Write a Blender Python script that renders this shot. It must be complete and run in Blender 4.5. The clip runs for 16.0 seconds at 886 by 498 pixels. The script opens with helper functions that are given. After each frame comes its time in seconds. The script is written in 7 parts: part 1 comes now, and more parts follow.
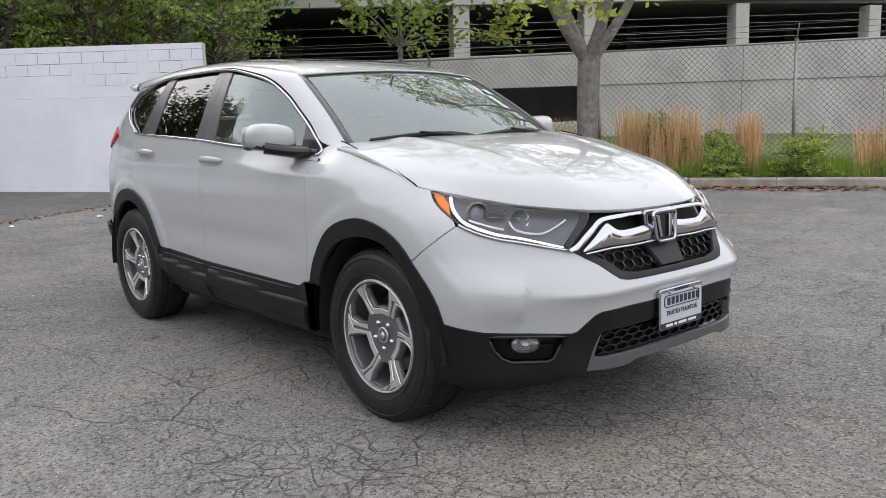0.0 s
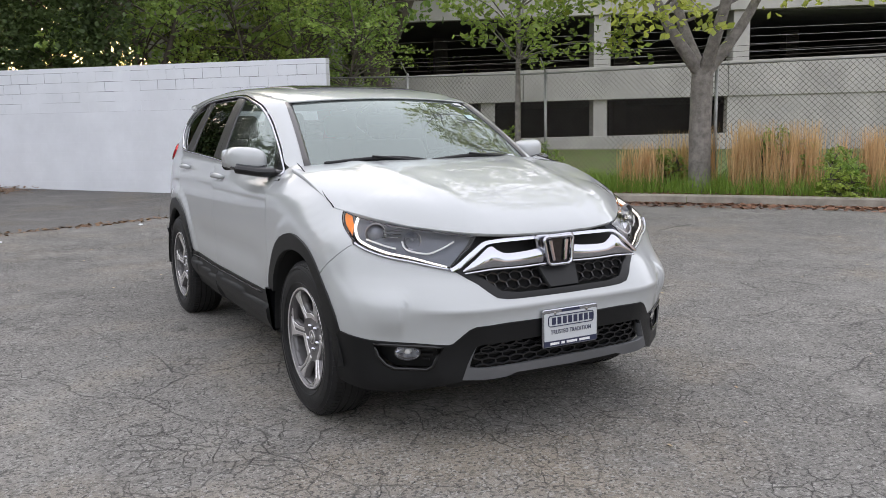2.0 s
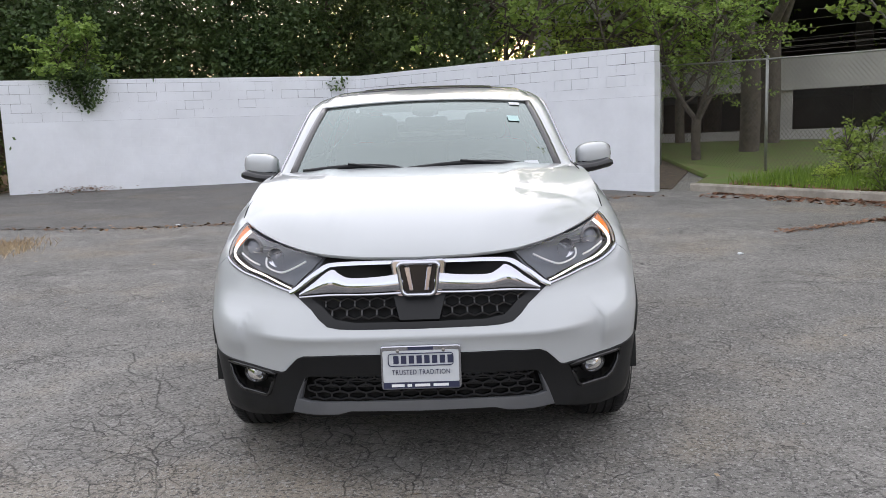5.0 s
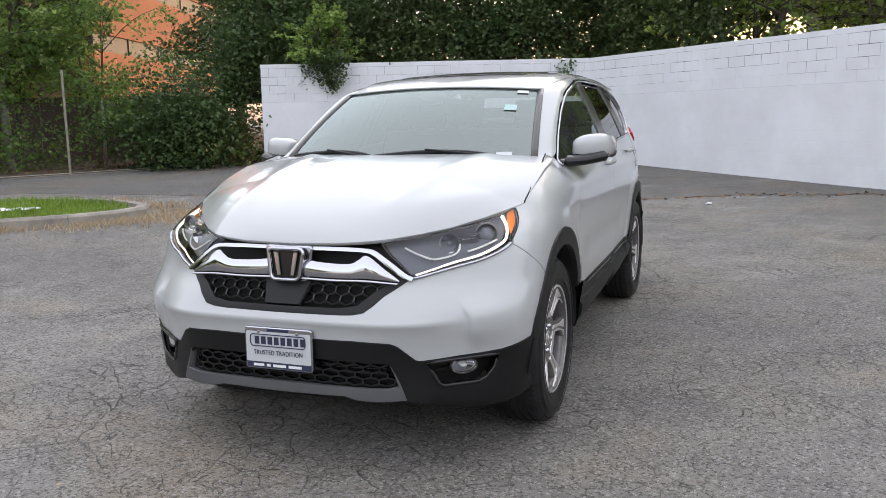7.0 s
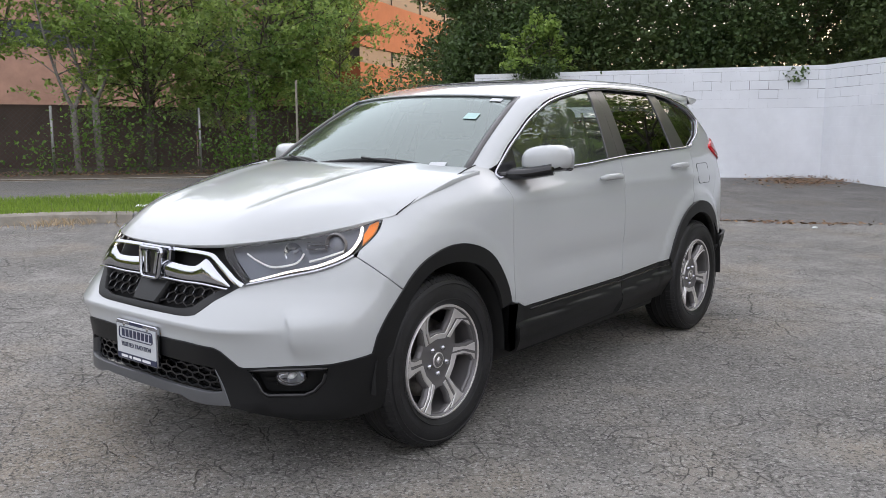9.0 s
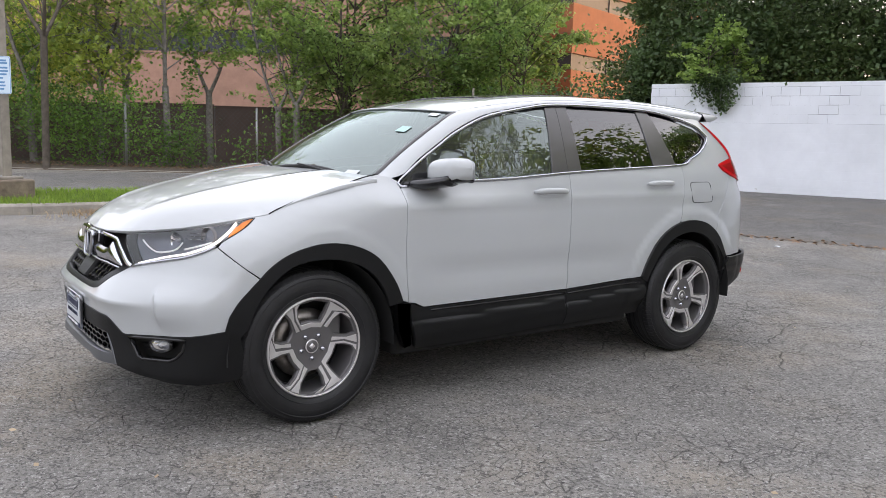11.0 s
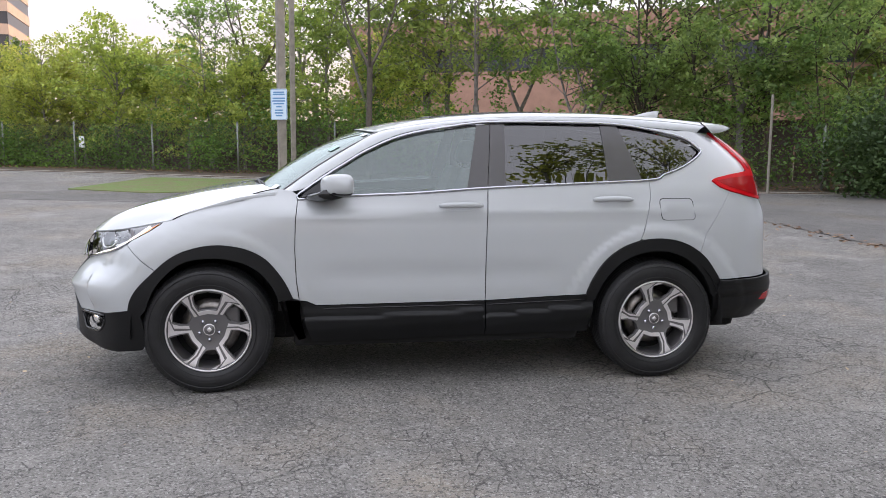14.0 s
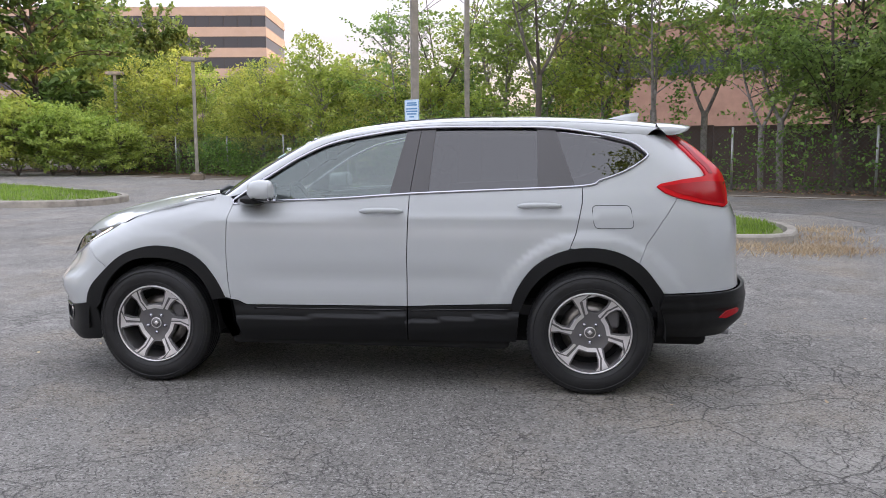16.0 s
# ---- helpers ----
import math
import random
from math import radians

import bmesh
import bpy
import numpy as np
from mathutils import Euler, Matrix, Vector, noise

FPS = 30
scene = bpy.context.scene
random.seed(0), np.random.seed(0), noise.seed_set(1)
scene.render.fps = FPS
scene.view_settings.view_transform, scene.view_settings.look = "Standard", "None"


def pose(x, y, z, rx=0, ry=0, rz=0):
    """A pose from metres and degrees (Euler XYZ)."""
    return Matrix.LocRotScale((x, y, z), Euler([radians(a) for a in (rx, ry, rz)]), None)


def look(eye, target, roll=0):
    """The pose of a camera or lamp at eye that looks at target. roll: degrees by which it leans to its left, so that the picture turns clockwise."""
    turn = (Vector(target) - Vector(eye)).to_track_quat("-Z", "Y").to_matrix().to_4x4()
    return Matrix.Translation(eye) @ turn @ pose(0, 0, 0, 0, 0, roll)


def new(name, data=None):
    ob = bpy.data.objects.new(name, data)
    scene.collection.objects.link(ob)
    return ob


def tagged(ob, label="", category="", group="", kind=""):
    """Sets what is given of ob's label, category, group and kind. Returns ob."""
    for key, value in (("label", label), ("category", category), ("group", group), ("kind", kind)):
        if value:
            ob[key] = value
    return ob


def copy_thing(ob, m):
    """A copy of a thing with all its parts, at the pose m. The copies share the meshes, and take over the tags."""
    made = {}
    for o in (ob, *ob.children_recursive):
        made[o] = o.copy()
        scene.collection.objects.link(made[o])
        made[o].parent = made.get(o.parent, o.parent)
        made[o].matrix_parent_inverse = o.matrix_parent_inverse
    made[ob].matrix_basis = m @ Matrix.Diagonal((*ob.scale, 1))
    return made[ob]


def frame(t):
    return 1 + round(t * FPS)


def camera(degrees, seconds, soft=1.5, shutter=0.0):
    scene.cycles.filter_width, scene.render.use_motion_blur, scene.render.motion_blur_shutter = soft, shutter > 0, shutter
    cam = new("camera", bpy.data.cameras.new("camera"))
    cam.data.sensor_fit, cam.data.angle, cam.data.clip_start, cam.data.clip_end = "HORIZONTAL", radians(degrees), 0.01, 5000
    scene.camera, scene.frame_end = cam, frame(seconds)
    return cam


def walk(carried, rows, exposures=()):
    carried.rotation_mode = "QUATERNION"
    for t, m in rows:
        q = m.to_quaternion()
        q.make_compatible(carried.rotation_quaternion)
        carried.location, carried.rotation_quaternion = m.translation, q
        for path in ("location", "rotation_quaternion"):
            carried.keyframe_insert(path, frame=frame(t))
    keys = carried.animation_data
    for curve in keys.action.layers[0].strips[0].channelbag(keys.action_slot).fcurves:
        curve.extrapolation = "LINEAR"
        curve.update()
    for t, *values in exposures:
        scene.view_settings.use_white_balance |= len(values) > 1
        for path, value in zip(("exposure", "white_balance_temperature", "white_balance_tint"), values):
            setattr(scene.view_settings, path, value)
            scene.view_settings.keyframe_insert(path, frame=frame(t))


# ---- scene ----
cam = camera(56.4, 16.0, 0.85)
PATH = [
    (0, (4.046, -2.817, 1.245), (2.543, -1.535, 0.936), -1.7),
    (0.5, (4.212, -2.664, 1.281), (2.685, -1.409, 0.98), -1.6),
    (1, (4.482, -2.608, 1.305), (2.907, -1.412, 1.007), -1.8),
    (1.5, (4.748, -2.429, 1.315), (3.076, -1.369, 1.029), -2.0),
    (2, (4.943, -2.148, 1.317), (3.215, -1.182, 1.033), -1.1),
    (2.5, (4.985, -1.825, 1.335), (3.19, -0.99, 1.05), -0.8),
    (3, (5.104, -1.474, 1.33), (3.252, -0.774, 1.044), -1.3),
    (3.5, (5.135, -1.111, 1.316), (3.24, -0.538, 1.032), -2.0),
    (4, (5.156, -0.697, 1.329), (3.211, -0.327, 1.046), -2.4),
    (4.2, (5.174, -0.52, 1.341), (3.214, -0.238, 1.059), -2.5),
    (6.3, (5.02, 1.163, 1.342), (3.107, 0.67, 1.032), -1.2),
    (6.5, (4.996, 1.322, 1.361), (3.103, 0.757, 1.048), -1.3),
    (7, (4.841, 1.66, 1.335), (2.99, 0.97, 1.026), -1.1),
    (7.5, (4.68, 2.046, 1.324), (2.891, 1.206, 1.019), -1.2),
    (8, (4.448, 2.344, 1.304), (2.741, 1.345, 1.009), -0.8),
    (8.5, (4.192, 2.649, 1.311), (2.599, 1.473, 1.027), -0.7),
    (9, (3.935, 2.976, 1.311), (2.395, 1.731, 1.032), -0.2),
    (9.2, (3.825, 3.061, 1.302), (2.304, 1.792, 1.028), 0.1),
    (11.3, (2.833, 4.435, 1.362), (1.756, 2.772, 1.089), 1.4),
    (11.5, (2.69, 4.517, 1.356), (1.655, 2.828, 1.082), 1.3),
    (12, (2.346, 4.793, 1.379), (1.449, 3.026, 1.106), 0.7),
    (12.5, (1.978, 5.06, 1.403), (1.206, 3.235, 1.131), 0.3),
    (13, (1.579, 5.252, 1.421), (0.95, 3.372, 1.154), -0.2),
    (13.5, (1.143, 5.471, 1.423), (0.696, 3.54, 1.16), -0.1),
    (14, (0.703, 5.591, 1.435), (0.408, 3.63, 1.178), 0.4),
    (14.5, (0.237, 5.733, 1.432), (0.091, 3.753, 1.19), 0.7),
    (15, (-0.192, 5.732, 1.437), (-0.213, 3.747, 1.195), 0.4),
    (15.5, (-0.665, 5.739, 1.442), (-0.516, 3.758, 1.204), 0.0),
    (16, (-1.105, 5.616, 1.421), (-0.844, 3.648, 1.184), -0.3),
]
EXPO = [(0, 3.76, 6900, 17), (8, 3.76, 6800, 17), (11.5, 3.96, 6800, 18), (16, 3.88, 6550, 19)]
walk(cam, [(t, look(e, a, r)) for t, e, a, r in PATH], EXPO)

# ---- light ----
SUN_AZ, SUN_EL = 166.7, 8.0
world = bpy.data.worlds.new("world")
scene.world = world
world.use_nodes = True
wn, wl = world.node_tree.nodes, world.node_tree.links
sky = wn.new("ShaderNodeTexSky")
sky.sky_type = 'NISHITA'
sky.sun_disc = False
sky.sun_elevation = radians(SUN_EL)
sky.sun_rotation = radians(90 - SUN_AZ)
sky.air_density, sky.dust_density, sky.ozone_density = 1.0, 2.0, 1.5
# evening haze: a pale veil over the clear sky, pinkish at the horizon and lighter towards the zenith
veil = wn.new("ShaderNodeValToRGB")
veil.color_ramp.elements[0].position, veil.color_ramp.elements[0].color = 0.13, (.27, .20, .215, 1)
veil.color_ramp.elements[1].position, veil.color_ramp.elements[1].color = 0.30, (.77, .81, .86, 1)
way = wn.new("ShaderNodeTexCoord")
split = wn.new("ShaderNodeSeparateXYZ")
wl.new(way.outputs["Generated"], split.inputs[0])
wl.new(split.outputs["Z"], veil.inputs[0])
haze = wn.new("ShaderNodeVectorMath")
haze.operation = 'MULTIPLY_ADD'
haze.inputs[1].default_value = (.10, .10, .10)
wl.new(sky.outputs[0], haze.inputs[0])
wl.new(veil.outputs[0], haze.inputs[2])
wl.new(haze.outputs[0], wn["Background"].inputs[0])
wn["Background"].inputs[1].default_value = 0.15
sun = new("sun", bpy.data.lights.new("sun", 'SUN'))
sun.data.energy, sun.data.angle, sun.data.color = 0.3, radians(0.5), (1.0, 0.62, 0.32)
a, e = radians(SUN_AZ), radians(SUN_EL)
sun.matrix_basis = look((60 * math.cos(a), 60 * math.sin(a), 60 * math.tan(e)), (0, 0, 0))
tagged(sun, kind="structure")

# ---- materials ----
def material(name, color, rough=0.5, metal=0.0, var=0.0, scale=8.0, bump=0.0, bscale=60.0, coat=0.0, spec=0.5, color2=None, detail=5.0, rvar=0.0, dist=0.02, random_tint=0.0):
    m = bpy.data.materials.new(name)
    m.use_nodes = True
    n, l = m.node_tree.nodes, m.node_tree.links
    b = n["Principled BSDF"]
    c = (*color, 1)
    b.inputs["Base Color"].default_value = c
    b.inputs["Roughness"].default_value = rough
    b.inputs["Metallic"].default_value = metal
    b.inputs["Specular IOR Level"].default_value = spec
    b.inputs["Coat Weight"].default_value = coat
    b.inputs["Coat Roughness"].default_value = 0.03
    b.inputs["Coat IOR"].default_value = 1.42
    geo = n.new("ShaderNodeNewGeometry")
    out = None
    if var or color2:
        t = n.new("ShaderNodeTexNoise")
        t.inputs["Scale"].default_value, t.inputs["Detail"].default_value, t.inputs["Roughness"].default_value = scale, detail, 0.65
        l.new(geo.outputs["Position"], t.inputs["Vector"])
        mix = n.new("ShaderNodeMix")
        mix.data_type = 'RGBA'
        k = color2 or tuple(v * (1 - var) for v in color)
        mix.inputs["A"].default_value = (*k, 1)
        mix.inputs["B"].default_value = tuple(min(1, v * (1 + var)) for v in color) + (1,)
        rp = n.new("ShaderNodeMapRange")
        rp.inputs["From Min"].default_value, rp.inputs["From Max"].default_value = 0.35, 0.65
        l.new(t.outputs["Fac"], rp.inputs["Value"])
        l.new(rp.outputs[0], mix.inputs["Factor"])
        out = mix.outputs["Result"]
        if rvar:
            r2 = n.new("ShaderNodeMapRange")
            r2.inputs["To Min"].default_value, r2.inputs["To Max"].default_value = rough - rvar, rough + rvar
            l.new(t.outputs["Fac"], r2.inputs["Value"])
            l.new(r2.outputs[0], b.inputs["Roughness"])
    if random_tint:
        oi = n.new("ShaderNodeObjectInfo")
        hs = n.new("ShaderNodeHueSaturation")
        r3 = n.new("ShaderNodeMapRange")
        r3.inputs["To Min"].default_value, r3.inputs["To Max"].default_value = 1 - random_tint, 1 + random_tint
        l.new(oi.outputs["Random"], r3.inputs["Value"])
        l.new(r3.outputs[0], hs.inputs["Value"])
        if out:
            l.new(out, hs.inputs["Color"])
        else:
            hs.inputs["Color"].default_value = c
        out = hs.outputs[0]
    if out:
        l.new(out, b.inputs["Base Color"])
    if bump:
        t2 = n.new("ShaderNodeTexNoise")
        t2.inputs["Scale"].default_value, t2.inputs["Detail"].default_value = bscale, 6
        l.new(geo.outputs["Position"], t2.inputs["Vector"])
        bp = n.new("ShaderNodeBump")
        bp.inputs["Strength"].default_value, bp.inputs["Distance"].default_value = bump, dist
        l.new(t2.outputs["Fac"], bp.inputs["Height"])
        l.new(bp.outputs[0], b.inputs["Normal"])
    return m


def glass(name, tint, rough=0.0, ior=1.5, dust=0.0, gloss=(1, 1, 1)):
    """A thin pane: gloss by Fresnel over a tinted see-through sheet."""
    m = bpy.data.materials.new(name)
    m.use_nodes = True
    n, l = m.node_tree.nodes, m.node_tree.links
    n.remove(n["Principled BSDF"])
    tr, gl, mx, fr = (n.new("ShaderNode" + k) for k in ("BsdfTransparent", "BsdfGlossy", "MixShader", "Fresnel"))
    tr.inputs[0].default_value = (*tint, 1)
    gl.inputs["Roughness"].default_value = rough
    fr.inputs[0].default_value = ior
    gl.inputs["Color"].default_value = (*gloss, 1)
    l.new(fr.outputs[0], mx.inputs[0])
    if dust:
        df, m2 = n.new("ShaderNodeBsdfDiffuse"), n.new("ShaderNodeMixShader")
        m2.inputs[0].default_value = dust
        df.inputs[0].default_value = (.7, .72, .7, 1)
        l.new(tr.outputs[0], m2.inputs[1])
        l.new(df.outputs[0], m2.inputs[2])
        l.new(m2.outputs[0], mx.inputs[1])
    else:
        l.new(tr.outputs[0], mx.inputs[1])
    l.new(gl.outputs[0], mx.inputs[2])
    l.new(mx.outputs[0], n["Material Output"].inputs[0])
    return m


def leafy(name, dark, light, trans=0.35):
    """Leaves: two greens by clump, a little light through them."""
    m = material(name, light, 0.55, spec=0.3)
    n, l = m.node_tree.nodes, m.node_tree.links
    b = n["Principled BSDF"]
    geo = n.new("ShaderNodeNewGeometry")
    t = n.new("ShaderNodeTexNoise")
    t.inputs["Scale"].default_value = 0.7
    l.new(geo.outputs["Position"], t.inputs["Vector"])
    add = n.new("ShaderNodeMath")
    add.operation = 'MULTIPLY_ADD'
    add.inputs[1].default_value, add.inputs[2].default_value = 0.55, -0.05
    l.new(geo.outputs["Random Per Island"], add.inputs[0])
    add2 = n.new("ShaderNodeMath")
    l.new(add.outputs[0], add2.inputs[0])
    l.new(t.outputs["Fac"], add2.inputs[1])
    rp = n.new("ShaderNodeMapRange")
    rp.inputs["From Min"].default_value, rp.inputs["From Max"].default_value = 0.35, 1.05
    l.new(add2.outputs[0], rp.inputs["Value"])
    mix = n.new("ShaderNodeMix")
    mix.data_type = 'RGBA'
    mix.inputs["A"].default_value, mix.inputs["B"].default_value = (*dark, 1), (*light, 1)
    l.new(rp.outputs[0], mix.inputs["Factor"])
    oi, own, hue = n.new("ShaderNodeObjectInfo"), n.new("ShaderNodeHueSaturation"), n.new("ShaderNodeMapRange")
    hue.inputs["To Min"].default_value, hue.inputs["To Max"].default_value = .482, .512
    l.new(oi.outputs["Random"], hue.inputs["Value"])
    l.new(hue.outputs[0], own.inputs["Hue"])
    l.new(mix.outputs["Result"], own.inputs["Color"])
    l.new(own.outputs[0], b.inputs["Base Color"])
    tl = n.new("ShaderNodeBsdfTranslucent")
    hs = n.new("ShaderNodeHueSaturation")
    hs.inputs["Value"].default_value, hs.inputs["Saturation"].default_value = 1.3, 1.1
    l.new(own.outputs[0], hs.inputs["Color"])
    l.new(hs.outputs[0], tl.inputs[0])
    ms = n.new("ShaderNodeMixShader")
    ms.inputs[0].default_value = trans
    l.new(b.outputs[0], ms.inputs[1])
    l.new(tl.outputs[0], ms.inputs[2])
    l.new(ms.outputs[0], n["Material Output"].inputs[0])
    return m


def asphalt(name, lo, hi, crack=1.0, stone=(0.32, 0.31, 0.29)):
    m = material(name, hi, 0.85, spec=0.35)
    n, l = m.node_tree.nodes, m.node_tree.links
    b = n["Principled BSDF"]
    geo = n.new("ShaderNodeNewGeometry")
    pos = geo.outputs["Position"]

    def noise_at(scale, detail=5, rough=.6):
        t = n.new("ShaderNodeTexNoise")
        t.inputs["Scale"].default_value, t.inputs["Detail"].default_value, t.inputs["Roughness"].default_value = scale, detail, rough
        l.new(pos, t.inputs["Vector"])
        return t.outputs["Fac"]

    def ramp(v, a, c, lo2=0.0, hi2=1.0):
        r = n.new("ShaderNodeMapRange")
        for k, x in zip(("From Min", "From Max", "To Min", "To Max"), (a, c, lo2, hi2)):
            r.inputs[k].default_value = x
        l.new(v, r.inputs["Value"])
        return r.outputs[0]

    def blend(f, x, y, mode='MIX'):
        k = n.new("ShaderNodeMix")
        k.data_type, k.blend_type = 'RGBA', mode
        for s, v in (("Factor", f), ("A", x), ("B", y)):
            if isinstance(v, tuple):
                k.inputs[s].default_value = (*v, 1)
            elif isinstance(v, float):
                k.inputs[s].default_value = v
            else:
                l.new(v, k.inputs[s])
        return k.outputs["Result"]

    def math_(op, x, y):
        k = n.new("ShaderNodeMath")
        k.operation = op
        for i, v in enumerate((x, y)):
            if isinstance(v, (int, float)):
                k.inputs[i].default_value = v
            else:
                l.new(v, k.inputs[i])
        return k.outputs[0]

    big = noise_at(0.28, 6)
    mid = noise_at(2.6, 6, .7)
    base = blend(ramp(big, .35, .65), lo, hi)
    base = blend(ramp(noise_at(.62, 5, .62), .50, .68, 0, .75), base, tuple(h * k for h, k in zip(hi, (1.02, .91, .76))))
    base = blend(0.55, base, blend(ramp(mid, .3, .7), (.62, .62, .62), (1.25, 1.24, 1.22)), 'MULTIPLY')
    # stones of the aggregate
    vor = n.new("ShaderNodeTexVoronoi")
    vor.inputs["Scale"].default_value = 95
    l.new(pos, vor.inputs["Vector"])
    sep = n.new("ShaderNodeSeparateColor")
    l.new(vor.outputs["Color"], sep.inputs[0])
    base = blend(ramp(sep.outputs[0], .74, .95, 0, .8), base, stone)
    base = blend(ramp(sep.outputs[1], .62, .95, 0, .8), base, tuple(v * .35 for v in lo))
    fine = noise_at(210, 3, .7)
    base = blend(0.8, base, blend(ramp(fine, .3, .7), (.45, .45, .45), (1.6, 1.6, 1.6)), 'MULTIPLY')
    # pale worn spots
    base = blend(ramp(noise_at(0.9, 8, .75), .56, .70, 0, .5), base, tuple(v * 1.6 for v in hi))
    # alligator cracks
    nv = n.new("ShaderNodeTexNoise")
    nv.inputs["Scale"].default_value, nv.inputs["Detail"].default_value = 3.0, 5
    l.new(pos, nv.inputs["Vector"])
    off = n.new("ShaderNodeVectorMath")
    off.operation = 'MULTIPLY_ADD'
    off.inputs[1].default_value = (.22, .22, 0)
    l.new(nv.outputs["Color"], off.inputs[0])
    l.new(pos, off.inputs[2])
    masks = []
    for sc, wd, key in ((5.6, .022, .8), (11, .032, 1.7), (1.1, .008, .4)):
        v = n.new("ShaderNodeTexVoronoi")
        v.feature = 'DISTANCE_TO_EDGE'
        v.inputs["Scale"].default_value = sc
        l.new(off.outputs[0], v.inputs["Vector"])
        line = ramp(v.outputs["Distance"], 0, wd, 1, 0)
        masks.append(math_('MULTIPLY', line, ramp(noise_at(key, 4), .42, .60)))
    cr = math_('MULTIPLY', math_('MAXIMUM', math_('MAXIMUM', masks[0], masks[1]), masks[2]), crack)
    base = blend(math_('MULTIPLY', cr, .85), base, (.02, .019, .018))
    l.new(base, b.inputs["Base Color"])
    h = math_('SUBTRACT', math_('ADD', math_('MULTIPLY', vor.outputs["Distance"], -.35), math_('MULTIPLY', fine, .5)), math_('MULTIPLY', cr, 1.2))
    bp = n.new("ShaderNodeBump")
    bp.inputs["Strength"].default_value, bp.inputs["Distance"].default_value = 0.8, 0.012
    l.new(h, bp.inputs["Height"])
    l.new(bp.outputs[0], b.inputs["Normal"])
    return m


def lamp_glow(name, color, strength):
    m = material(name, color, .4)
    b = m.node_tree.nodes["Principled BSDF"]
    b.inputs["Emission Color"].default_value = (*color, 1)
    b.inputs["Emission Strength"].default_value = strength
    return m


M_PAINT = material("white_paint", (.412, .428, .435), .30, coat=1.0, spec=.25, var=.012, scale=1.3)
M_CLAD = material("black_grained_plastic", (.0065, .0068, .0074), .45, spec=.28, var=.2, scale=3, bump=.15, bscale=900, dist=.001)
M_GLOSSBLACK = material("gloss_black", (.010, .010, .011), .16, spec=.35, coat=.25)
M_PILLAR = material("pillar_film", (.045, .042, .042), .3, coat=.3)
M_LAMPIN = material("lamp_interior", (.075, .082, .10), .28, metal=.35, var=.1)
M_SILVER = material("silver_paint", (.12, .124, .132), .36, metal=.55, var=.05)
M_CHROME = material("chrome", (.47, .48, .52), .09, metal=1.0, var=.03, scale=2)
# near-black: the shade of recesses and gaps put into the colour
M_SHADOW = material("shade_black", (.008, .008, .008), .9)
M_RUBBER = material("tyre_rubber", (.013, .013, .014), .50, spec=.38, var=.25, scale=14, bump=.25, bscale=300, dist=.002)
M_ALLOY = material("machined_alloy", (.66, .64, .64), .40, metal=.7, var=.06, scale=30)
M_GREYALLOY = material("dark_grey_alloy", (.125, .12, .122), .38, metal=.35, coat=.3)
M_STEEL = material("brake_steel", (.28, .26, .24), .4, metal=1.0, var=.3, scale=20)
M_RED = material("tail_lamp_red", (.50, .003, .008), .2, coat=.1, spec=.15)
M_DARKRED = material("tail_lamp_dark_red", (.30, .002, .006), .15, coat=.15, spec=.2)
M_AMBER = material("amber_reflector", (.75, .20, .015), .12, coat=1.0)
M_LENS = glass("lamp_lens", (.97, .97, .97), ior=1.4)
M_SCREEN = glass("windscreen_glass", (.24, .275, .27), ior=2.6, dust=.05, gloss=(.80, .92, .89))
M_DOORGLASS = glass("door_glass", (.42, .48, .46), ior=2.0, dust=.03, gloss=(.88, 1, .97))
M_PRIVACY = glass("privacy_glass", (.05, .052, .055), ior=1.85)
M_CABIN = material("grey_interior", (.21, .205, .20), .8, var=.08)
M_CABINDARK = material("dark_interior", (.04, .04, .042), .7, var=.1)
M_DRL = lamp_glow("daytime_light", (1.0, .95, .86), .11)
M_WHITE = material("white_plastic", (.75, .76, .76), .45)
M_PLATE = material("plate_white", (.50, .52, .54), .35, var=.04)
M_MIRRORGLASS = material("mirror_glass", (.8, .8, .82), .02, metal=1.0)
M_STICKER = material("pale_sticker", (.34, .50, .48), .5)
M_NAVY = material("dark_blue_print", (.02, .025, .06), .5)
M_LENSBALL = material("projector_glass", (.17, .18, .21), .10, coat=1.0)
M_ASPHALT = asphalt("asphalt", (.162, .155, .144), (.243, .233, .216), .9)
M_PATCH = asphalt("newer_asphalt", (.122, .116, .108), (.172, .164, .152), .6, (.2, .2, .2))
M_CONCRETE = material("kerb_concrete", (.27, .245, .21), .85, var=.25, scale=3, bump=.3, bscale=60, random_tint=.12)
M_FOOTING = material("stained_footing", (.17, .135, .10), .9, var=.35, scale=5, bump=.4, bscale=40)
M_GARAGE = material("garage_concrete", (.40, .385, .36), .85, var=.14, scale=.6, bump=.15, bscale=20)
# darkened copy of the garage concrete: interior shade put into the colour
M_GARAGEIN = material("concrete_shade_dark", (.10, .098, .095), .9, var=.2, scale=.5)
M_BLOCK = material("white_block_paint", (.70, .72, .76), .65, var=.05, scale=1.2, bump=.12, bscale=50, dist=.004)
M_MORTAR = material("dirty_joint", (.13, .13, .14), .9, var=.6, scale=4)
M_SOIL = material("soil_and_mulch", (.11, .08, .055), .95, color2=(.05, .04, .03), scale=9, bump=.8, bscale=30)
M_TURF = material("turf", (.10, .17, .03), .9, color2=(.13, .12, .05), scale=2.2, bump=.8, bscale=50)
M_GRASS = leafy("green_grass", (.09, .15, .025), (.23, .345, .06), .3)
M_STRAW = leafy("tan_ornamental_grass", (.42, .27, .13), (.72, .50, .28), .25)
M_DRY = leafy("dry_grass", (.27, .20, .12), (.50, .41, .26), .25)
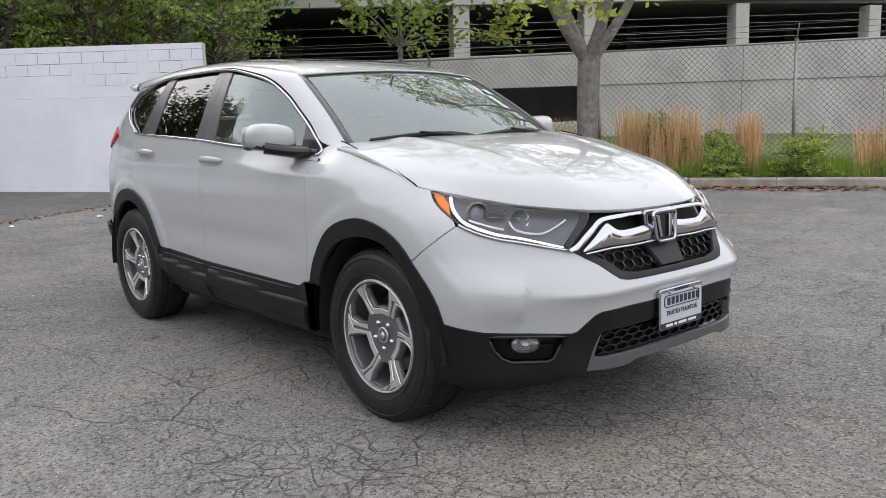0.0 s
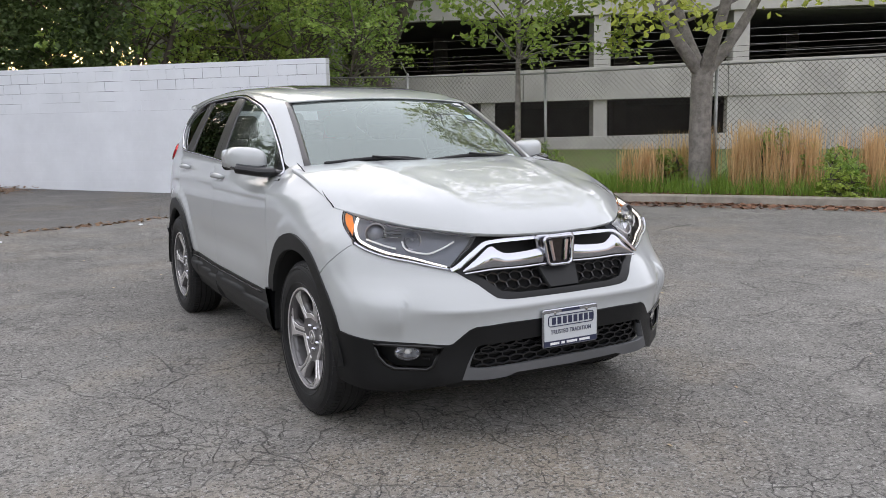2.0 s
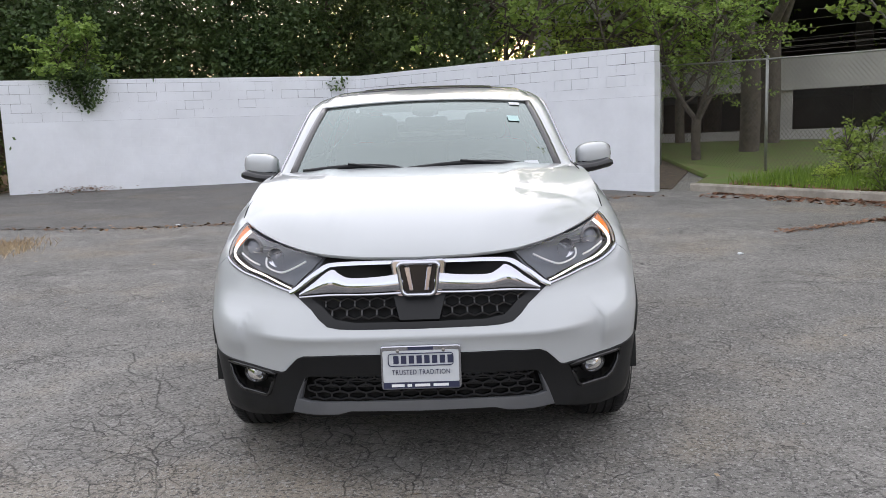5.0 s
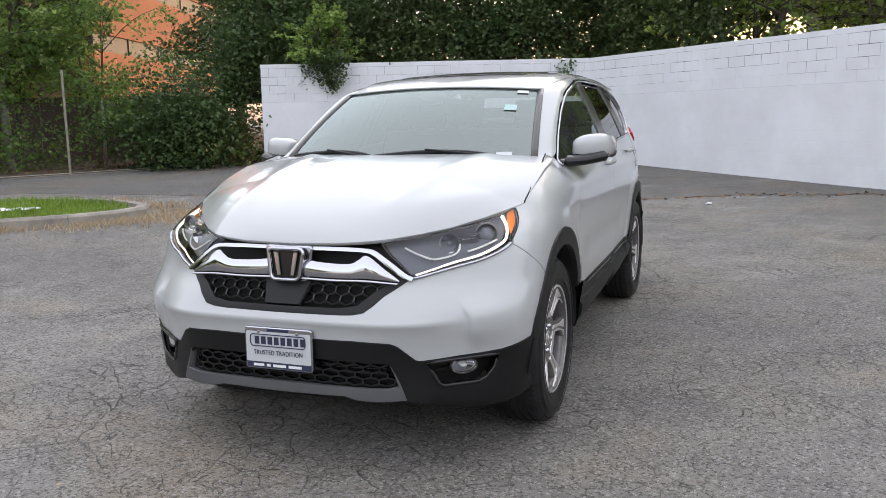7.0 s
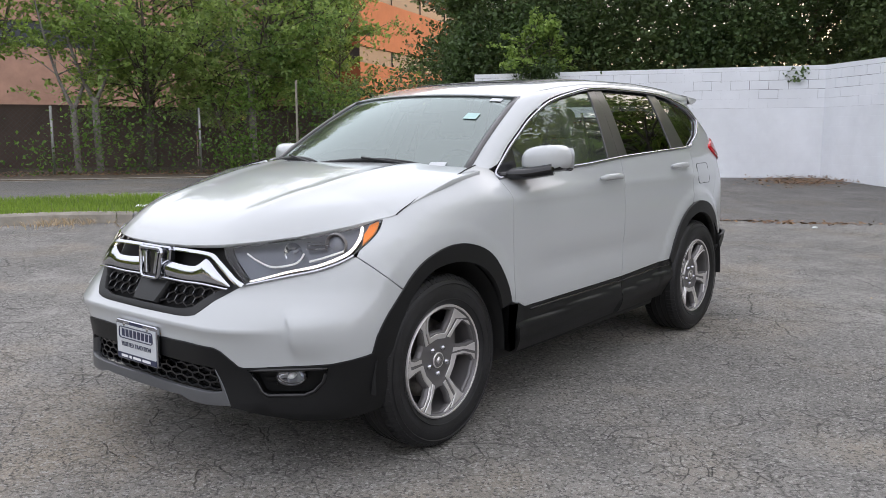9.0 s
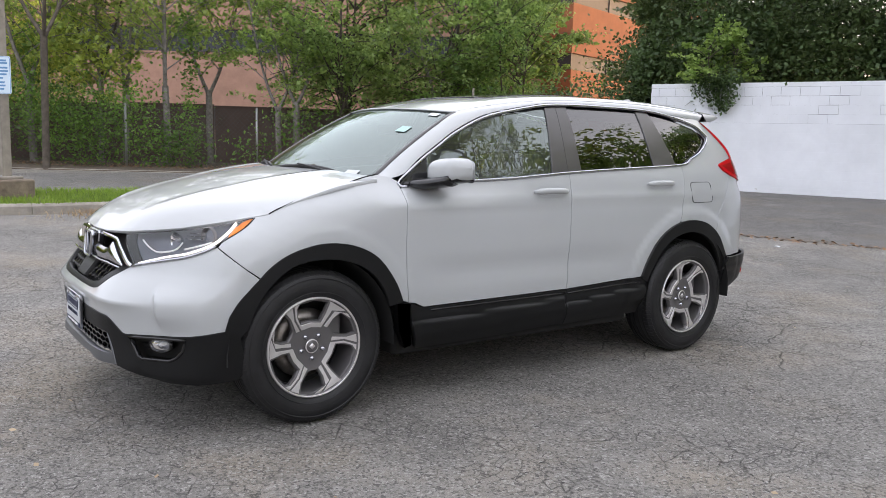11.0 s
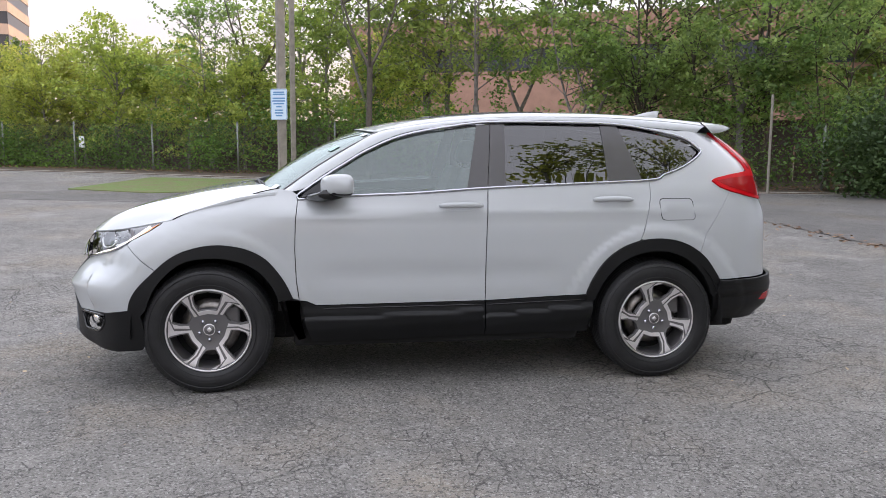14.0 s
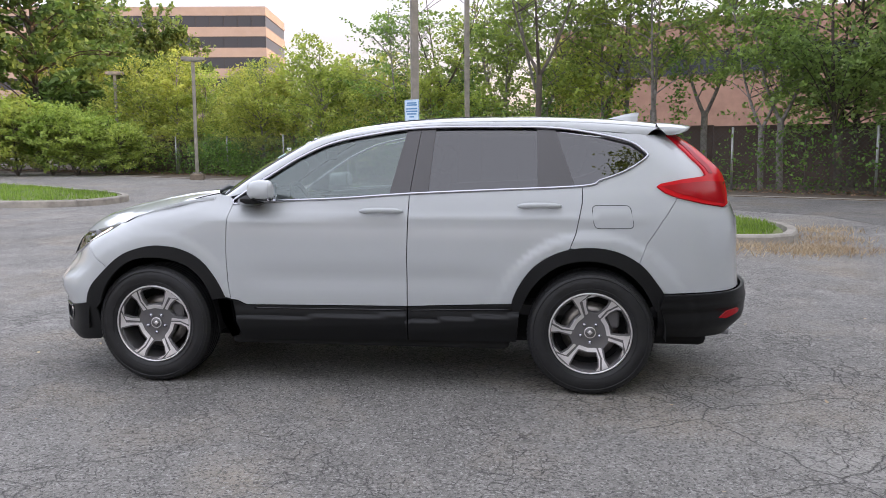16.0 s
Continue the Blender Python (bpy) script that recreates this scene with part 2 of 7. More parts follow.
M_LITTER = leafy("dead_leaves", (.10, .05, .03), (.30, .17, .10), .1)
M_LEAFDARK = leafy("dark_leaves", (.026, .046, .018), (.095, .145, .052), .3)
M_LEAFMID = leafy("green_leaves", (.10, .165, .045), (.33, .44, .13), .5)
M_LEAFDEEP = leafy("deep_green_leaves", (.09, .15, .05), (.32, .44, .15), .5)
M_LEAFLIGHT = leafy("light_leaves", (.16, .23, .055), (.44, .53, .14), .5)
M_LEAFYELLOW = leafy("yellow_green_leaves", (.17, .22, .05), (.48, .52, .14), .5)
M_LEAFFAR = leafy("far_leaves", (.06, .10, .032), (.21, .31, .09), .4)
M_IVY = leafy("ivy_leaves", (.05, .10, .025), (.19, .31, .07), .4)
M_BARK = material("grey_bark", (.20, .182, .165), .9, var=.3, scale=9, bump=.8, bscale=40, dist=.01)
M_BARKDARK = material("dark_bark", (.085, .07, .055), .9, var=.3, scale=9, bump=.6, bscale=40)
M_GALV = material("galvanised_steel", (.30, .30, .29), .5, metal=.7, var=.15, scale=6)
M_RUSTY = material("weathered_wire", (.11, .10, .09), .6, metal=.3)
M_POLE = material("weathered_pole", (.24, .215, .18), .8, var=.2, scale=5)
M_SIGN = material("pale_blue_sign", (.62, .74, .84), .4)
M_SIGNINK = material("blue_sign_print", (.12, .28, .5), .5)
M_BRICK = material("pink_brick", (.38, .22, .16), .85, var=.12, scale=1.5)
M_BRICKORANGE = material("orange_brick", (.24, .085, .036), .9, var=.10, scale=1.5)
M_DARKBRICK = material("dark_brick", (.10, .065, .055), .85, var=.15, scale=2)
M_CREAM = material("cream_cladding", (.34, .275, .235), .8, var=.06, scale=.5)
M_BAND = material("dark_window_band", (.04, .045, .055), .3, spec=.4)
M_TRASH = material("white_litter", (.7, .72, .74), .6, var=.1)

# ---- mesh tools ----
from mathutils.geometry import delaunay_2d_cdt


def mesh_of(name, verts, faces, normals=None, flat=False):
    me = bpy.data.meshes.new(name)
    me.from_pydata([tuple(v) for v in verts], [], faces)
    if not flat:
        me.polygons.foreach_set("use_smooth", [True] * len(me.polygons))
    if normals is not None:
        me.normals_split_custom_set_from_vertices([tuple(n) for n in normals])
    me.update()
    return me


def part(name, shape, mat, parent=None, label="", category="", group="", kind="", at=None):
    """One mesh object: shape is a bmesh or a mesh; a child of parent, or a thing of its own."""
    if isinstance(shape, bmesh.types.BMesh):
        me = bpy.data.meshes.new(name)
        shape.to_mesh(me)
        shape.free()
    else:
        me = shape
    if mat and not me.materials:
        me.materials.append(mat)
    ob = new(name, me)
    ob.parent = parent
    if at is not None:
        ob.matrix_basis = at
    return tagged(ob, label, category, group, kind)


def holder(name, label, category, at=None, group="", kind=""):
    ob = new(name)
    ob.empty_display_size = 0.1
    if at is not None:
        ob.matrix_basis = at
    return tagged(ob, label, category, group, kind)


def inside(poly, pts):
    """Which of the points lie in the polygon."""
    p, q = np.asarray(poly), np.asarray(pts)
    r = np.zeros(len(q), bool)
    for (x1, y1), (x2, y2) in zip(p, np.roll(p, -1, axis=0)):
        c = (y1 > q[:, 1]) != (y2 > q[:, 1])
        if y1 != y2:
            r ^= c & (q[:, 0] < (x2 - x1) * (q[:, 1] - y1) / (y2 - y1) + x1)
    return r


def fine(poly, step):
    out = []
    for a, b in zip(poly, poly[1:] + poly[:1]):
        a, b = np.array(a, float), np.array(b, float)
        k = max(1, int(math.ceil(np.linalg.norm(b - a) / step)))
        out += [a + (b - a) * i / k for i in range(k)]
    res = [out[0]]
    for p in out[1:]:
        if np.linalg.norm(p - res[-1]) > 1e-4:
            res.append(p)
    if np.linalg.norm(res[0] - res[-1]) < 1e-4:
        res.pop()
    return np.array(res)


def shrink(poly, d):
    """The polygon drawn in by d."""
    p = np.asarray(poly, float)
    area = 0.5 * np.sum(p[:, 0] * np.roll(p[:, 1], -1) - np.roll(p[:, 0], -1) * p[:, 1])
    t = np.roll(p, -1, axis=0) - np.roll(p, 1, axis=0)
    t /= np.maximum(np.linalg.norm(t, axis=1), 1e-9)[:, None]
    nrm = np.stack([-t[:, 1], t[:, 0]], 1) * (1 if area > 0 else -1)
    return p + nrm * d


def sheet(name, poly, fn, step=0.06, holes=(), rim=0.014, lift=0.0, out=None, gap=0.0, mirror=False, thick=None):
    """A panel: the polygon of the parameter plane laid on the surface fn, with its edges turned in by rim. The normals are the
    surface's own. mirror: the same on the other side of the car."""
    edge = fine([tuple(q) for q in poly], step)
    if gap:
        edge = shrink(edge, gap)
    rings = [edge] + [fine([tuple(q) for q in h], step) for h in holes]
    lo, hi = edge.min(0), edge.max(0)
    g = np.stack(np.meshgrid(np.arange(lo[0], hi[0], step), np.arange(lo[1], hi[1], step)), -1).reshape(-1, 2)
    keep = inside(edge, g)
    for h in rings[1:]:
        keep &= ~inside(h, g)
    allb = np.concatenate(rings)
    if len(g):
        d = np.array([np.min(np.sum((allb - q) ** 2, axis=1)) for q in g])
        keep &= d > (0.45 * step) ** 2
        g = g[keep]
    pts = np.concatenate([allb, g]) if len(g) else allb
    edges, o = [], 0
    for r in rings:
        edges += [(o + i, o + (i + 1) % len(r)) for i in range(len(r))]
        o += len(r)
    v2, _, tri, *_ = delaunay_2d_cdt([Vector(p) for p in pts], edges, [], 0, 1e-6)
    v2 = np.array([tuple(v) for v in v2])
    cen = np.array([v2[list(t)].mean(0) for t in tri])
    ok = inside(edge, cen)
    for h in rings[1:]:
        ok &= ~inside(h, cen)
    tri = [t for t, k in zip(tri, ok) if k]
    P, N = [], []
    for a, b in v2:
        p, h = fn(a, b), 1e-3
        n = (fn(a + h, b) - fn(a - h, b)).cross(fn(a, b + h) - fn(a, b - h))
        n = n.normalized() if n.length > 1e-12 else Vector((0, 0, 1))
        P.append(p)
        N.append(n)
    if out is not None:
        s = sum(n.dot(Vector(out)) for n in N)
        if s < 0:
            N = [-n for n in N]
    P = [p + n * lift for p, n in zip(P, N)]
    t0 = tri[0]
    fl = (P[t0[1]] - P[t0[0]]).cross(P[t0[2]] - P[t0[0]]).dot(N[t0[0]]) < 0
    faces = [tuple(t[::-1]) if fl else tuple(t) for t in tri]
    V, F, NN = list(P), list(faces), list(N)
    if rim:
        cnt = {}
        for f in faces:
            for i in range(len(f)):
                e = (f[i], f[(i + 1) % len(f)])
                cnt[e] = 1
        for a, b in [e for e in cnt if (e[1], e[0]) not in cnt]:
            side = (P[b] - P[a]).cross(N[a])
            side = side.normalized() if side.length > 1e-12 else N[a]
            k = len(V)
            V += [P[a], P[b], P[b] - N[b] * rim, P[a] - N[a] * rim]
            NN += [(side + N[a]).normalized(), (side + N[b]).normalized(), side, side]
            F.append((k + 1, k, k + 3, k + 2))
    if mirror:
        V = [Vector((v.x, -v.y, v.z)) for v in V]
        NN = [Vector((n.x, -n.y, n.z)) for n in NN]
        F = [f[::-1] for f in F]
    return mesh_of(name, V, F, NN)


def tube(name, pts, r, seg=6, closed=False, flat=None, taper=None, mirror=False):
    """A rod along the points. flat: (r across, r up) for an oval or band; taper: radius factor at each point."""
    P = [Vector(p) for p in pts]
    n = len(P)
    V, F = [], []
    up0 = Vector((0, 0, 1))
    for i, p in enumerate(P):
        a, b = (P[i - 1], P[(i + 1) % n]) if closed else (P[max(i - 1, 0)], P[min(i + 1, n - 1)])
        t = (b - a).normalized()
        u = t.cross(up0)
        u = u.normalized() if u.length > 0.05 else t.cross(Vector((1, 0, 0))).normalized()
        w = u.cross(t)
        k = taper[i] if taper is not None else 1.0
        ra, rb = flat or (r, r)
        for j in range(seg):
            q = 2 * math.pi * (j + .5) / seg
            V.append(p + u * math.cos(q) * ra * k + w * math.sin(q) * rb * k)
    for i in range(n if closed else n - 1):
        for j in range(seg):
            a, b = i * seg + j, i * seg + (j + 1) % seg
            c, d = ((i + 1) % n) * seg + (j + 1) % seg, ((i + 1) % n) * seg + j
            F.append((a, b, c, d))
    if not closed:
        F.append(tuple(range(seg))[::-1])
        F.append(tuple((n - 1) * seg + j for j in range(seg)))
    if mirror:
        V = [Vector((v.x, -v.y, v.z)) for v in V]
        F = [f[::-1] for f in F]
    return mesh_of(name, V, F, flat=seg <= 4)


def lathe(name, prof, seg=48, axis="y", flat=False):
    """A turned form: prof is (along the axis, radius)."""
    V, F = [], []
    for a, r in prof:
        for j in range(seg):
            q = 2 * math.pi * j / seg
            V.append({"y": (r * math.cos(q), a, r * math.sin(q)), "z": (r * math.cos(q), r * math.sin(q), a), "x": (a, r * math.cos(q), r * math.sin(q))}[axis])
    for i in range(len(prof) - 1):
        for j in range(seg):
            a, b = i * seg + j, i * seg + (j + 1) % seg
            f = (a, b, b + seg, a + seg)
            F.append(f if axis == "z" else f[::-1] if axis == "y" else f)
    return mesh_of(name, V, F, flat=flat)


def box_bm(x0, x1, y0, y1, z0, z1, bevel=0.0, seg=2):
    bm = bmesh.new()
    bmesh.ops.create_cube(bm, size=1)
    for v in bm.verts:
        v.co = Vector((x0 + (v.co.x + .5) * (x1 - x0), y0 + (v.co.y + .5) * (y1 - y0), z0 + (v.co.z + .5) * (z1 - z0)))
    if bevel:
        bmesh.ops.bevel(bm, geom=bm.edges[:], offset=bevel, segments=seg, profile=0.5, affect='EDGES')
        big = max(f.calc_area() for f in bm.faces)
        for f in bm.faces:
            f.smooth = seg > 1 and f.calc_area() < .12 * big
    return bm


def prism(name, poly, depth, bevel=0.0):
    """A flat plate: a polygon in x, z drawn out along y from 0 to depth."""
    bm = bmesh.new()
    f = bm.faces.new([bm.verts.new((x, 0, z)) for x, z in poly])
    r = bmesh.ops.extrude_face_region(bm, geom=[f])
    bmesh.ops.translate(bm, verts=[v for v in r["geom"] if isinstance(v, bmesh.types.BMVert)], vec=(0, depth, 0))
    bmesh.ops.recalc_face_normals(bm, faces=bm.faces[:])
    if bevel:
        bmesh.ops.bevel(bm, geom=bm.edges[:], offset=bevel, segments=1, affect='EDGES')
    me = bpy.data.meshes.new(name)
    bm.to_mesh(me)
    bm.free()
    return me


def loft(name, A, B, n=6, bulge=0.0, out=(0, 0, 1), mirror=False, rim=0.0):
    """A strip between two curves of equal length, bulged outwards."""
    V, F, m = [], [], len(A)
    for a, b in zip(A, B):
        a, b = Vector(a), Vector(b)
        o = Vector(out(a, b)) if callable(out) else Vector(out)
        for k in range(n + 1):
            t = k / n
            V.append(a.lerp(b, t) + o * bulge * 4 * t * (1 - t) * (b - a).length)
    for i in range(m - 1):
        for k in range(n):
            a = i * (n + 1) + k
            F.append((a, a + 1, a + n + 2, a + n + 1))
    if mirror:
        V = [Vector((v.x, -v.y, v.z)) for v in V]
        F = [f[::-1] for f in F]
    return mesh_of(name, V, F)


def rounded(poly, r, n=5):
    out = []
    m = len(poly)
    for i in range(m):
        p, a, b = (Vector(poly[k]) for k in (i, (i - 1) % m, (i + 1) % m))
        u, v = (a - p).normalized(), (b - p).normalized()
        for k in range(n + 1):
            t = k / n
            q = (p + u * r).lerp(p, t).lerp(p.lerp(p + v * r, t), t)
            out.append(tuple(q))
    return out



# ---- the car's surfaces ----
def crom(pts, n=8, closed=False):
    """A smooth curve through the points."""
    p = [np.array(q, float) for q in pts]
    m = len(p)
    out = []
    for i in range(m if closed else m - 1):
        a, b, c, d = (p[(i - 1) % m], p[i], p[(i + 1) % m], p[(i + 2) % m]) if closed else (
            p[max(i - 1, 0)], p[i], p[i + 1], p[min(i + 2, m - 1)])
        for k in range(n):
            t = k / n
            out.append(0.5 * (2 * b + (c - a) * t + (2 * a - 5 * b + 4 * c - d) * t * t + (3 * b - a - 3 * c + d) * t ** 3))
    if not closed:
        out.append(p[-1])
    return out


def smooth(v, a, b):
    t = np.clip((v - a) / (b - a), 0.0, 1.0)
    return t * t * (3 - 2 * t)


PLAN = [(2.185, 0), (2.184, .2), (2.174, .35), (2.157, .43), (2.128, .5), (2.075, .59), (2.005, .68), (1.935, .768), (1.85, .842), (1.762, .879), (1.66, .892),
        (1.45, .898), (1.2, .894), (.8, .890), (.3, .89), (-.3, .888), (-.9, .886), (-1.3, .88), (-1.6, .86), (-1.8, .836),
        (-1.95, .80), (-2.07, .73), (-2.15, .64), (-2.21, .5), (-2.255, .3), (-2.275, 0)]
S_WING = 1.3986
_pl = np.array(crom(PLAN, 12))
_ps = np.concatenate([[0], np.cumsum(np.hypot(*np.diff(_pl, axis=0).T))])
_front = _pl[:, 0] >= 1.45
_fit = S_WING / _ps[_front][-1]
_ps = np.where(_front, _ps * _fit, _ps + S_WING - _ps[_front][-1])
_tn = np.gradient(_pl, axis=0)
_tn /= np.linalg.norm(_tn, axis=1)[:, None]
S_END = _ps[-1]


def s_x(x):
    """Arc length round the plan at which the body's side stands at x."""
    return float(np.interp(-x, -_pl[:, 0], _ps))


def s_y(y):
    """The same for the nose, by y."""
    k = _pl[:, 0] > 1.6
    return float(np.interp(y, _pl[k, 1], _ps[k]))


ZSHUT = ((-9, .75, .93, 1.033, 1.161, 1.357, 1.54, 1.59, 1.75, 1.9, 2.03, 2.2), (1.2, 1.2, 1.168, 1.142, 1.106, 1.055, .988, .975, .945, .912, .885, .865))
DOOR_IN = ((.2, .3, .4, .5, .6, .75, .9, 1.0, 1.08, 1.14, 1.18, 1.2, 1.3, 1.4, 1.5, 1.6), (.07, .045, .03, .015, .005, 0, .003, .012, .024, .038, .052, .061, .105, .153, .207, .275))
FEND_IN = ((-.6, -.3, -.2, -.12, -.07, -.03, 0, .04, .1), (0, .001, .005, .02, .042, .077, .112, .17, .28))
LOW_IN = ((.2, .3, .4, .5, .6), (.05, .03, .015, .005, 0))
NOSE = ((.2, .24, .283, .41, .5, .58, .62, .66, .74, .8, .84, .875, .9, .95, 1.0), (-.08, -.03, 0, -.01, -.006, 0, -.006, -.028, -.084, -.100, -.110, -.128, -.160, -.25, -.36))
TAIL = ((.25, .35, .45, .54, .58, .62, 1.0, 1.1, 1.2, 1.29, 1.4, 1.5, 1.6), (.08, .0, -.035, -.03, -.01, 0, .02, .06, .085, .11, .22, .37, .55))


def eased(table, soft=2):
    """A table of a bent line, drawn as a smooth one."""
    x, y = np.array(table[0], float), np.array(table[1], float)
    h, d = np.diff(x), np.diff(y) / np.diff(x)
    m = np.concatenate([[d[0]], [0 if a * b <= 0 else 3 * (u + v) / ((2 * v + u) / a + (v + 2 * u) / b) for a, b, u, v in zip(d[:-1], d[1:], h[:-1], h[1:])], [d[-1]]])
    X = np.linspace(max(x[0], -3), x[-1], 700)
    i = np.clip(np.searchsorted(x, X) - 1, 0, len(h) - 1)
    t = (X - x[i]) / h[i]
    Y = (2 * t ** 3 - 3 * t ** 2 + 1) * y[i] + (t ** 3 - 2 * t ** 2 + t) * h[i] * m[i] + (3 * t ** 2 - 2 * t ** 3) * y[i + 1] + (t ** 3 - t ** 2) * h[i] * m[i + 1]
    k = np.exp(-np.linspace(-2, 2, 8 * soft + 1) ** 2)
    n = 4 * soft
    return X, np.convolve(np.concatenate([2 * Y[0] - Y[n:0:-1], Y, 2 * Y[-1] - Y[-2:-n - 2:-1]]), k / k.sum(), "valid")


ZSHUT, DOOR_IN, FEND_IN, NOSE, TAIL = eased(ZSHUT), eased(DOOR_IN, 4), eased(FEND_IN, 2), eased(NOSE, 2), eased(TAIL, 3)


def body(s, z):
    """A point of the lower body and the side glass: s metres round the plan from the nose, at height z."""
    a = abs(s)
    x0, y0 = np.interp(a, _ps, _pl[:, 0]), np.interp(a, _ps, _pl[:, 1])
    ny = np.interp(a, _ps, -_tn[:, 0])
    b = smooth(x0, .7, 1.05)
    inn = (1 - b) * np.interp(z, *DOOR_IN) + b * (np.interp(z - np.interp(x0, *ZSHUT), *FEND_IN) + np.interp(z, *LOW_IN))
    wf, wr = smooth(x0, 1.45, 2.05), smooth(-x0, 1.5, 2.2)
    y = y0 - inn * max(ny, 0) ** .7
    for wx in (1.33, -1.33):
        r = math.hypot(x0 - wx, z - .36)
        y += (.005 if wx > 0 else .012) * float(1 - smooth(r, .55, .605)) * float(smooth(z, .3, .6))
    if -.9 < x0 < .85:
        y -= .010 * math.exp(-((z - .67) / .07) ** 2) * float(smooth(x0, -.88, -.5)) * float(1 - smooth(x0, .5, .84))
    y += .006 * math.exp(-((z - 1.03) / .03) ** 2) * float(1 - smooth(x0, .6, 1.2)) * float(smooth(x0, -1.9, -1.4))
    # the glass and pillars draw in towards the windscreen's foot
    y -= .085 * float(smooth(z, 1.0, 1.14)) * float(smooth(x0, .0, .82)) * (1 - .7 * float(smooth(x0, .84, 1.08)))
    x = x0 + wf * np.interp(z, *NOSE) + wr * np.interp(z, *TAIL)
    x += .018 * math.exp(-((z - .60) / .09) ** 2) * float(smooth(a, .30, .58)) * float(1 - smooth(a, .9, 1.15))
    return Vector((x, y if s >= 0 else -y, z))


def s_at(x, z):
    """Arc length at which the rear of the side stands at x in truth, at height z."""
    a, b = s_x(-1.2), S_END
    for _ in range(40):
        m = .5 * (a + b)
        a, b = (m, b) if body(m, z).x > x else (a, m)
    return .5 * (a + b)


HOODC = ((.85, 1.05, 1.21, 1.39, 1.56, 1.74, 1.93, 2.02, 2.06, 2.09, 2.115), (1.182, 1.176, 1.160, 1.132, 1.096, 1.052, .988, .945, .92, .893, .855))


HOOD_EDGE = ((0, .2, .30, .386, .48, .572, .675, .768, .80), (2.098, 2.090, 2.068, 2.028, 1.945, 1.845, 1.715, 1.572, 1.50))
HOOD_LIP = ((0, .2, .386, .48, .572, .675, .768, .80), (.872, .876, .889, .900, .915, .945, .980, .99))


HOODC = eased(HOODC, 6)


def hood_crown(x, y):
    a = abs(y)
    z = np.interp(x, *HOODC)
    z -= np.interp(x, (.9, 1.16, 1.54, 2.1), (.035, .052, .105, .10)) * (a / .787) ** 2.8
    yr = .30 + .16 * (2.1 - x)
    return z + .008 * math.exp(-((a - yr) / .05) ** 2) * float(smooth(2.1 - x, .05, .3))


def hood_at(x, y):
    """The bonnet, rolled down at its front edge to the grille and lamps."""
    a = min(abs(y), .80)
    xe = float(np.interp(a, *HOOD_EDGE))
    d = xe - x
    z = hood_crown(x, y)
    if d < .22:
        drop = hood_crown(xe, y) - float(np.interp(a, *HOOD_LIP))
        z -= drop * (1 - max(d, -.02) / .22) ** 2.2
    return Vector((x, y, z))


ROOFC = ((-1.95, -1.89, -1.66, -1.29, -.93, -.56, -.2, .15, .3, .46, .6), (1.556, 1.566, 1.598, 1.626, 1.637, 1.635, 1.617, 1.576, 1.549, 1.511, 1.47))


ROOFC = eased(ROOFC, 8)


def roof_at(x, y):
    """The roof, drawn down at its front edge to meet the windscreen."""
    a = abs(y)
    u = min(a / .575, 1.0)
    crown = .018 * (a / .5) ** 2.3 + .04 * max(0, (a - .54) / .1) ** 2
    xf = .455 - .10 * u * u
    over = np.interp(xf, *ROOFC) - crown - (1.514 - .022 * u * u)
    return Vector((x, y, np.interp(x, *ROOFC) - crown - over * float(1 - smooth(xf - x, 0, .30))))


def screen_at(u, v):
    """The windscreen: u from -1 to 1 across, v from 0 at the cowl to 1 at the roof."""
    lo = Vector((1.12 - .19 * u * u, .68 * u, 1.135))
    hi = Vector((.455 - .10 * u * u, .575 * u, 1.512 - .022 * u * u))
    return lo.lerp(hi, v) + Vector((.5, 0, .8)) * .035 * 4 * v * (1 - v) * (1 - .5 * u * u)

# ---- the ground ----
HY = ((-60, -28, -20, -14, -10, -8, -6, -4, -2, 0), (.45, .40, .35, .26, .21, .185, .135, .07, .02, 0))


def land(x, y):
    """Height of the ground: level round the car, rising a little beyond it."""
    return float(np.hypot(np.interp(y, *HY), .047 * np.logaddexp(0, min(-x, 26) - 9.7)))


ax = np.concatenate([-np.geomspace(900, 34, 12), np.arange(-32, 32.1, 1.6), np.geomspace(34, 900, 12)])
V = [(x, y, land(x, y)) for y in ax for x in ax]
n = len(ax)
F = [(j * n + i, j * n + i + 1, (j + 1) * n + i + 1, (j + 1) * n + i) for j in range(n - 1) for i in range(n - 1)]
part("ground", mesh_of("ground", V, F), M_ASPHALT, label="worn grey asphalt car park with fine cracks", kind="structure")


def on_land(up):
    return lambda x, y: Vector((x, y, land(x, y) + up))


def area(name, poly, up, mat, label, step=.8, rim=.1, parent=None):
    return part(name, sheet(name, poly, on_land(up), step=step, rim=rim, out=(0, 0, 1)), mat, parent, label, kind="structure")


patch_poly = [(-9.8, 3.75), (-9.4, 1.6), (-8.55, 0), (-8.1, -1.3), (-7.3, -2.9), (-6.7, -4.6), (-6.6, -7), (-6.0, -10), (-4.6, -11.2), (0, -11.4), (4, -11.2), (8, -12.4), (8, -14), (4, -15.2), (0, -16.3), (-3, -16), (-6, -14.8), (-9, -13.4), (-12.6, -11.3), (-13.4, -9.8), (-15.9, -2.1), (-10.6, 4.0)]
area("road", patch_poly, .006, M_PATCH, "darker newer asphalt along the wall", .5, .004)
KERB_R = [(-10.35, 4.55), (-8.6, 5.95), (-6.6, 7.42), (-5.1, 8.5), (-3.6, 9.5), (-1.2, 10.85), (2, 12.6), (7, 15.4), (14, 19.2)]
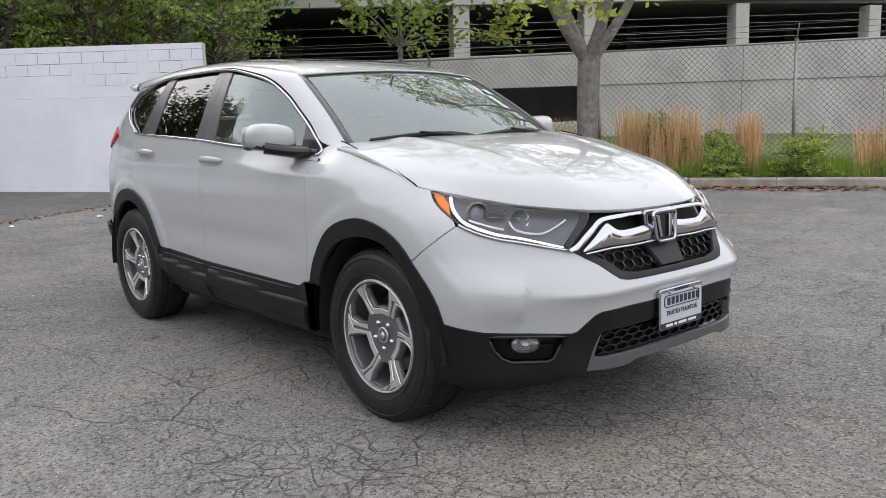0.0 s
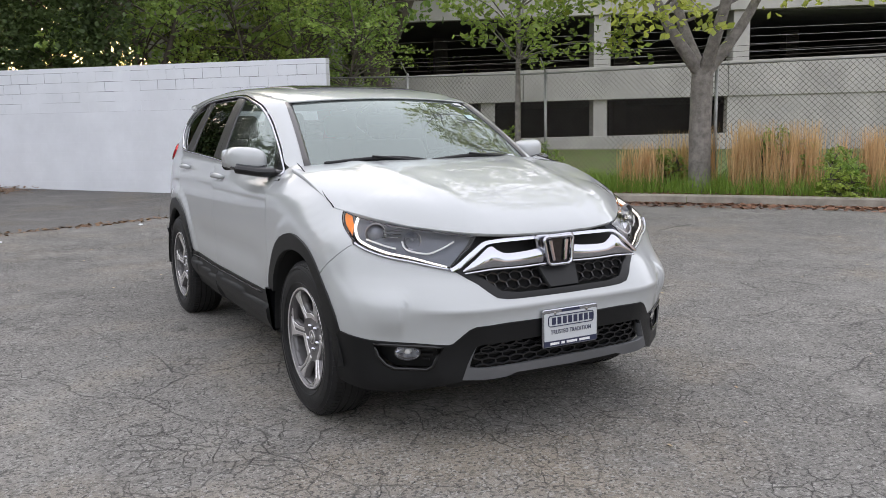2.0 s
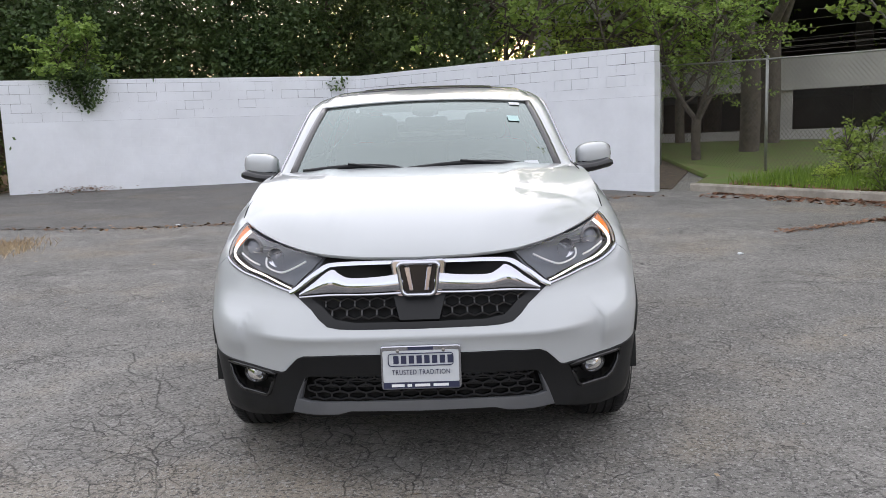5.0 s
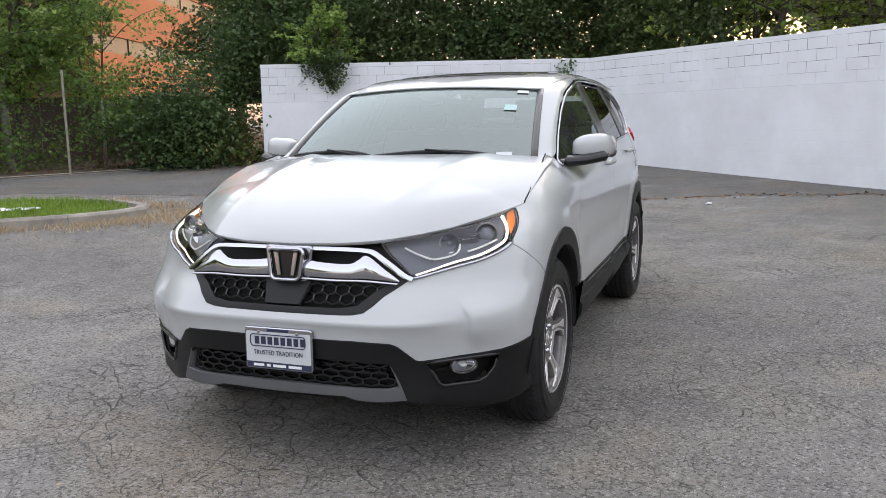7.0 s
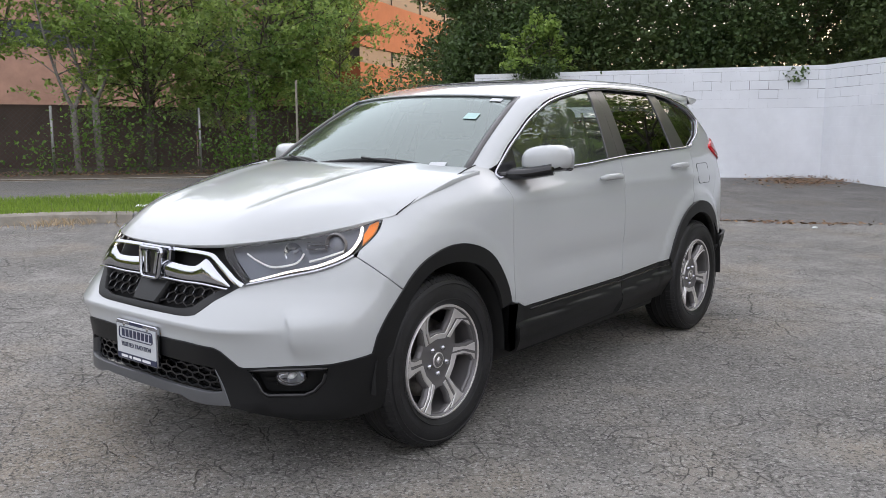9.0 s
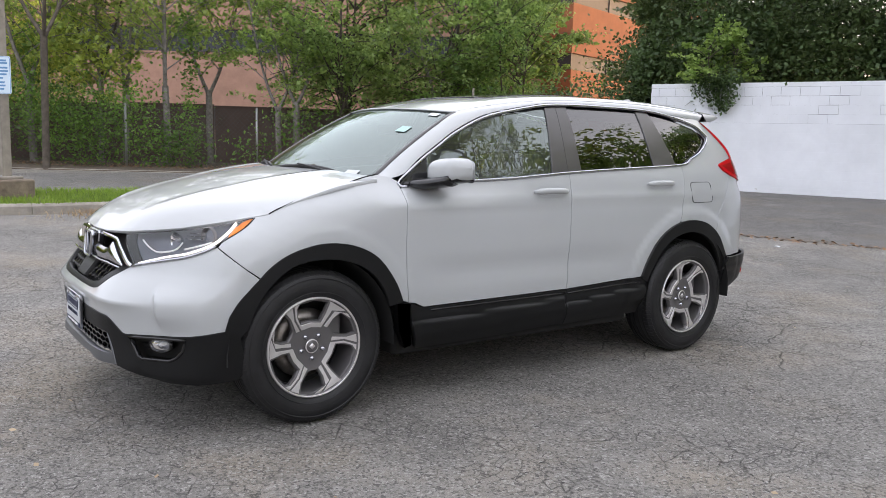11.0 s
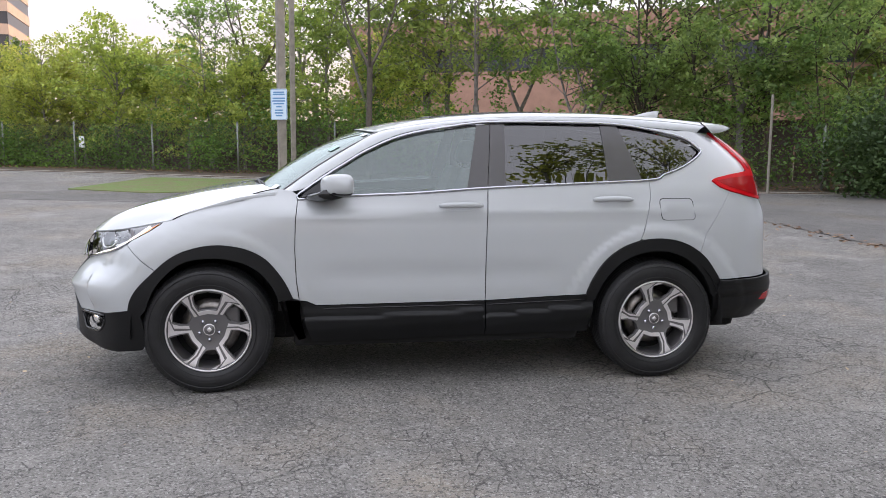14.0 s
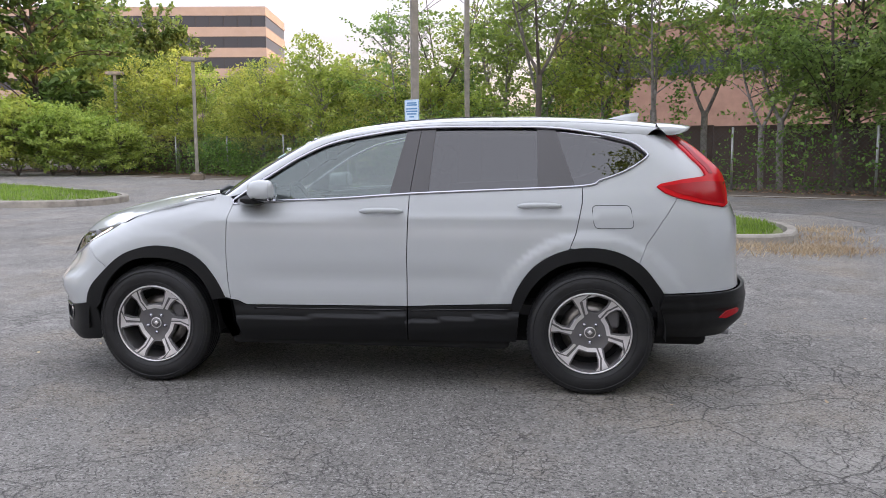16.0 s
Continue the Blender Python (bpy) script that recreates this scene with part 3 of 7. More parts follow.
bed = KERB_R[1:] + [(15, 40), (-14, 31), (-20, 14.2), (-21.5, 10.5), (-22, 6), (-12, 5.4), (-10.6, 4.7)]
area("planting_bed", bed, .11, M_TURF, "rough grass bed behind the kerb", .6, .1)
ISLE = [tuple(p) for p in crom([(-4.35, -6.05), (-3.5, -5.85), (-2.4, -6.4), (-1.3, -7.4), (0, -7.85), (1.2, -7.85), (2.4, -8.2), (3.3, -9.0), (3.2, -10.0), (1.6, -10.3), (0, -10.1), (-1.6, -9.9), (-3.7, -8.9), (-4.6, -7.4)], 5, True)]
ISLE2 = [tuple(p) for p in crom([(9.3, -11.4), (11.2, -11.0), (18, -11.6), (27, -14), (27, -20), (17, -18.6), (11.2, -15.2), (9.3, -13.6), (8.9, -12.4)], 5, True)]
VERGE_F = [(-14.2, -11.0), (-11.2, -12.5), (-8.6, -13.4), (-5.6, -14.9), (-3.0, -16.4), (.2, -17.9), (4, -19.9), (7.5, -22.3), (12.5, -24.6), (20, -29.4), (40, -42)]
turf = lambda p, k: [tuple(q) for q in np.array(p) * k + np.mean(p, 0) * (1 - k)]
area("grass_island", turf(ISLE, .95), .10, M_TURF, "kerbed grass island", .4, .1)
area("grass_island", turf(ISLE2, .98), .12, M_TURF, "kerbed grass island", .6, .1)
area("verge", VERGE_F + [(60, -80), (-60, -70), (-60, -20), (-22, -9)], .03, M_SOIL, "bare earth verge under the trees", 1.5, .03)
area("verge", [(1.2, -14.6), (4.4, -13.5), (6.5, -14.8), (5.5, -19.4), (.5, -17.6)], .025, M_TURF, "mown grass verge", .6, .025)
area("woodland_floor", [(-10.7, 4.3), (-16, -1.9), (-13.4, -10.5), (-60, -25), (-60, 30), (-23, 9)], .02, M_SOIL, "leaf-covered earth behind the wall", 1.5, .03)


def kerb(pts, closed=False, length=3.0, w=.15, h=.15, inset=1):
    """Kerb stones laid end to end along the line."""
    k = holder("kerb", "weathered concrete kerb", "", kind="structure")
    P = np.array(list(pts) + ([pts[0]] if closed else []), float)
    s = np.concatenate([[0], np.cumsum(np.hypot(*np.diff(P, axis=0).T))])
    num = max(1, round(s[-1] / length))
    at = lambda u: np.array([np.interp(u, s, P[:, 0]), np.interp(u, s, P[:, 1])])
    for i in range(num):
        a, b = s[-1] * i / num + .004, s[-1] * (i + 1) / num - .004
        V, F = [], []
        us = np.linspace(a, b, max(2, int((b - a) / .35) + 1))
        for u in us:
            p, t = at(u), at(min(u + .05, s[-1])) - at(max(u - .05, 0))
            t /= np.linalg.norm(t)
            nr = np.array([-t[1], t[0]]) * inset
            z = land(*p)
            for d, e in ((-.01, -.05), (.0, h - .03), (.025, h), (w, h), (w + .01, -.05)):
                q = p + nr * d
                V.append((q[0], q[1], z + e))
        for j in range(len(us) - 1):
            for c in range(4):
                f = (j * 5 + c, j * 5 + c + 1, j * 5 + c + 6, j * 5 + c + 5)
                F.append(f if inset < 0 else f[::-1])
        F += [(0, 1, 2, 3, 4), tuple(range(len(V) - 5, len(V)))[::-1]]
        part("kerb_stone", mesh_of("kerb_stone", V, F, flat=True), M_CONCRETE, k)
    return k


kerb(KERB_R, inset=1)
kerb(ISLE, True, 1.6, h=.14, inset=-1)
kerb(ISLE2, True, 2.5, inset=-1)
kerb(VERGE_F, inset=-1, h=.04)
# ---- white block wall, two runs meeting in a corner ----
WALL_TOP = 2.745


def block_wall(name, a, b, label, end_a=False):
    a, b = np.array(a), np.array(b)
    L = np.linalg.norm(b - a)
    d = (b - a) / L
    ang = math.degrees(math.atan2(d[1], d[0]))
    base = min(land(*a), land(*b)) - .1
    m = pose(a[0], a[1], 0, 0, 0, ang)
    w = holder(name, label, "", m, kind="structure")
    courses = 4
    zb = WALL_TOP - .10 - courses * .203
    # thickly painted lower courses: shallow block relief still shows
    part("wall_body", box_bm(0, L, -.10, .10, base, zb - .002), M_WALLPAINT, w)
    part("wall_core", box_bm(.01, L - .01, -.093, .093, zb - .01, WALL_TOP - .01), M_MORTAR, w)
    n = max(1, round(L / .406))
    bw = L / n
    shapes = {}

    def piece(nm, x0, x1, z0, z1):
        key = (nm, round(x1 - x0, 3), round(z1 - z0, 3))
        if key not in shapes:
            bm = box_bm(0, x1 - x0, -.10, .10, 0, z1 - z0, .0018, 1)
            me = bpy.data.meshes.new(nm)
            bm.to_mesh(me)
            bm.free()
            me.materials.append(M_BLOCK)
            shapes[key] = me
        rx = random.uniform(-.002, .002)
        part(nm, shapes[key], None, w, at=pose(x0, rx, z0))

    for c in range(courses):
        z0 = zb + c * .203
        off = (c % 2) * bw / 2
        xs = [0] + [off + k * bw for k in range(n + 1) if 0 < off + k * bw < L - .01] + [L]
        g = random.choice((.003, .0036, .0045))
        for x0, x1 in zip(xs, xs[1:]):
            gg = g if random.random() < (.08, .2, .45, .75)[c] else .0004
            piece("block", x0 + gg, x1 - gg, z0 + (gg if c else 0), z0 + .203 - gg)
    for k in range(n):
        piece("cap_block", k * bw + .001, (k + 1) * bw - .001, WALL_TOP - .10 + .0015, WALL_TOP)
    return w


M_WALLPAINT = material("white_wall_paint", (.70, .72, .76), .65, var=.06, scale=.9, bump=.12, bscale=50, dist=.004)
nn, ll = M_WALLPAINT.node_tree.nodes, M_WALLPAINT.node_tree.links
br = nn.new("ShaderNodeTexBrick")
tc = nn.new("ShaderNodeTexCoord")
mp = nn.new("ShaderNodeMapping")
mp.inputs["Rotation"].default_value = (radians(90), 0, 0)
ll.new(tc.outputs["Object"], mp.inputs[0])
ll.new(mp.outputs[0], br.inputs["Vector"])
br.inputs["Scale"].default_value = 1.0
br.inputs["Brick Width"].default_value, br.inputs["Row Height"].default_value, br.inputs["Mortar Size"].default_value, br.inputs["Mortar Smooth"].default_value = .406, .203, .006, .6
bb = nn.new("ShaderNodeBump")
bb.inputs["Strength"].default_value, bb.inputs["Distance"].default_value, bb.invert = .25, .004, True
ll.new(br.outputs["Fac"], bb.inputs["Height"])
ll.new(bb.outputs[0], nn["Principled BSDF"].inputs["Normal"])
block_wall("wall_east", (-10.40, 3.95), (-15.75, -2.05), "white-painted concrete block wall with bare joints along the top")
block_wall("wall_south", (-15.75, -2.05), (-13.05, -9.68), "white-painted concrete block wall with bare joints along the top")
# ---- parking garage ----
GP, GD = np.array([-20.4, 13.7]), np.array([.40, .917]) / np.hypot(.40, .917)
GANG = math.degrees(math.atan2(GD[1], GD[0]))
garage = holder("parking_garage", "weathered concrete parking garage with open decks and an interior coloured dark for shade", "building", pose(GP[0], GP[1], 0, 0, 0, GANG))


def gbox(name, u0, u1, d0, d1, z0, z1, mat=None, tilt0=0.0, tilt1=0.0, parent=None, bevel=.01):
    """A part of the garage: u along the front, d back from it; the top and foot may rise with u."""
    bm = box_bm(u0, u1, d0, d1, 0, 1, 0)
    for v in bm.verts:
        lo, hi = z0 + tilt0 * v.co.x, z1 + tilt1 * v.co.x
        v.co.z = lo + (hi - lo) * v.co.z
    if bevel:
        bmesh.ops.bevel(bm, geom=bm.edges[:], offset=bevel, segments=1, affect='EDGES')
    return part(name, bm, mat or M_GARAGE, parent or garage)


for u0, u1 in ((-14, -6.2), (-6.2, 1.5), (1.5, 9.1)):
    gbox("low_wall", u0 + .01, u1 - .01, 0, .25, -.2, .98, tilt1=.006)
for u0, u1 in ((9.1, 16.3), (16.3, 23.5), (23.5, 31), (31, 45)):
    gbox("wall_panel", u0 + .01, u1 - .01, 0, .3, -.2, 2.26, tilt1=.014)
for u0, u1 in ((-14, -6.2), (-6.2, 1.5), (1.5, 9.1), (9.1, 16.3), (16.3, 23.5), (23.5, 31), (31, 45)):
    gbox("spandrel", u0 + .012, u1 - .012, -.06, .25, 2.25, 3.32, tilt0=.013, tilt1=.034)
    gbox("spandrel", u0 + .012, u1 - .012, -.06, .25, 5.15, 6.5, tilt0=.03, tilt1=.034)
    gbox("spandrel", u0 + .012, u1 - .012, -.06, .25, 8.6, 9.8, tilt0=.03, tilt1=.034)
for u in (-11.5, -7.6, -3.5, -.02, 4.1):
    gbox("column", u, u + .52, .08, .60, .9, 2.4)
for u in (-11.5, -5.5, 4.1, 9.3, 16.0, 22.6, 29.5, 37):
    gbox("column", u, u + .62, .05, .65, 3.2, 5.5)
    gbox("column", u, u + .62, .05, .65, 6.5, 8.9)
# decks and inner parts in the darkened concrete, which paints the shade inside
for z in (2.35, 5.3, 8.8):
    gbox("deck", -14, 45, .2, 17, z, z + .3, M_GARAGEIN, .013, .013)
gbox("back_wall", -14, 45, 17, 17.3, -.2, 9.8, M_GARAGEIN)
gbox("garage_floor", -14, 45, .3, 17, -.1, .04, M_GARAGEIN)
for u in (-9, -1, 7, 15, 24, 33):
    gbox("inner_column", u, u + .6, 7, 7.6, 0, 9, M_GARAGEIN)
for k in range(4):
    z = 3.6 + .28 * k
    part("guard_cable", tube("guard_cable", [(-13, .3, z - .03 * 13), (44, .3, z + .034 * 44)], .010, 5), M_GALV, garage)

# ---- plants ----
def quads(name, Q, mat):
    """A mesh of loose quads from an array (n, 4, 3)."""
    n = len(Q)
    me = bpy.data.meshes.new(name)
    me.vertices.add(4 * n)
    me.vertices.foreach_set("co", np.ascontiguousarray(Q, dtype=np.float32).ravel())
    me.loops.add(4 * n)
    me.loops.foreach_set("vertex_index", np.arange(4 * n, dtype=np.int32))
    me.polygons.add(n)
    me.polygons.foreach_set("loop_start", np.arange(0, 4 * n, 4, dtype=np.int32))
    me.update()
    me.validate()
    me.materials.append(mat)
    return me


def leaves(rng, C, size, droop=.3):
    """Pointed leaves at the points C: their faces turned mostly to the sky, each its own way."""
    n = len(C)
    nor = rng.normal(size=(n, 3)) * .62 + (0, 0, .75)
    nor /= np.linalg.norm(nor, axis=1)[:, None]
    a = np.cross(nor, rng.normal(size=(n, 3)))
    a /= np.maximum(np.linalg.norm(a, axis=1), 1e-6)[:, None]
    a[:, 2] -= droop * .6
    a /= np.linalg.norm(a, axis=1)[:, None]
    b = np.cross(nor, a)
    b /= np.maximum(np.linalg.norm(b, axis=1), 1e-6)[:, None]
    s = (size * rng.uniform(.55, 1.3, n))[:, None]
    return np.stack([C - a * s * .5, C + b * s * .33 - a * s * .05, C + a * s * .5, C - b * s * .33 - a * s * .05], 1)


def tree(seed, h, r, clear, limbs, per, leaf, bark, green, label, trunk_r=.14, forks=1, lean=0.0, squash=1.0, spread=.34, low=0.0):
    """A tree at the origin: tapered trunk with bent limbs and a crown of leaves in uneven clumps."""
    rng = np.random.default_rng(seed)
    root = holder("tree", label, "tree")
    V, F = [], []

    def limb(pts, r0, r1, seg=7):
        P = np.array(pts)
        t = np.gradient(P, axis=0)
        t /= np.maximum(np.linalg.norm(t, axis=1), 1e-6)[:, None]
        u = np.cross(t, (.3, .9, .1))
        u /= np.maximum(np.linalg.norm(u, axis=1), 1e-6)[:, None]
        w = np.cross(t, u)
        k0 = len(V)
        for i, p in enumerate(P):
            rr = r0 + (r1 - r0) * (i / (len(P) - 1)) ** .8
            for j in range(seg):
                q = 2 * math.pi * j / seg
                V.append(tuple(p + rr * (u[i] * math.cos(q) + w[i] * math.sin(q))))
        for i in range(len(P) - 1):
            for j in range(seg):
                a, b = k0 + i * seg + j, k0 + i * seg + (j + 1) % seg
                F.append((a, b, b + seg, a + seg))

    stems = []
    if forks == 1:
        c = crom([(0, 0, -.1), (lean * .2, .03, h * .25), (lean * .6, -.06, h * .55), (lean, .05, h * .92)], 5)
        limb(c, trunk_r, trunk_r * .18, 9)
        V[:9] = [(x * 1.35, y * 1.35, z) for x, y, z in V[:9]]
        stems.append(np.array(c))
    else:
        fork = np.array((lean * .3, 0, clear))
        limb(crom([(0, 0, -.1), (.03, .02, clear * .5), tuple(fork)], 5), trunk_r, trunk_r * .95, 11)
        V[:11] = [(x * 1.4, y * 1.4, z) for x, y, z in V[:11]]
        for k in range(forks):
            q = 2 * math.pi * (k + .3) / forks + rng.uniform(-.3, .3)
            e = fork + np.array((math.cos(q) * r * .55, math.sin(q) * r * .55, (h - clear) * rng.uniform(.6, .9)))
            c = crom([tuple(fork - (0, 0, .15)), tuple(fork + (e - fork) * (.34, .34, .17)), tuple(fork + (e - fork) * (.68, .68, .5)), tuple(e)], 5)
            limb(c, trunk_r * .68, trunk_r * .12, 8)
            stems.append(np.array(c))
    C = []
    for k in range(limbs):
        st = stems[k % len(stems)]
        f = rng.uniform(.12, .98)
        z0 = clear * .9 + (h - clear) * f * .82
        i = int(np.argmin(abs(st[:, 2] - z0)))
        p0 = st[i]
        q = rng.uniform(0, 2 * math.pi)
        prof = math.sin(math.pi * min(1, (.12 + f) / 1.12)) ** .6
        rr = r * prof * rng.uniform(.55, 1.12)
        e = np.array((st[i][0] * .5 + math.cos(q) * rr, st[i][1] * .5 + math.sin(q) * rr, low + (clear + (h - clear) * (f + rng.uniform(-.06, .16))) * squash))
        m1 = p0 + (e - p0) * .5 + np.array((0, 0, .12 * rr))
        c = np.array(crom([tuple(p0), tuple(m1), tuple(e)], 4))
        limb(c, max(.012, trunk_r * .22), .006, 4)
        n = int(per * rng.uniform(.5, 1.5))
        tt = rng.uniform(.25, 1.08, n) ** .8
        base = np.stack([np.interp(tt, np.linspace(0, 1, len(c)), c[:, a]) for a in range(3)], 1)
        sub = rng.normal(size=(max(2, n // 28), 3)) * spread * (1.0, 1.0, .6)
        C.append(base + sub[rng.integers(0, len(sub), n)] + rng.normal(size=(n, 3)) * spread * (.30, .30, .17))
    C = np.concatenate(C)
    me = mesh_of("trunk", V, F)
    part("trunk", me, bark, root)
    part("crown", quads("crown", leaves(rng, C, leaf), green), None, root)
    return root


def plant(src, spots, seed, sc=(.85, 1.2), group=""):
    if group and len(spots) > 1:
        tagged(src, group=group)
    rng = np.random.default_rng(seed)
    first = True
    for x, y, *k in spots:
        s = k[0] if k else rng.uniform(*sc)
        m = pose(x, y, land(x, y) - .02, 0, 0, rng.uniform(0, 360))
        if first:
            src.matrix_basis = m
            src.scale = (s, s, s * rng.uniform(.93, 1.07))
            first = False
        else:
            c = copy_thing(src, m)
            c.scale = (s, s, s * rng.uniform(.93, 1.07))


# dark wood behind the white wall
woodA = tree(3, 7.6, 2.9, .6, 70, 190, .15, M_BARKDARK, M_LEAFDARK, "dense dark-green tree crowded behind the white wall", .2)
plant(woodA, [(-18.6, -6.2), (-19.8, -3.4), (-18.6, -9.6), (-20.6, -.6), (-19.0, -13.0), (-23, -17), (-27, -16)], 5, group="trees behind the white wall")
woodB = tree(4, 7.4, 3.0, 1.8, 44, 105, .15, M_BARKDARK, M_LEAFMID, "dark-stemmed tree with thin leaves against the low sun", .17, 3)
plant(woodB, [(-17.0, 1.6), (-20.5, 3.2), (-17.2, 5.0, .8), (-24, .8), (-26, 5), (-30, 1), (-33, 7), (-36, -3), (-21.5, 7.4, .9), (-15.6, 6.2, .7), (-28, 10), (-34, 12, 1.3), (-40, -4, 1.2), (-36, 20, 1.3), (-17.6, 8.2, 1.6), (-20.4, 9.8, 1.8), (-22.4, 6.4, 1.7), (-25.4, 9.6, 1.9)], 6, group="trees by the low sun")
# pale roadside trees on the far side
lightA = tree(7, 7.6, 1.9, 1.2, 46, 120, .15, M_BARK, M_LEAFLIGHT, "slender light-green tree behind the fence", .09, 1, .3)
lightB = tree(8, 8.2, 2.2, 2.2, 34, 95, .15, M_BARK, M_LEAFMID, "thin-stemmed young tree with open foliage behind the fence", .10, 2, .2)
lightC = tree(9, 5.6, 2.0, .3, 52, 150, .15, M_BARK, M_LEAFYELLOW, "bushy yellow-green tree behind the fence", .09, 1, .1)
fence_line = lambda x: -13.6 - .585 * (x + 11.5)
plant(lightA, [(x, fence_line(x) - d, s) for x, d, s in ((-2.6, 1.8, .9), (2.0, 3.6, .85), (6.6, 2.2, .6), (10.5, 3.8, .62), (14.5, 2.0, .6), (18.5, 4.5, .7), (23, 2.4, .8), (27, 3, .9), (9, 7, .65), (.4, 1.7, .8))], 12, group="slender trees behind the fence")
plant(lightB, [(x, fence_line(x) - d, s) for x, d, s in ((-10.4, .9, .95), (-7.0, .8, .9), (-4.0, 1.0, .95), (-3.3, 2.2, 1.0), (-.9, 1.0, 1.0), (.8, 2.9, 1.05), (4.4, 1.6, .8), (-6.6, .9, .8), (12.4, 3.0, .5), (-5.6, 3.0, 1.0))], 13, group="young trees behind the fence")
plant(lightC, [(x, fence_line(x) - d, s) for x, d, s in ((3.2, 1.5, .75), (8.0, 1.4, .92), (9.7, 2.6, .78), (12.3, 1.6, .58), (16.4, 1.7, 1.0), (20.6, 1.9, .75), (25, 2, .9), (30, 3, 1), (6.0, 4.2, .85), (13.8, 5.0, .9), (-1.4, 4.4, .8), (36, 2, 1), (5.2, 1.3, .7), (10.9, 1.2, .8), (14.4, 1.3, .6), (18.6, 1.5, .92), (20.9, 1.2, .6), (22.6, .6, .62), (24.4, .1, .6))], 14, group="bushy trees behind the fence")
open_tree = tree(37, 9.5, 3.2, 3.4, 30, 60, .13, M_BARKDARK, M_LEAFMID, "tall forked tree with bare boughs and thin foliage", .085, 3, .2)
plant(open_tree, [(-.66, -17.6, 1.0), (2.9, -24.5, .95), (-2.9, -21.5, .9)], 38, group="open tall trees behind the fence")
far = tree(15, 9.5, 3.9, .5, 95, 120, .29, M_BARKDARK, M_LEAFFAR, "tall green tree at the edge of the car park", .2)
# copies at x 46-50 and y 26-34 are unseen, added for reflections
plant(far, [(25, -34, 1.25), (30, -30, 1.2), (35, -36, 1.35), (25.2, -48.3, 1.0), (18, -46, .62), (12, -44, .6), (5, -46, .62), (40, -30, 1.3), (27, -44, 1.1), (46, -24, 1.3), (48, -10, 1.3), (50, 2, 1.3), (46, 14, 1.2), (-24, -28, .9), (38, 26, 1.3), (28, 34, 1.3)], 16, group="far trees round the car park")
dense = tree(33, 9.0, 2.3, .5, 64, 165, .135, M_BARKDARK, M_LEAFDEEP, "leafy deep-green tree with low boughs behind the fence", .12, 2)
plant(dense, [(x, fence_line(x) - d, s) for x, d, s in ((-8.4, 1.5, 1.0), (-10.1, 1.2, .95), (-11.4, 2.2, 1.05), (-12.5, 1.3, .72), (-9.2, 3.4, 1.1))], 34, group="leafy trees behind the fence")
# trees in the bed by the garage
mainT = tree(21, 12.2, 4.6, 2.45, 84, 125, .17, M_BARK, M_LEAFYELLOW, "grey-barked street tree forking above a pruned knot", .20, 4, 0, spread=.42, low=-.7)
plant(mainT, [(-5.95, 9.35, 1.0)], 22)
# two unseen copies, added farther back to close the horizon
plant(copy_thing(mainT, pose(0, 0, 0)), [(14, 30, .9), (24, 33, 1.0)], 23, group="street trees in the bed")
slim = tree(24, 9.6, 2.6, 2.1, 60, 120, .15, M_BARK, M_LEAFMID, "slim young tree in the bed before the garage", .085, 1, .1)
plant(slim, [(-9.85, 8.0, 1.0)], 25)
bush = tree(26, 1.15, .45, .05, 34, 40, .08, M_BARKDARK, M_LEAFMID, "small leafy shrub in the bed", .02, 3, spread=.12)
plant(bush, [(-10.0, 7.5, 1.1), (-8.7, 7.7, .9), (-4.0, 10.6, .75), (-6.7, 9.3, .8), (-3.6, 10.2, .6), (-8.1, 7.0, .7), (-5.2, 10.4, 1.0)], 27, group="shrubs in the bed")
bright = tree(28, .9, .5, .05, 34, 50, .07, M_BARKDARK, M_LEAFLIGHT, "low bright-green shrub in the bed", .02, 3, spread=.12)
plant(bright, [(-2.55, 10.75, .95), (-3.55, 10.0, .7), (-9.4, 6.7, .6)], 29, group="bright shrubs in the bed")
hedge = tree(35, 2.7, 1.5, .15, 60, 110, .13, M_BARKDARK, M_LEAFLIGHT, "low bright-green bush at the car park's edge", .04, 3, spread=.25)
plant(hedge, [(17.2, -28.2, .8), (18.4, -28.6, .95), (19.6, -28.4, 1.0), (21.0, -28.8, 1.1), (22.4, -28.4, 1.2), (23.6, -28.0, 1.25), (20.4, -29.9, 1.0)], 36, group="bushes at the car park's edge")
wallbush = tree(30, 2.4, .75, .6, 40, 60, .12, M_BARKDARK, M_LEAFMID, "leafy bough hanging over the white wall", .05, 3, spread=.2)
plant(wallbush, [(-14.0, -8.5, 1.0)], 31)
wallbush.location.z = 1.75
# ---- ivy and scrub, grass, litter: uncountable ----
def scatter(name, C, size, mat, label, seed, droop=.3):
    rng = np.random.default_rng(seed)
    return part(name, quads(name, leaves(rng, C, size, droop), mat), None, None, label, kind="stuff")


rng = np.random.default_rng(40)
C = []
for k in range(170):
    x = rng.uniform(-14.5, 14) if k < 145 else rng.uniform(14, 34)
    big = 1.0 if x < -9.5 else .75
    if -8.2 < x < -4.2 and k % 3:
        continue
    c = np.array((x, fence_line(x) - rng.uniform(-.55, 1.3), 0))
    c[2] = land(c[0], c[1]) + rng.uniform(.15, 2.7 if x < 6 else 1.6) * big
    n = rng.integers(120, 420)
    C.append(c + rng.normal(size=(n, 3)) * (.5, .35, .38))
scatter("scrub", np.concatenate(C), .10, M_IVY, "ivy and scrub grown through the wire fence", 41)
LINE = np.array([(-15.6, -12.6), (-15.0, -11.2), (-15.2, -8.6), (-16.4, -5.2), (-17.2, -2.2), (-15.8, -.2), (-14.6, 1.0)])
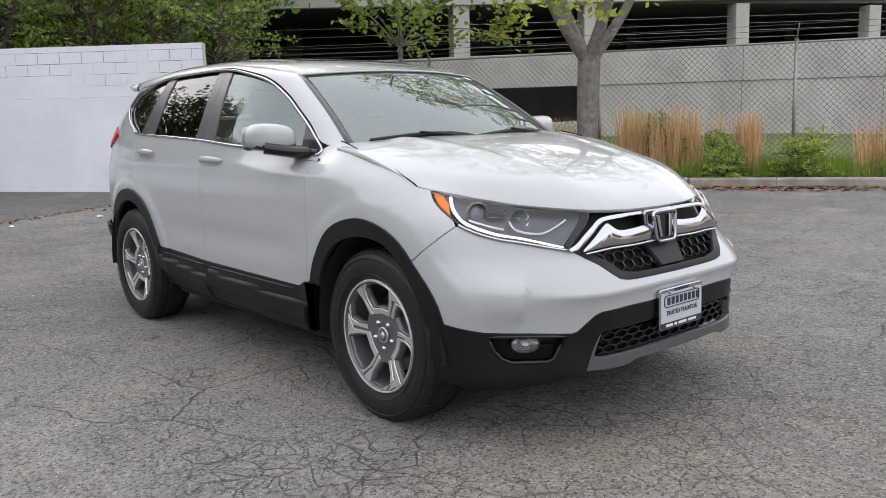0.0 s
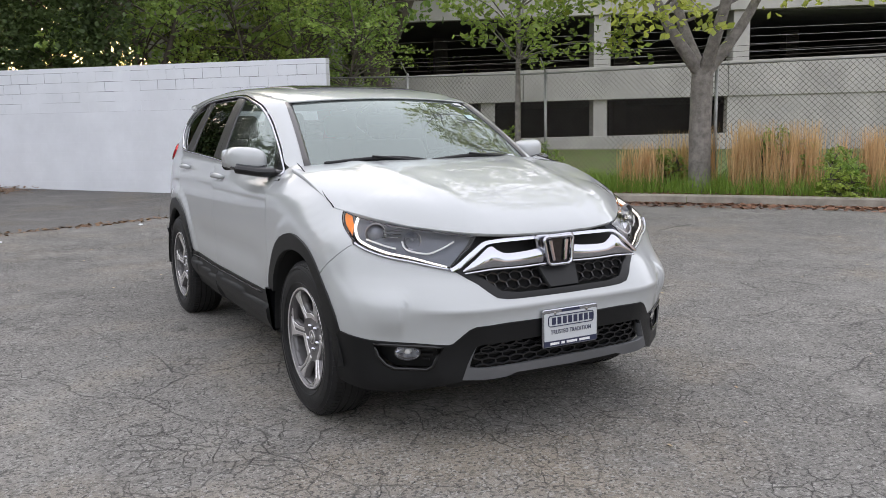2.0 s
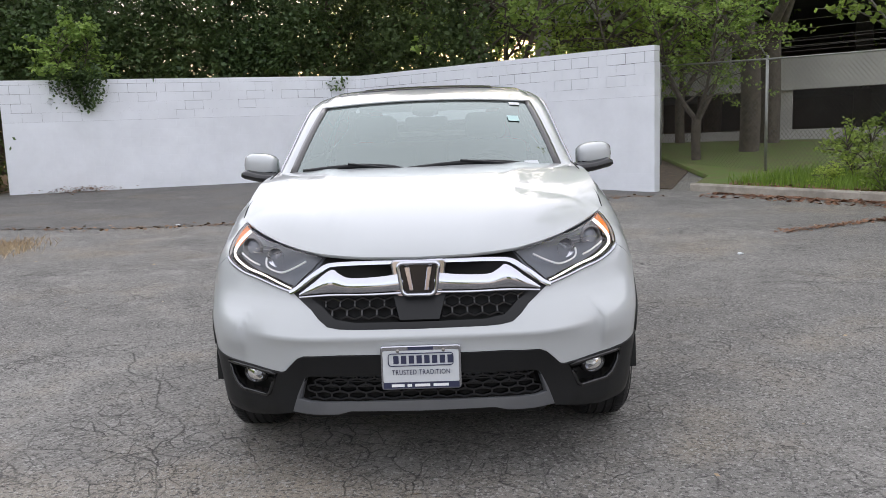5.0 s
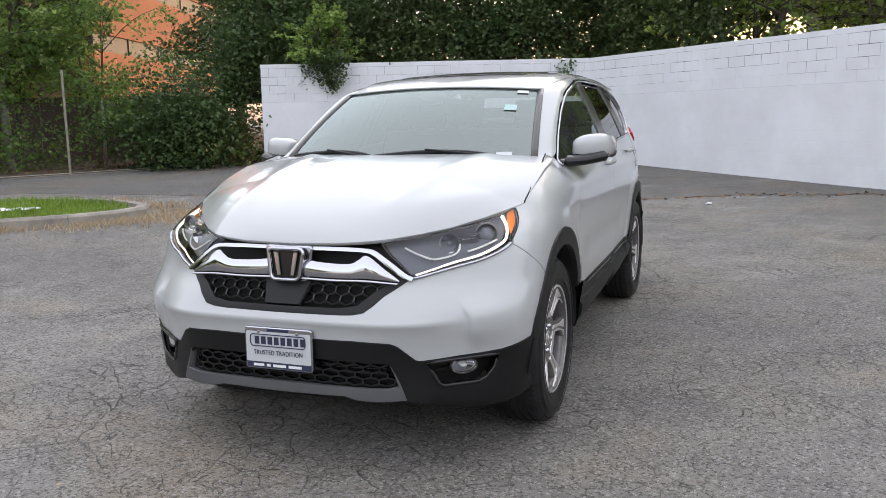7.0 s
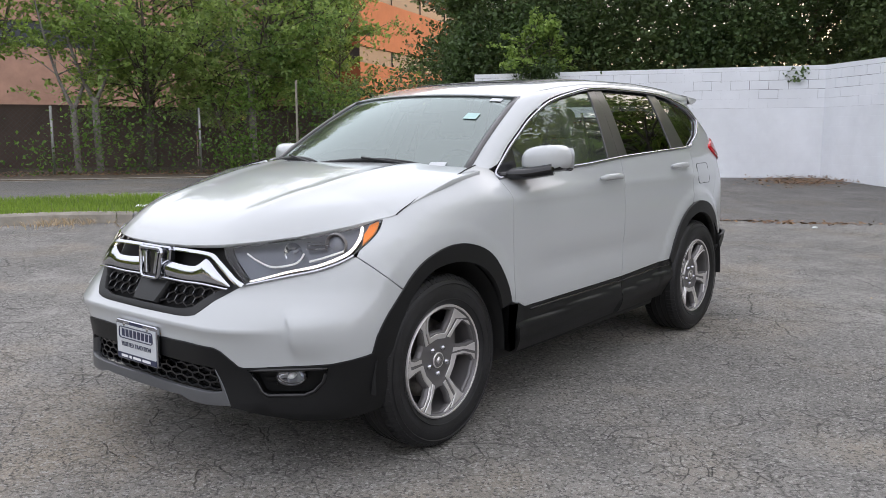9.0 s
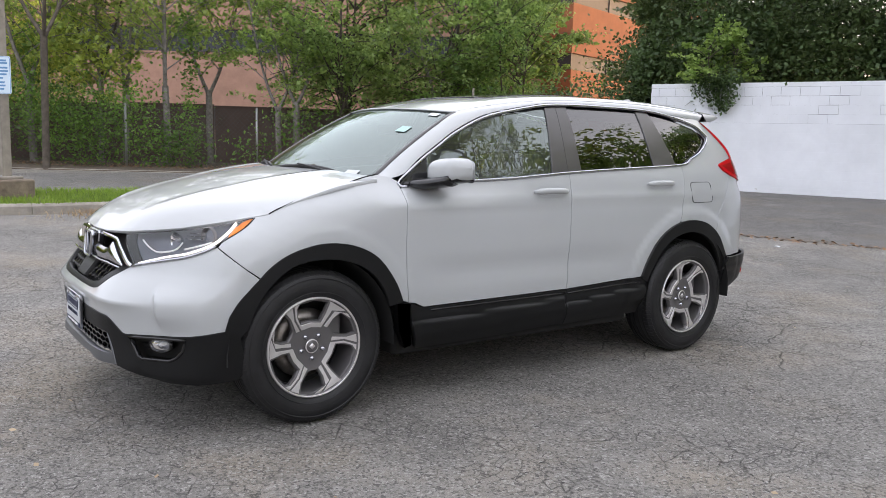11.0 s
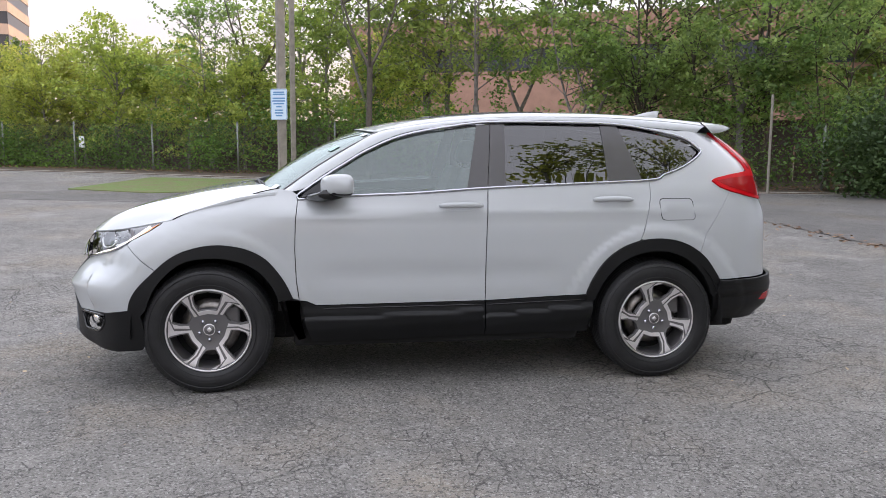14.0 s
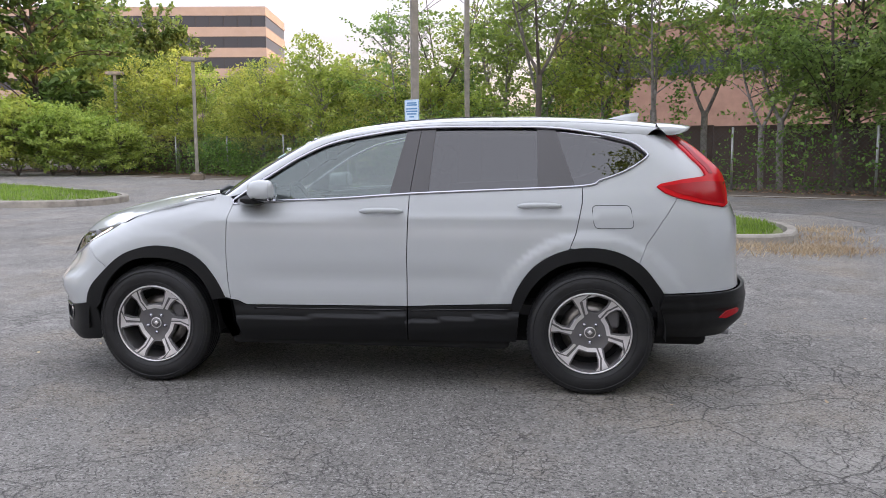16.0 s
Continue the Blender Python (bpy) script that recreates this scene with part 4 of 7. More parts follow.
n = 62000
u = rng.uniform(0, 6, n) ** 1.0
zz = 1.9 + 5.2 * rng.uniform(0, 1, n) ** 1.15
x, y = np.interp(u, range(7), LINE[:, 0]), np.interp(u, range(7), LINE[:, 1])
lump = np.array([noise.noise(Vector((a * 1.1, b * .8, 3.1))) + .55 * noise.noise(Vector((a * 3.1, b * 2.6, 7.7))) for a, b in zip(u * 2.0, zz)])
keep = lump > -.55
fade = np.clip((7.1 - zz) / 1.6 + lump, 0, 1) * np.clip(.55 + lump * .6 + (5 - u), .25, 1)
keep &= rng.uniform(0, 1, n) < .4 + .6 * fade
x, y = x + .62 * lump + rng.normal(size=n) * .10, y + .25 * lump + rng.normal(size=n) * .10
scatter("ivy", np.stack([x, y, zz], 1)[keep], .13, M_LEAFDARK, "curtain of dark ivy over the trees behind the wall", 47)
C = []
for k in range(60):
    t = rng.uniform(0, 1)
    x, y = -13.3 - 2.4 * t - rng.uniform(.3, 2), -10.2 + 8 * t * rng.uniform(.6, 1)
    z = rng.uniform(2.6, 4.6)
    C.append(np.array((x - .6, y, z)) + rng.normal(size=(rng.integers(150, 400), 3)) * (.6, .6, .45))
for k in range(64):
    x = rng.uniform(-15.2, -11.6)
    y = -10.6 - rng.uniform(.2, 2.4)
    C.append(np.array((x, y, rng.uniform(.4, 4.2 if x < -13.4 + 1.1 * (y + 11) else 2.0))) + rng.normal(size=(300, 3)) * (.5, .5, .45))
scatter("creeper", np.concatenate(C), .12, M_LEAFDARK, "dark creeper massed over the top of the wall", 42)
C = [np.array((-13.42 + rng.uniform(-.05, .1), -8.3 + rng.uniform(-.7, .7), 2.78 - .6 * rng.uniform(0, 1) ** 2.2)) + rng.normal(size=(70, 3)) * (.05, .13, .10) for k in range(26)]
C += [np.array((-15.42, -2.7 + rng.uniform(-.25, .25), 2.75 - rng.uniform(0, .4))) + rng.normal(size=(14, 3)) * .05 for k in range(8)]
scatter("creeper", np.concatenate(C), .09, M_LEAFDARK, "creeper trailing down the white wall", 43)
# creeper on some stems
C = []
for x, d in ((-4.6, 1.2), (-.9, 1.0), (1.6, 1.3), (4.4, 1.6)):
    y = fence_line(x) - d
    zz = rng.uniform(.3, 4.2, 900)
    C.append(np.stack([x + rng.normal(size=900) * .17, y + rng.normal(size=900) * .17, land(x, y) + zz], 1))
scatter("creeper", np.concatenate(C), .11, M_IVY, "creeper climbing the tree stems", 44)


def blades(rng, P, h, w, lean):
    """Upright blades at the foots P: thin bent strips."""
    n = len(P)
    q = rng.uniform(0, 2 * math.pi, n)
    hh = h * rng.uniform(.5, 1.15, n)
    d = np.stack([np.cos(q), np.sin(q), np.zeros(n)], 1)
    tip = P + d * (lean * hh * rng.uniform(.2, 1.2, n))[:, None] + np.stack([np.zeros(n), np.zeros(n), hh], 1)
    mid = P * .5 + tip * .5 - d * (lean * hh * .12)[:, None]
    q2 = rng.uniform(0, 2 * math.pi, n)
    s = np.stack([np.cos(q2), np.sin(q2), np.zeros(n)], 1) * (w * .5)
    return np.concatenate([np.stack([P - s, P + s, mid + s * .8, mid - s * .8], 1), np.stack([mid - s * .8, mid + s * .8, tip + s * .15, tip - s * .15], 1)])


def between(a, n, lo, hi, wob=0.0):
    """Points in a band beside the kerb line."""
    P = np.array(KERB_R)
    s = np.concatenate([[0], np.cumsum(np.hypot(*np.diff(P, axis=0).T))])
    u = rng.uniform(a[0], a[1], n)
    x, y = np.interp(u, s, P[:, 0]), np.interp(u, s, P[:, 1])
    d = rng.uniform(lo, hi, n)
    x, y = x - .57 * d, y + .82 * d
    return np.stack([x, y, np.array([land(a2, b2) + .10 for a2, b2 in zip(x, y)])], 1)


def tufts(a, n, lo, hi):
    """Points gathered in tight tufts."""
    c = between(a, max(4, int((a[1] - a[0]) * 5)), lo, hi)
    return c[rng.integers(0, len(c), n)] + rng.normal(size=(n, 3)) * (.07, .07, .0)


# tall tan grass: clumps that stand in a row
for (u0, u1, lo, hi, n, hgt) in ((4.2, 5.6, 1.0, 1.9, 420, .85), (5.4, 6.3, 1.1, 2.2, 350, 1.0), (6.1, 7.4, .9, 1.9, 650, 1.15), (7.2, 8.4, .9, 1.9, 650, 1.15), (8.3, 9.4, 1.0, 2.0, 450, 1.05), (10.9, 11.5, .9, 1.5, 170, .95), (12.8, 14.0, 1.0, 1.9, 420, 1.0), (13.8, 15.2, 1.0, 2.0, 450, 1.05), (15, 19, 1.0, 2.0, 900, 1.0)):
    part("ornamental_grass", quads("ornamental_grass", blades(rng, tufts((u0, u1), int(n * 1.5), lo, hi), hgt, .016, .13), M_STRAW), None, None, "clump of tall tan ornamental grass in the bed", kind="stuff")
part("grass", quads("grass", np.concatenate([blades(rng, between((.5, 20), 16000, .35, 3.2), .26, .014, .5), blades(rng, between((3, 18), 6000, .5, 1.9), .42, .012, .4)]), M_GRASS), None, None, "rough green grass in the bed", kind="stuff")


def within_poly(poly, n, up):
    p = np.array(poly)
    q = np.stack([rng.uniform(p[:, 0].min(), p[:, 0].max(), n), rng.uniform(p[:, 1].min(), p[:, 1].max(), n)], 1)
    q = q[inside(p, q)]
    return np.concatenate([q, np.array([[land(a2, b2) + up] for a2, b2 in q])], 1)


part("grass", quads("grass", blades(rng, within_poly([tuple(q) for q in (np.array(ISLE) * .93 + np.mean(ISLE, 0) * .07)], 26000, .12), .09, .010, .5), M_GRASS), None, None, "short green grass on the island", kind="stuff")
part("grass", quads("grass", blades(rng, within_poly([tuple(q) for q in (np.array(ISLE2) * .95 + np.mean(ISLE2, 0) * .05)], 26000, .12), .09, .02, .5), M_GRASS), None, None, "short green grass on the island", kind="stuff")
# dry grass and debris round the island's nose
P = np.array([(-3.6, -5.6), (-4.5, -5.6), (-4.9, -6.4), (-4.2, -5.2), (-3.0, -5.9), (-4.8, -5.3), (-2.2, -6.5), (-1.2, -7.4), (-5.1, -7.4), (.4, -7.6)])
C = np.concatenate([np.stack([x + rng.normal(size=330) * .30, y + rng.normal(size=330) * .2, np.zeros(330)], 1) for x, y in P])
C[:, 2] = [land(a2, b2) + .005 for a2, b2 in C[:, :2]]
part("dry_grass", quads("dry_grass", blades(rng, C, .09, .010, 1.3), M_DRY), None, None, "dead tan grass lying at the island kerb", kind="stuff")


def litter(C, size, mat, label, seed):
    r2 = np.random.default_rng(seed)
    n = len(C)
    q = r2.uniform(0, 6.28, n)
    a = np.stack([np.cos(q), np.sin(q), r2.normal(size=n) * .25], 1)
    b = np.stack([-np.sin(q), np.cos(q), r2.normal(size=n) * .25], 1)
    s = (size * r2.uniform(.5, 1.3, n))[:, None]
    part("litter", quads("litter", np.stack([C - a * s * .5, C - b * s * .35, C + a * s * .5, C + b * s * .35], 1), mat), None, None, label, kind="stuff")


C = np.concatenate([between((.6, 20), 4200, -.28, .0), between((.6, 20), 2600, -.75, -.1)])
C = C[rng.uniform(0, 1, len(C)) < .35 + .65 * np.array([.5 + .5 * noise.noise(Vector((a2 * 1.3, b2 * 1.3, 0))) for a2, b2 in C[:, :2]])]
C[:, 2] = [land(a2, b2) + .015 for a2, b2 in C[:, :2]]
K = between((.5, 20), 3500, .2, 1.0)
litter(np.concatenate([C, K + (0, 0, .03)]), .095, M_LITTER, "brown dead leaves drifted along the kerb", 50)
C = np.concatenate([np.stack([rng.normal(size=900) * .5 - 14.6, rng.normal(size=900) * .5 - 2.2, rng.uniform(0, .08, 900)], 1), np.stack([rng.normal(size=700) * .45 - 13.6, rng.normal(size=700) * .45 - 8.3, rng.uniform(0, .12, 700)], 1)])
xs = rng.uniform(0, 1, 700)
edge = np.array(patch_poly[:7])
ix = np.interp(xs, np.linspace(0, 1, 7), edge[:, 0]), np.interp(xs, np.linspace(0, 1, 7), edge[:, 1])
C = np.concatenate([C, np.stack([ix[0] + rng.normal(size=700) * .12, ix[1] + rng.normal(size=700) * .12, np.zeros(700)], 1)])
xs = rng.uniform(-15, 30, 11000)
C = np.concatenate([C, np.stack([xs, np.array([fence_line(x) for x in xs]) + rng.uniform(-1.2, 1.0, 11000), np.full(11000, .045)], 1)])
C[:, 2] += [land(a2, b2) + .012 for a2, b2 in C[:, :2]]
litter(C, .07, M_LITTER, "dead leaves and grit in heaps by the wall and fence", 51)
C = np.stack([rng.uniform(-7, 9, 260), rng.uniform(-6, 9, 260), np.full(260, .004)], 1)
C[:, 2] += [land(a2, b2) for a2, b2 in C[:, :2]]
litter(C, .03, M_DRY, "scattered dry leaf scraps on the asphalt", 52)

u = rng.uniform(0, 1, 420)
C = np.stack([-4.62 - 1.0 * u + rng.normal(size=420) * .05, 4.0 + 1.95 * u + rng.normal(size=420) * .06, rng.uniform(.004, .03, 420)], 1)
C[:, 2] += [land(a2, b2) for a2, b2 in C[:, :2]]
litter(C, .055, M_LITTER, "thin drift of brown leaves along a crack", 53)

# ---- fences ----
def chain_fence(posts, height, label, barbed=False, cell=.075, rail=True, wire=M_RUSTY, wr=.0022):
    f = holder("fence", label, "fence")
    P = np.array(posts, float)
    s = np.concatenate([[0], np.cumsum(np.hypot(*np.diff(P, axis=0).T))])
    at = lambda u: (np.interp(u, s, P[:, 0]), np.interp(u, s, P[:, 1]))
    for x, y in posts:
        z = land(x, y)
        p = part("post", tube("post", [(x, y, z - .05), (x, y, z + height + .03)], .032, 10), M_GALV, f)
        part("post_cap", lathe("post_cap", [(0, .036), (.03, .03), (.045, .001)], 10, "z"), M_GALV, p, at=pose(x, y, z + height + .02))
        if barbed:
            part("post_arm", tube("post_arm", [(x, y, z + height), (x + .16, y - .24, z + height + .28)], .014, 6), M_GALV, p)
    if rail:
        part("top_rail", tube("top_rail", [(x, y, land(x, y) + height - .02) for x, y in posts], .02, 8), M_GALV, f)
    Q = []
    L = s[-1]
    for sg in (1, -1):
        for u in np.arange(-height, L + height, cell * 1.41):
            # clip to the fence's length
            for k in np.linspace(0, 1, 9)[:-1]:
                q0, q1 = u + sg * height * k, u + sg * height * (k + .125)
                if min(q0, q1) < 0 or max(q0, q1) > L:
                    continue
                (x0, y0), (x1, y1) = at(q0), at(q1)
                z0, z1 = land(x0, y0) + height * k, land(x1, y1) + height * (k + .125)
                d = np.array((x1 - x0, y1 - y0, z1 - z0))
                n = np.array((x1 - x0, y1 - y0, 0))
                n = np.array((-n[0] * sg, -n[1] * sg, np.hypot(n[0], n[1]))) if sg == 1 else np.array((-n[0], -n[1], np.hypot(n[0], n[1])))
                n = n / np.linalg.norm(n) * wr
                Q.append([(x0 - n[0], y0 - n[1], z0 - n[2]), (x1 - n[0], y1 - n[1], z1 - n[2]), (x1 + n[0], y1 + n[1], z1 + n[2]), (x0 + n[0], y0 + n[1], z0 + n[2])])
    part("wire_mesh", quads("wire_mesh", np.array(Q), wire), None, f, "diamond wire mesh", kind="stuff")
    if barbed:
        for k in range(3):
            part("barbed_wire", tube("barbed_wire", [(x + .05 * (k + 1), y - .08 * (k + 1), land(x, y) + height + .09 * (k + 1)) for x, y in posts], .005, 4), M_RUSTY, f)
    return f


chain_fence([(-15.6, 5.3), (-12.5, 6.75), (-9.29, 8.33), (-6.2, 9.98), (-3.3, 11.9), (-.3, 13.7), (2.8, 15.5), (6, 17.4), (9.3, 19.3)], 2.45, "tall chain-link fence with barbed wire before the garage", True, wr=.0036)
fx = (-13.9, -11.7, -8.7, -5.75, -2.8, .2, 3.3, 6.3, 9.3, 12.3, 15.4, 18.6, 22, 26, 31)
chain_fence([(x, fence_line(x) + .05) for x in fx], 1.62, "chain-link fence overgrown with scrub", cell=.085, rail=False, wr=.0035)
# brown hoarding behind the far fence
hoard = holder("screen_wall", "dark brown screen wall behind the fence", "wall")
xs = np.linspace(-17.5, 24, 19)
for k, (x0, x1) in enumerate(zip(xs, xs[1:])):
    y0, y1 = fence_line(x0) - 3.9, fence_line(x1) - 3.9
    L = math.hypot(x1 - x0, y1 - y0)
    part("panel", box_bm(.015, L - .015, -.05, .05, 0, 1.75 + .02 * (k % 3), .01), M_DARKBRICK, hoard, at=pose(x0, y0, land(x0, y0), 0, 0, math.degrees(math.atan2(y1 - y0, x1 - x0))))
# ---- poles ----
def light_pole(x, y, h, w, label, base=None, head=0.0, turn=20):
    p = holder("lamp_pole", label, "lamp post")
    z = land(x, y)
    bz = z
    if base:
        bw, bh, mt = base
        bm = box_bm(-bw / 2, bw / 2, -bw / 2, bw / 2, -.1, bh, .03, 2)
        part("footing", bm, M_FOOTING, p, "stained concrete footing", at=pose(x, y, z, 0, 0, turn))
        part("base_plate", box_bm(-w * 1.3, w * 1.3, -w * 1.3, w * 1.3, bh, bh + .04, .01), M_POLE, p, at=pose(x, y, z, 0, 0, turn))
        for a2 in (-1, 1):
            for b2 in (-1, 1):
                part("bolt", lathe("bolt", [(0, .012), (.02, .012), (.024, .001)], 6, "z"), M_GALV, p, at=pose(x, y, z, 0, 0, turn) @ pose(a2 * w, b2 * w, bh + .04))
        bz = z + bh
    bm = box_bm(-w / 2, w / 2, -w / 2, w / 2, 0, h, .012, 2)
    part("shaft", bm, M_POLE, p, at=pose(x, y, bz, 0, 0, turn))
    if head:
        hd = part("lamp_head", box_bm(-head, head, -.16, .16, h, h + .14, .03), M_POLE, p, at=pose(x, y, bz, 0, 0, turn))
        part("lamp_glass", box_bm(-head * .8, head * .8, -.12, .12, h - .012, h - .001), M_WHITE, hd)
    return p


light_pole(1.32, -9.0, 7.5, .13, "square weathered lamp pole on a stained concrete footing", (.56, .40, 0))
light_pole(1.42, -19.0, 8.5, .13, "square weathered lamp pole on a small footing", (.5, .30, 0))
light_pole(12.1, -24.0, 4.15, .12, "lamp pole with a box head at the car park's edge", (.5, .22, 0), .42)
light_pole(19.6, -32.0, 4.45, .13, "lamp pole with a box head at the car park's edge", (.5, .22, 0), .42)
light_pole(-9.95, -12.9, 2.35, .05, "thin wooden post by the fence", None, 0)
# parking notice on the near pole
sg = holder("notice_sign", "pale blue parking notice fixed to a pole", "sign", pose(1.36, -8.90, 2.05, 0, 0, 0) @ pose(0, 0, 0, 0, 0, 155))
part("sign_plate", prism("sign_plate", rounded([(-.155, -.26), (.155, -.26), (.155, .26), (-.155, .26)], .03), .004), M_SIGN, sg)
part("sign_border", tube("sign_border", [(x, -.001, z) for x, z in rounded([(-.145, -.25), (.145, -.25), (.145, .25), (-.145, .25)], .03)], .004, 4, closed=True), M_SIGNINK, sg)
for z, w in ((.20, .10), (.165, .11), (.10, .115), (.055, .12), (.01, .10), (-.04, .05), (-.10, .07), (-.145, .08), (-.19, .06)):
    part("print_line", box_bm(-w, w, -.004, -.001, z - .012, z + .012), M_SIGNINK, sg)
# small white notice on the far fence
part("notice", box_bm(-.12, .12, -.01, .01, -.2, .2, .004), M_WHITE, None, "small white notice wired to the fence", "sign", at=pose(9.0, fence_line(9.0) + .10, 1.35, 0, 0, -30))
# ---- rubbish on the asphalt ----
st = bmesh.new()
bmesh.ops.create_icosphere(st, subdivisions=2, radius=.12)
for v in st.verts:
    v.co = Vector((v.co.x * 1.5, v.co.y, v.co.z * .55)) * (1 + .25 * noise.noise(v.co * 9))
part("stone", st, M_GARAGE, None, "flat grey stone lying against the kerb", "stone", at=pose(-1.95, -7.15, land(-1.95, -7.15) + .04))
for x, y, s in ((-2.9, -7.2, .2), (-2.4, -7.4, .16), (-3.2, -7.0, .12)):
    bm = bmesh.new()
    bmesh.ops.create_grid(bm, x_segments=8, y_segments=6, size=s)
    for v in bm.verts:
        v.co.z = .05 * s * (1 + noise.noise(v.co * 9 / s)) + .03 * noise.noise(v.co * 24)
    bmesh.ops.solidify(bm, geom=bm.faces[:], thickness=.004)
    part("litter_bag", bm, M_TRASH, None, "crumpled white plastic bag on the grass", "litter", at=pose(x, y, land(x, y) + .15, 0, 0, x * 90))
for x, y, s in ((-7.9, -.1, .06), (-8.1, 1.1, .07), (-3.1, 3.0, .05), (2.9, 7.6, .10), (-6.8, -2.0, .05), (4.1, 5.0, .05), (-7.1, -4.0, .05)):
    bm = bmesh.new()
    bmesh.ops.create_icosphere(bm, subdivisions=1, radius=s)
    for v in bm.verts:
        v.co = Vector((v.co.x, v.co.y * .7, v.co.z * .25)) * (1 + .4 * noise.noise(v.co * 30))
    part("litter_scrap", bm, M_TRASH, None, "small pale scrap lying on the asphalt", "litter", at=pose(x, y, land(x, y) + s * .2, 0, 0, x * 70))
# ---- buildings beyond the trees ----
def banded(name, x, y, ang, L, D, floors, fh, band, wall, glass_m, label, z0=0.0, bays=0, top=1.1, lead=1.2):
    b = holder(name, label, "building", pose(x, y, z0, 0, 0, ang))
    for k in range(floors):
        z = k * fh + lead
        part("spandrel", box_bm(0, L, 0, D, z - lead - .3 if k == 0 else z - (fh - band), z), wall, b)
        wn_ = part("window_band", box_bm(.12, L - .12, .12, D - .12, z - .05, z + band + .05), glass_m, b)
        if bays:
            for i in range(bays + 1):
                u = .12 + (L - .24) * i / bays
                part("mullion", box_bm(u - .05, u + .05, .06, .125, z, z + band), M_CABINDARK, wn_)
    z = (floors - 1) * fh + lead + band
    part("parapet", box_bm(0, L, 0, D, z, z + top), wall, b)
    part("roof", box_bm(.3, L - .3, .3, D - .3, z + top - .4, z + top - .3), M_GARAGEIN, b)
    return b


# office block far off
banded("office_building", 126, -131.5, 188.5 - 360, 76, 20, 7, 3.71, 2.0, M_CREAM, M_BAND, "cream office building with dark window bands", 0, 30, 1.6, 1.64)
# brick building behind the fence, with a sunlit wing
fa = math.degrees(math.atan2(-.585, 1))
banded("brick_building", -1.16, -44.3, 180 + fa, 29.7, 18, 2, 3.9, 1.2, M_BRICK, M_BAND, "pinkish brick building behind the trees", 0, 11, 1.7, 1.4)
banded("brick_wing", -29.5, -29.9, 180 + 17.5, 22, 14, 4, 3.6, .9, M_BRICKORANGE, M_CABINDARK, "orange brick building wing in the evening sun", 0, 5, 1.6, 1.6)

# ---- the car ----
car = holder("car", "clean white compact suv with black lower cladding, parked on the asphalt", "car")


def sz(pts):
    """Points given by x of the plan and height, as arc length and height."""
    return [(s_x(x), z) for x, z in pts]


def yz(pts):
    return [(s_y(y), z) for y, z in pts]


def both(name, poly, fn, mat, label="", parent=None, **kw):
    obs = []
    for mir in (False, True):
        p = parent[1 if mir else 0] if isinstance(parent, list) else (parent or car)
        obs.append(part(name, sheet(name, poly, fn, mirror=mir, **kw), mat, p, label))
    return obs


SIDE = dict(out=(0, 1, 0))
ARCH_F = [(.858, .544), (.912, .655), (1.008, .773), (1.136, .836), (1.298, .854), (1.46, .818), (1.591, .744), (1.692, .641), (1.743, .558), (1.765, .49)]
ARCH_R = [(-1.738, .603), (-1.711, .648), (-1.619, .759), (-1.477, .841), (-1.303, .865), (-1.133, .831), (-.998, .746), (-.916, .633), (-.877, .54)]
aF = [tuple(q) for q in crom(ARCH_F, 5)]
aR = [tuple(q) for q in crom(ARCH_R, 5)]
# painted side panels
shut = [(1.575, .983), (1.54, .988), (1.45, 1.02), (1.357, 1.055), (1.25, 1.083), (1.161, 1.106), (1.033, 1.142), (.93, 1.163)]
wing_back = [(.86, 1.15), (.826, 1.13), (.826, 1.098), (.838, .985), (.844, .818), (.837, .65), (.823, .535)]
fender = [(.980, .853), (.998, .878), (1.09, .928), (1.178, .976)] + sz(shut[2:] + wing_back + [p for p in aF if p[0] < 1.60]) + [(s_x(1.62), .717), (1.139, .761)]
both("front_wing", fender, body, M_PAINT, step=.026, gap=.002, **SIDE)
WB = [(.826, 1.098), (.483, 1.124), (.151, 1.140), (-.275, 1.168), (-.726, 1.188), (-1.275, 1.212)]
fdoor = WB[:4] + [(-.262, .819), (-.262, .506), (.725, .498), (.784, .525), (.823, .531), (.837, .65), (.844, .818), (.838, .985)]
front_doors = both("front_door", sz(fdoor), body, M_PAINT, step=.035, gap=.0032, **SIDE)
rdoor = [WB[3], WB[4], WB[5], (-1.276, 1.121), (-1.243, .953), (-1.209, .862)] + [p for p in aR if -1.2 < p[0]] + [(-.9, .532), (-.262, .506), (-.262, .819)]
rear_doors = both("rear_door", sz(rdoor), body, M_PAINT, step=.03, gap=.0032, **SIDE)
TOPQ = [(-1.10, 1.553), (-1.30, 1.535), (-1.5, 1.516), (-1.7, 1.504), (-1.769, 1.499)]
LAMP_T = [(-1.769, 1.499), (-1.84, 1.428), (-1.905, 1.36), (-1.972, 1.284), (-1.978, 1.266), (-1.96, 1.261), (-1.833, 1.245), (-1.715, 1.222), (-1.692, 1.208), (-1.74, 1.172), (-1.811, 1.146)]
LAMP_U = [(-1.811, 1.146), (-1.96, 1.11), (-2.088, 1.085)]
tz = lambda pts: [(s_at(x, z), z) for x, z in pts]
qwin = [(-1.085, 1.545), (-1.109, 1.543), (-1.357, 1.507), (-1.567, 1.455), (-1.66, 1.405), (-1.675, 1.39), (-1.655, 1.372), (-1.504, 1.290), (-1.38, 1.248), (-1.275, 1.212)]
SEAM = [(-1.60, .778), (-1.64, .886), (-1.73, 1.02), (-1.811, 1.146)]
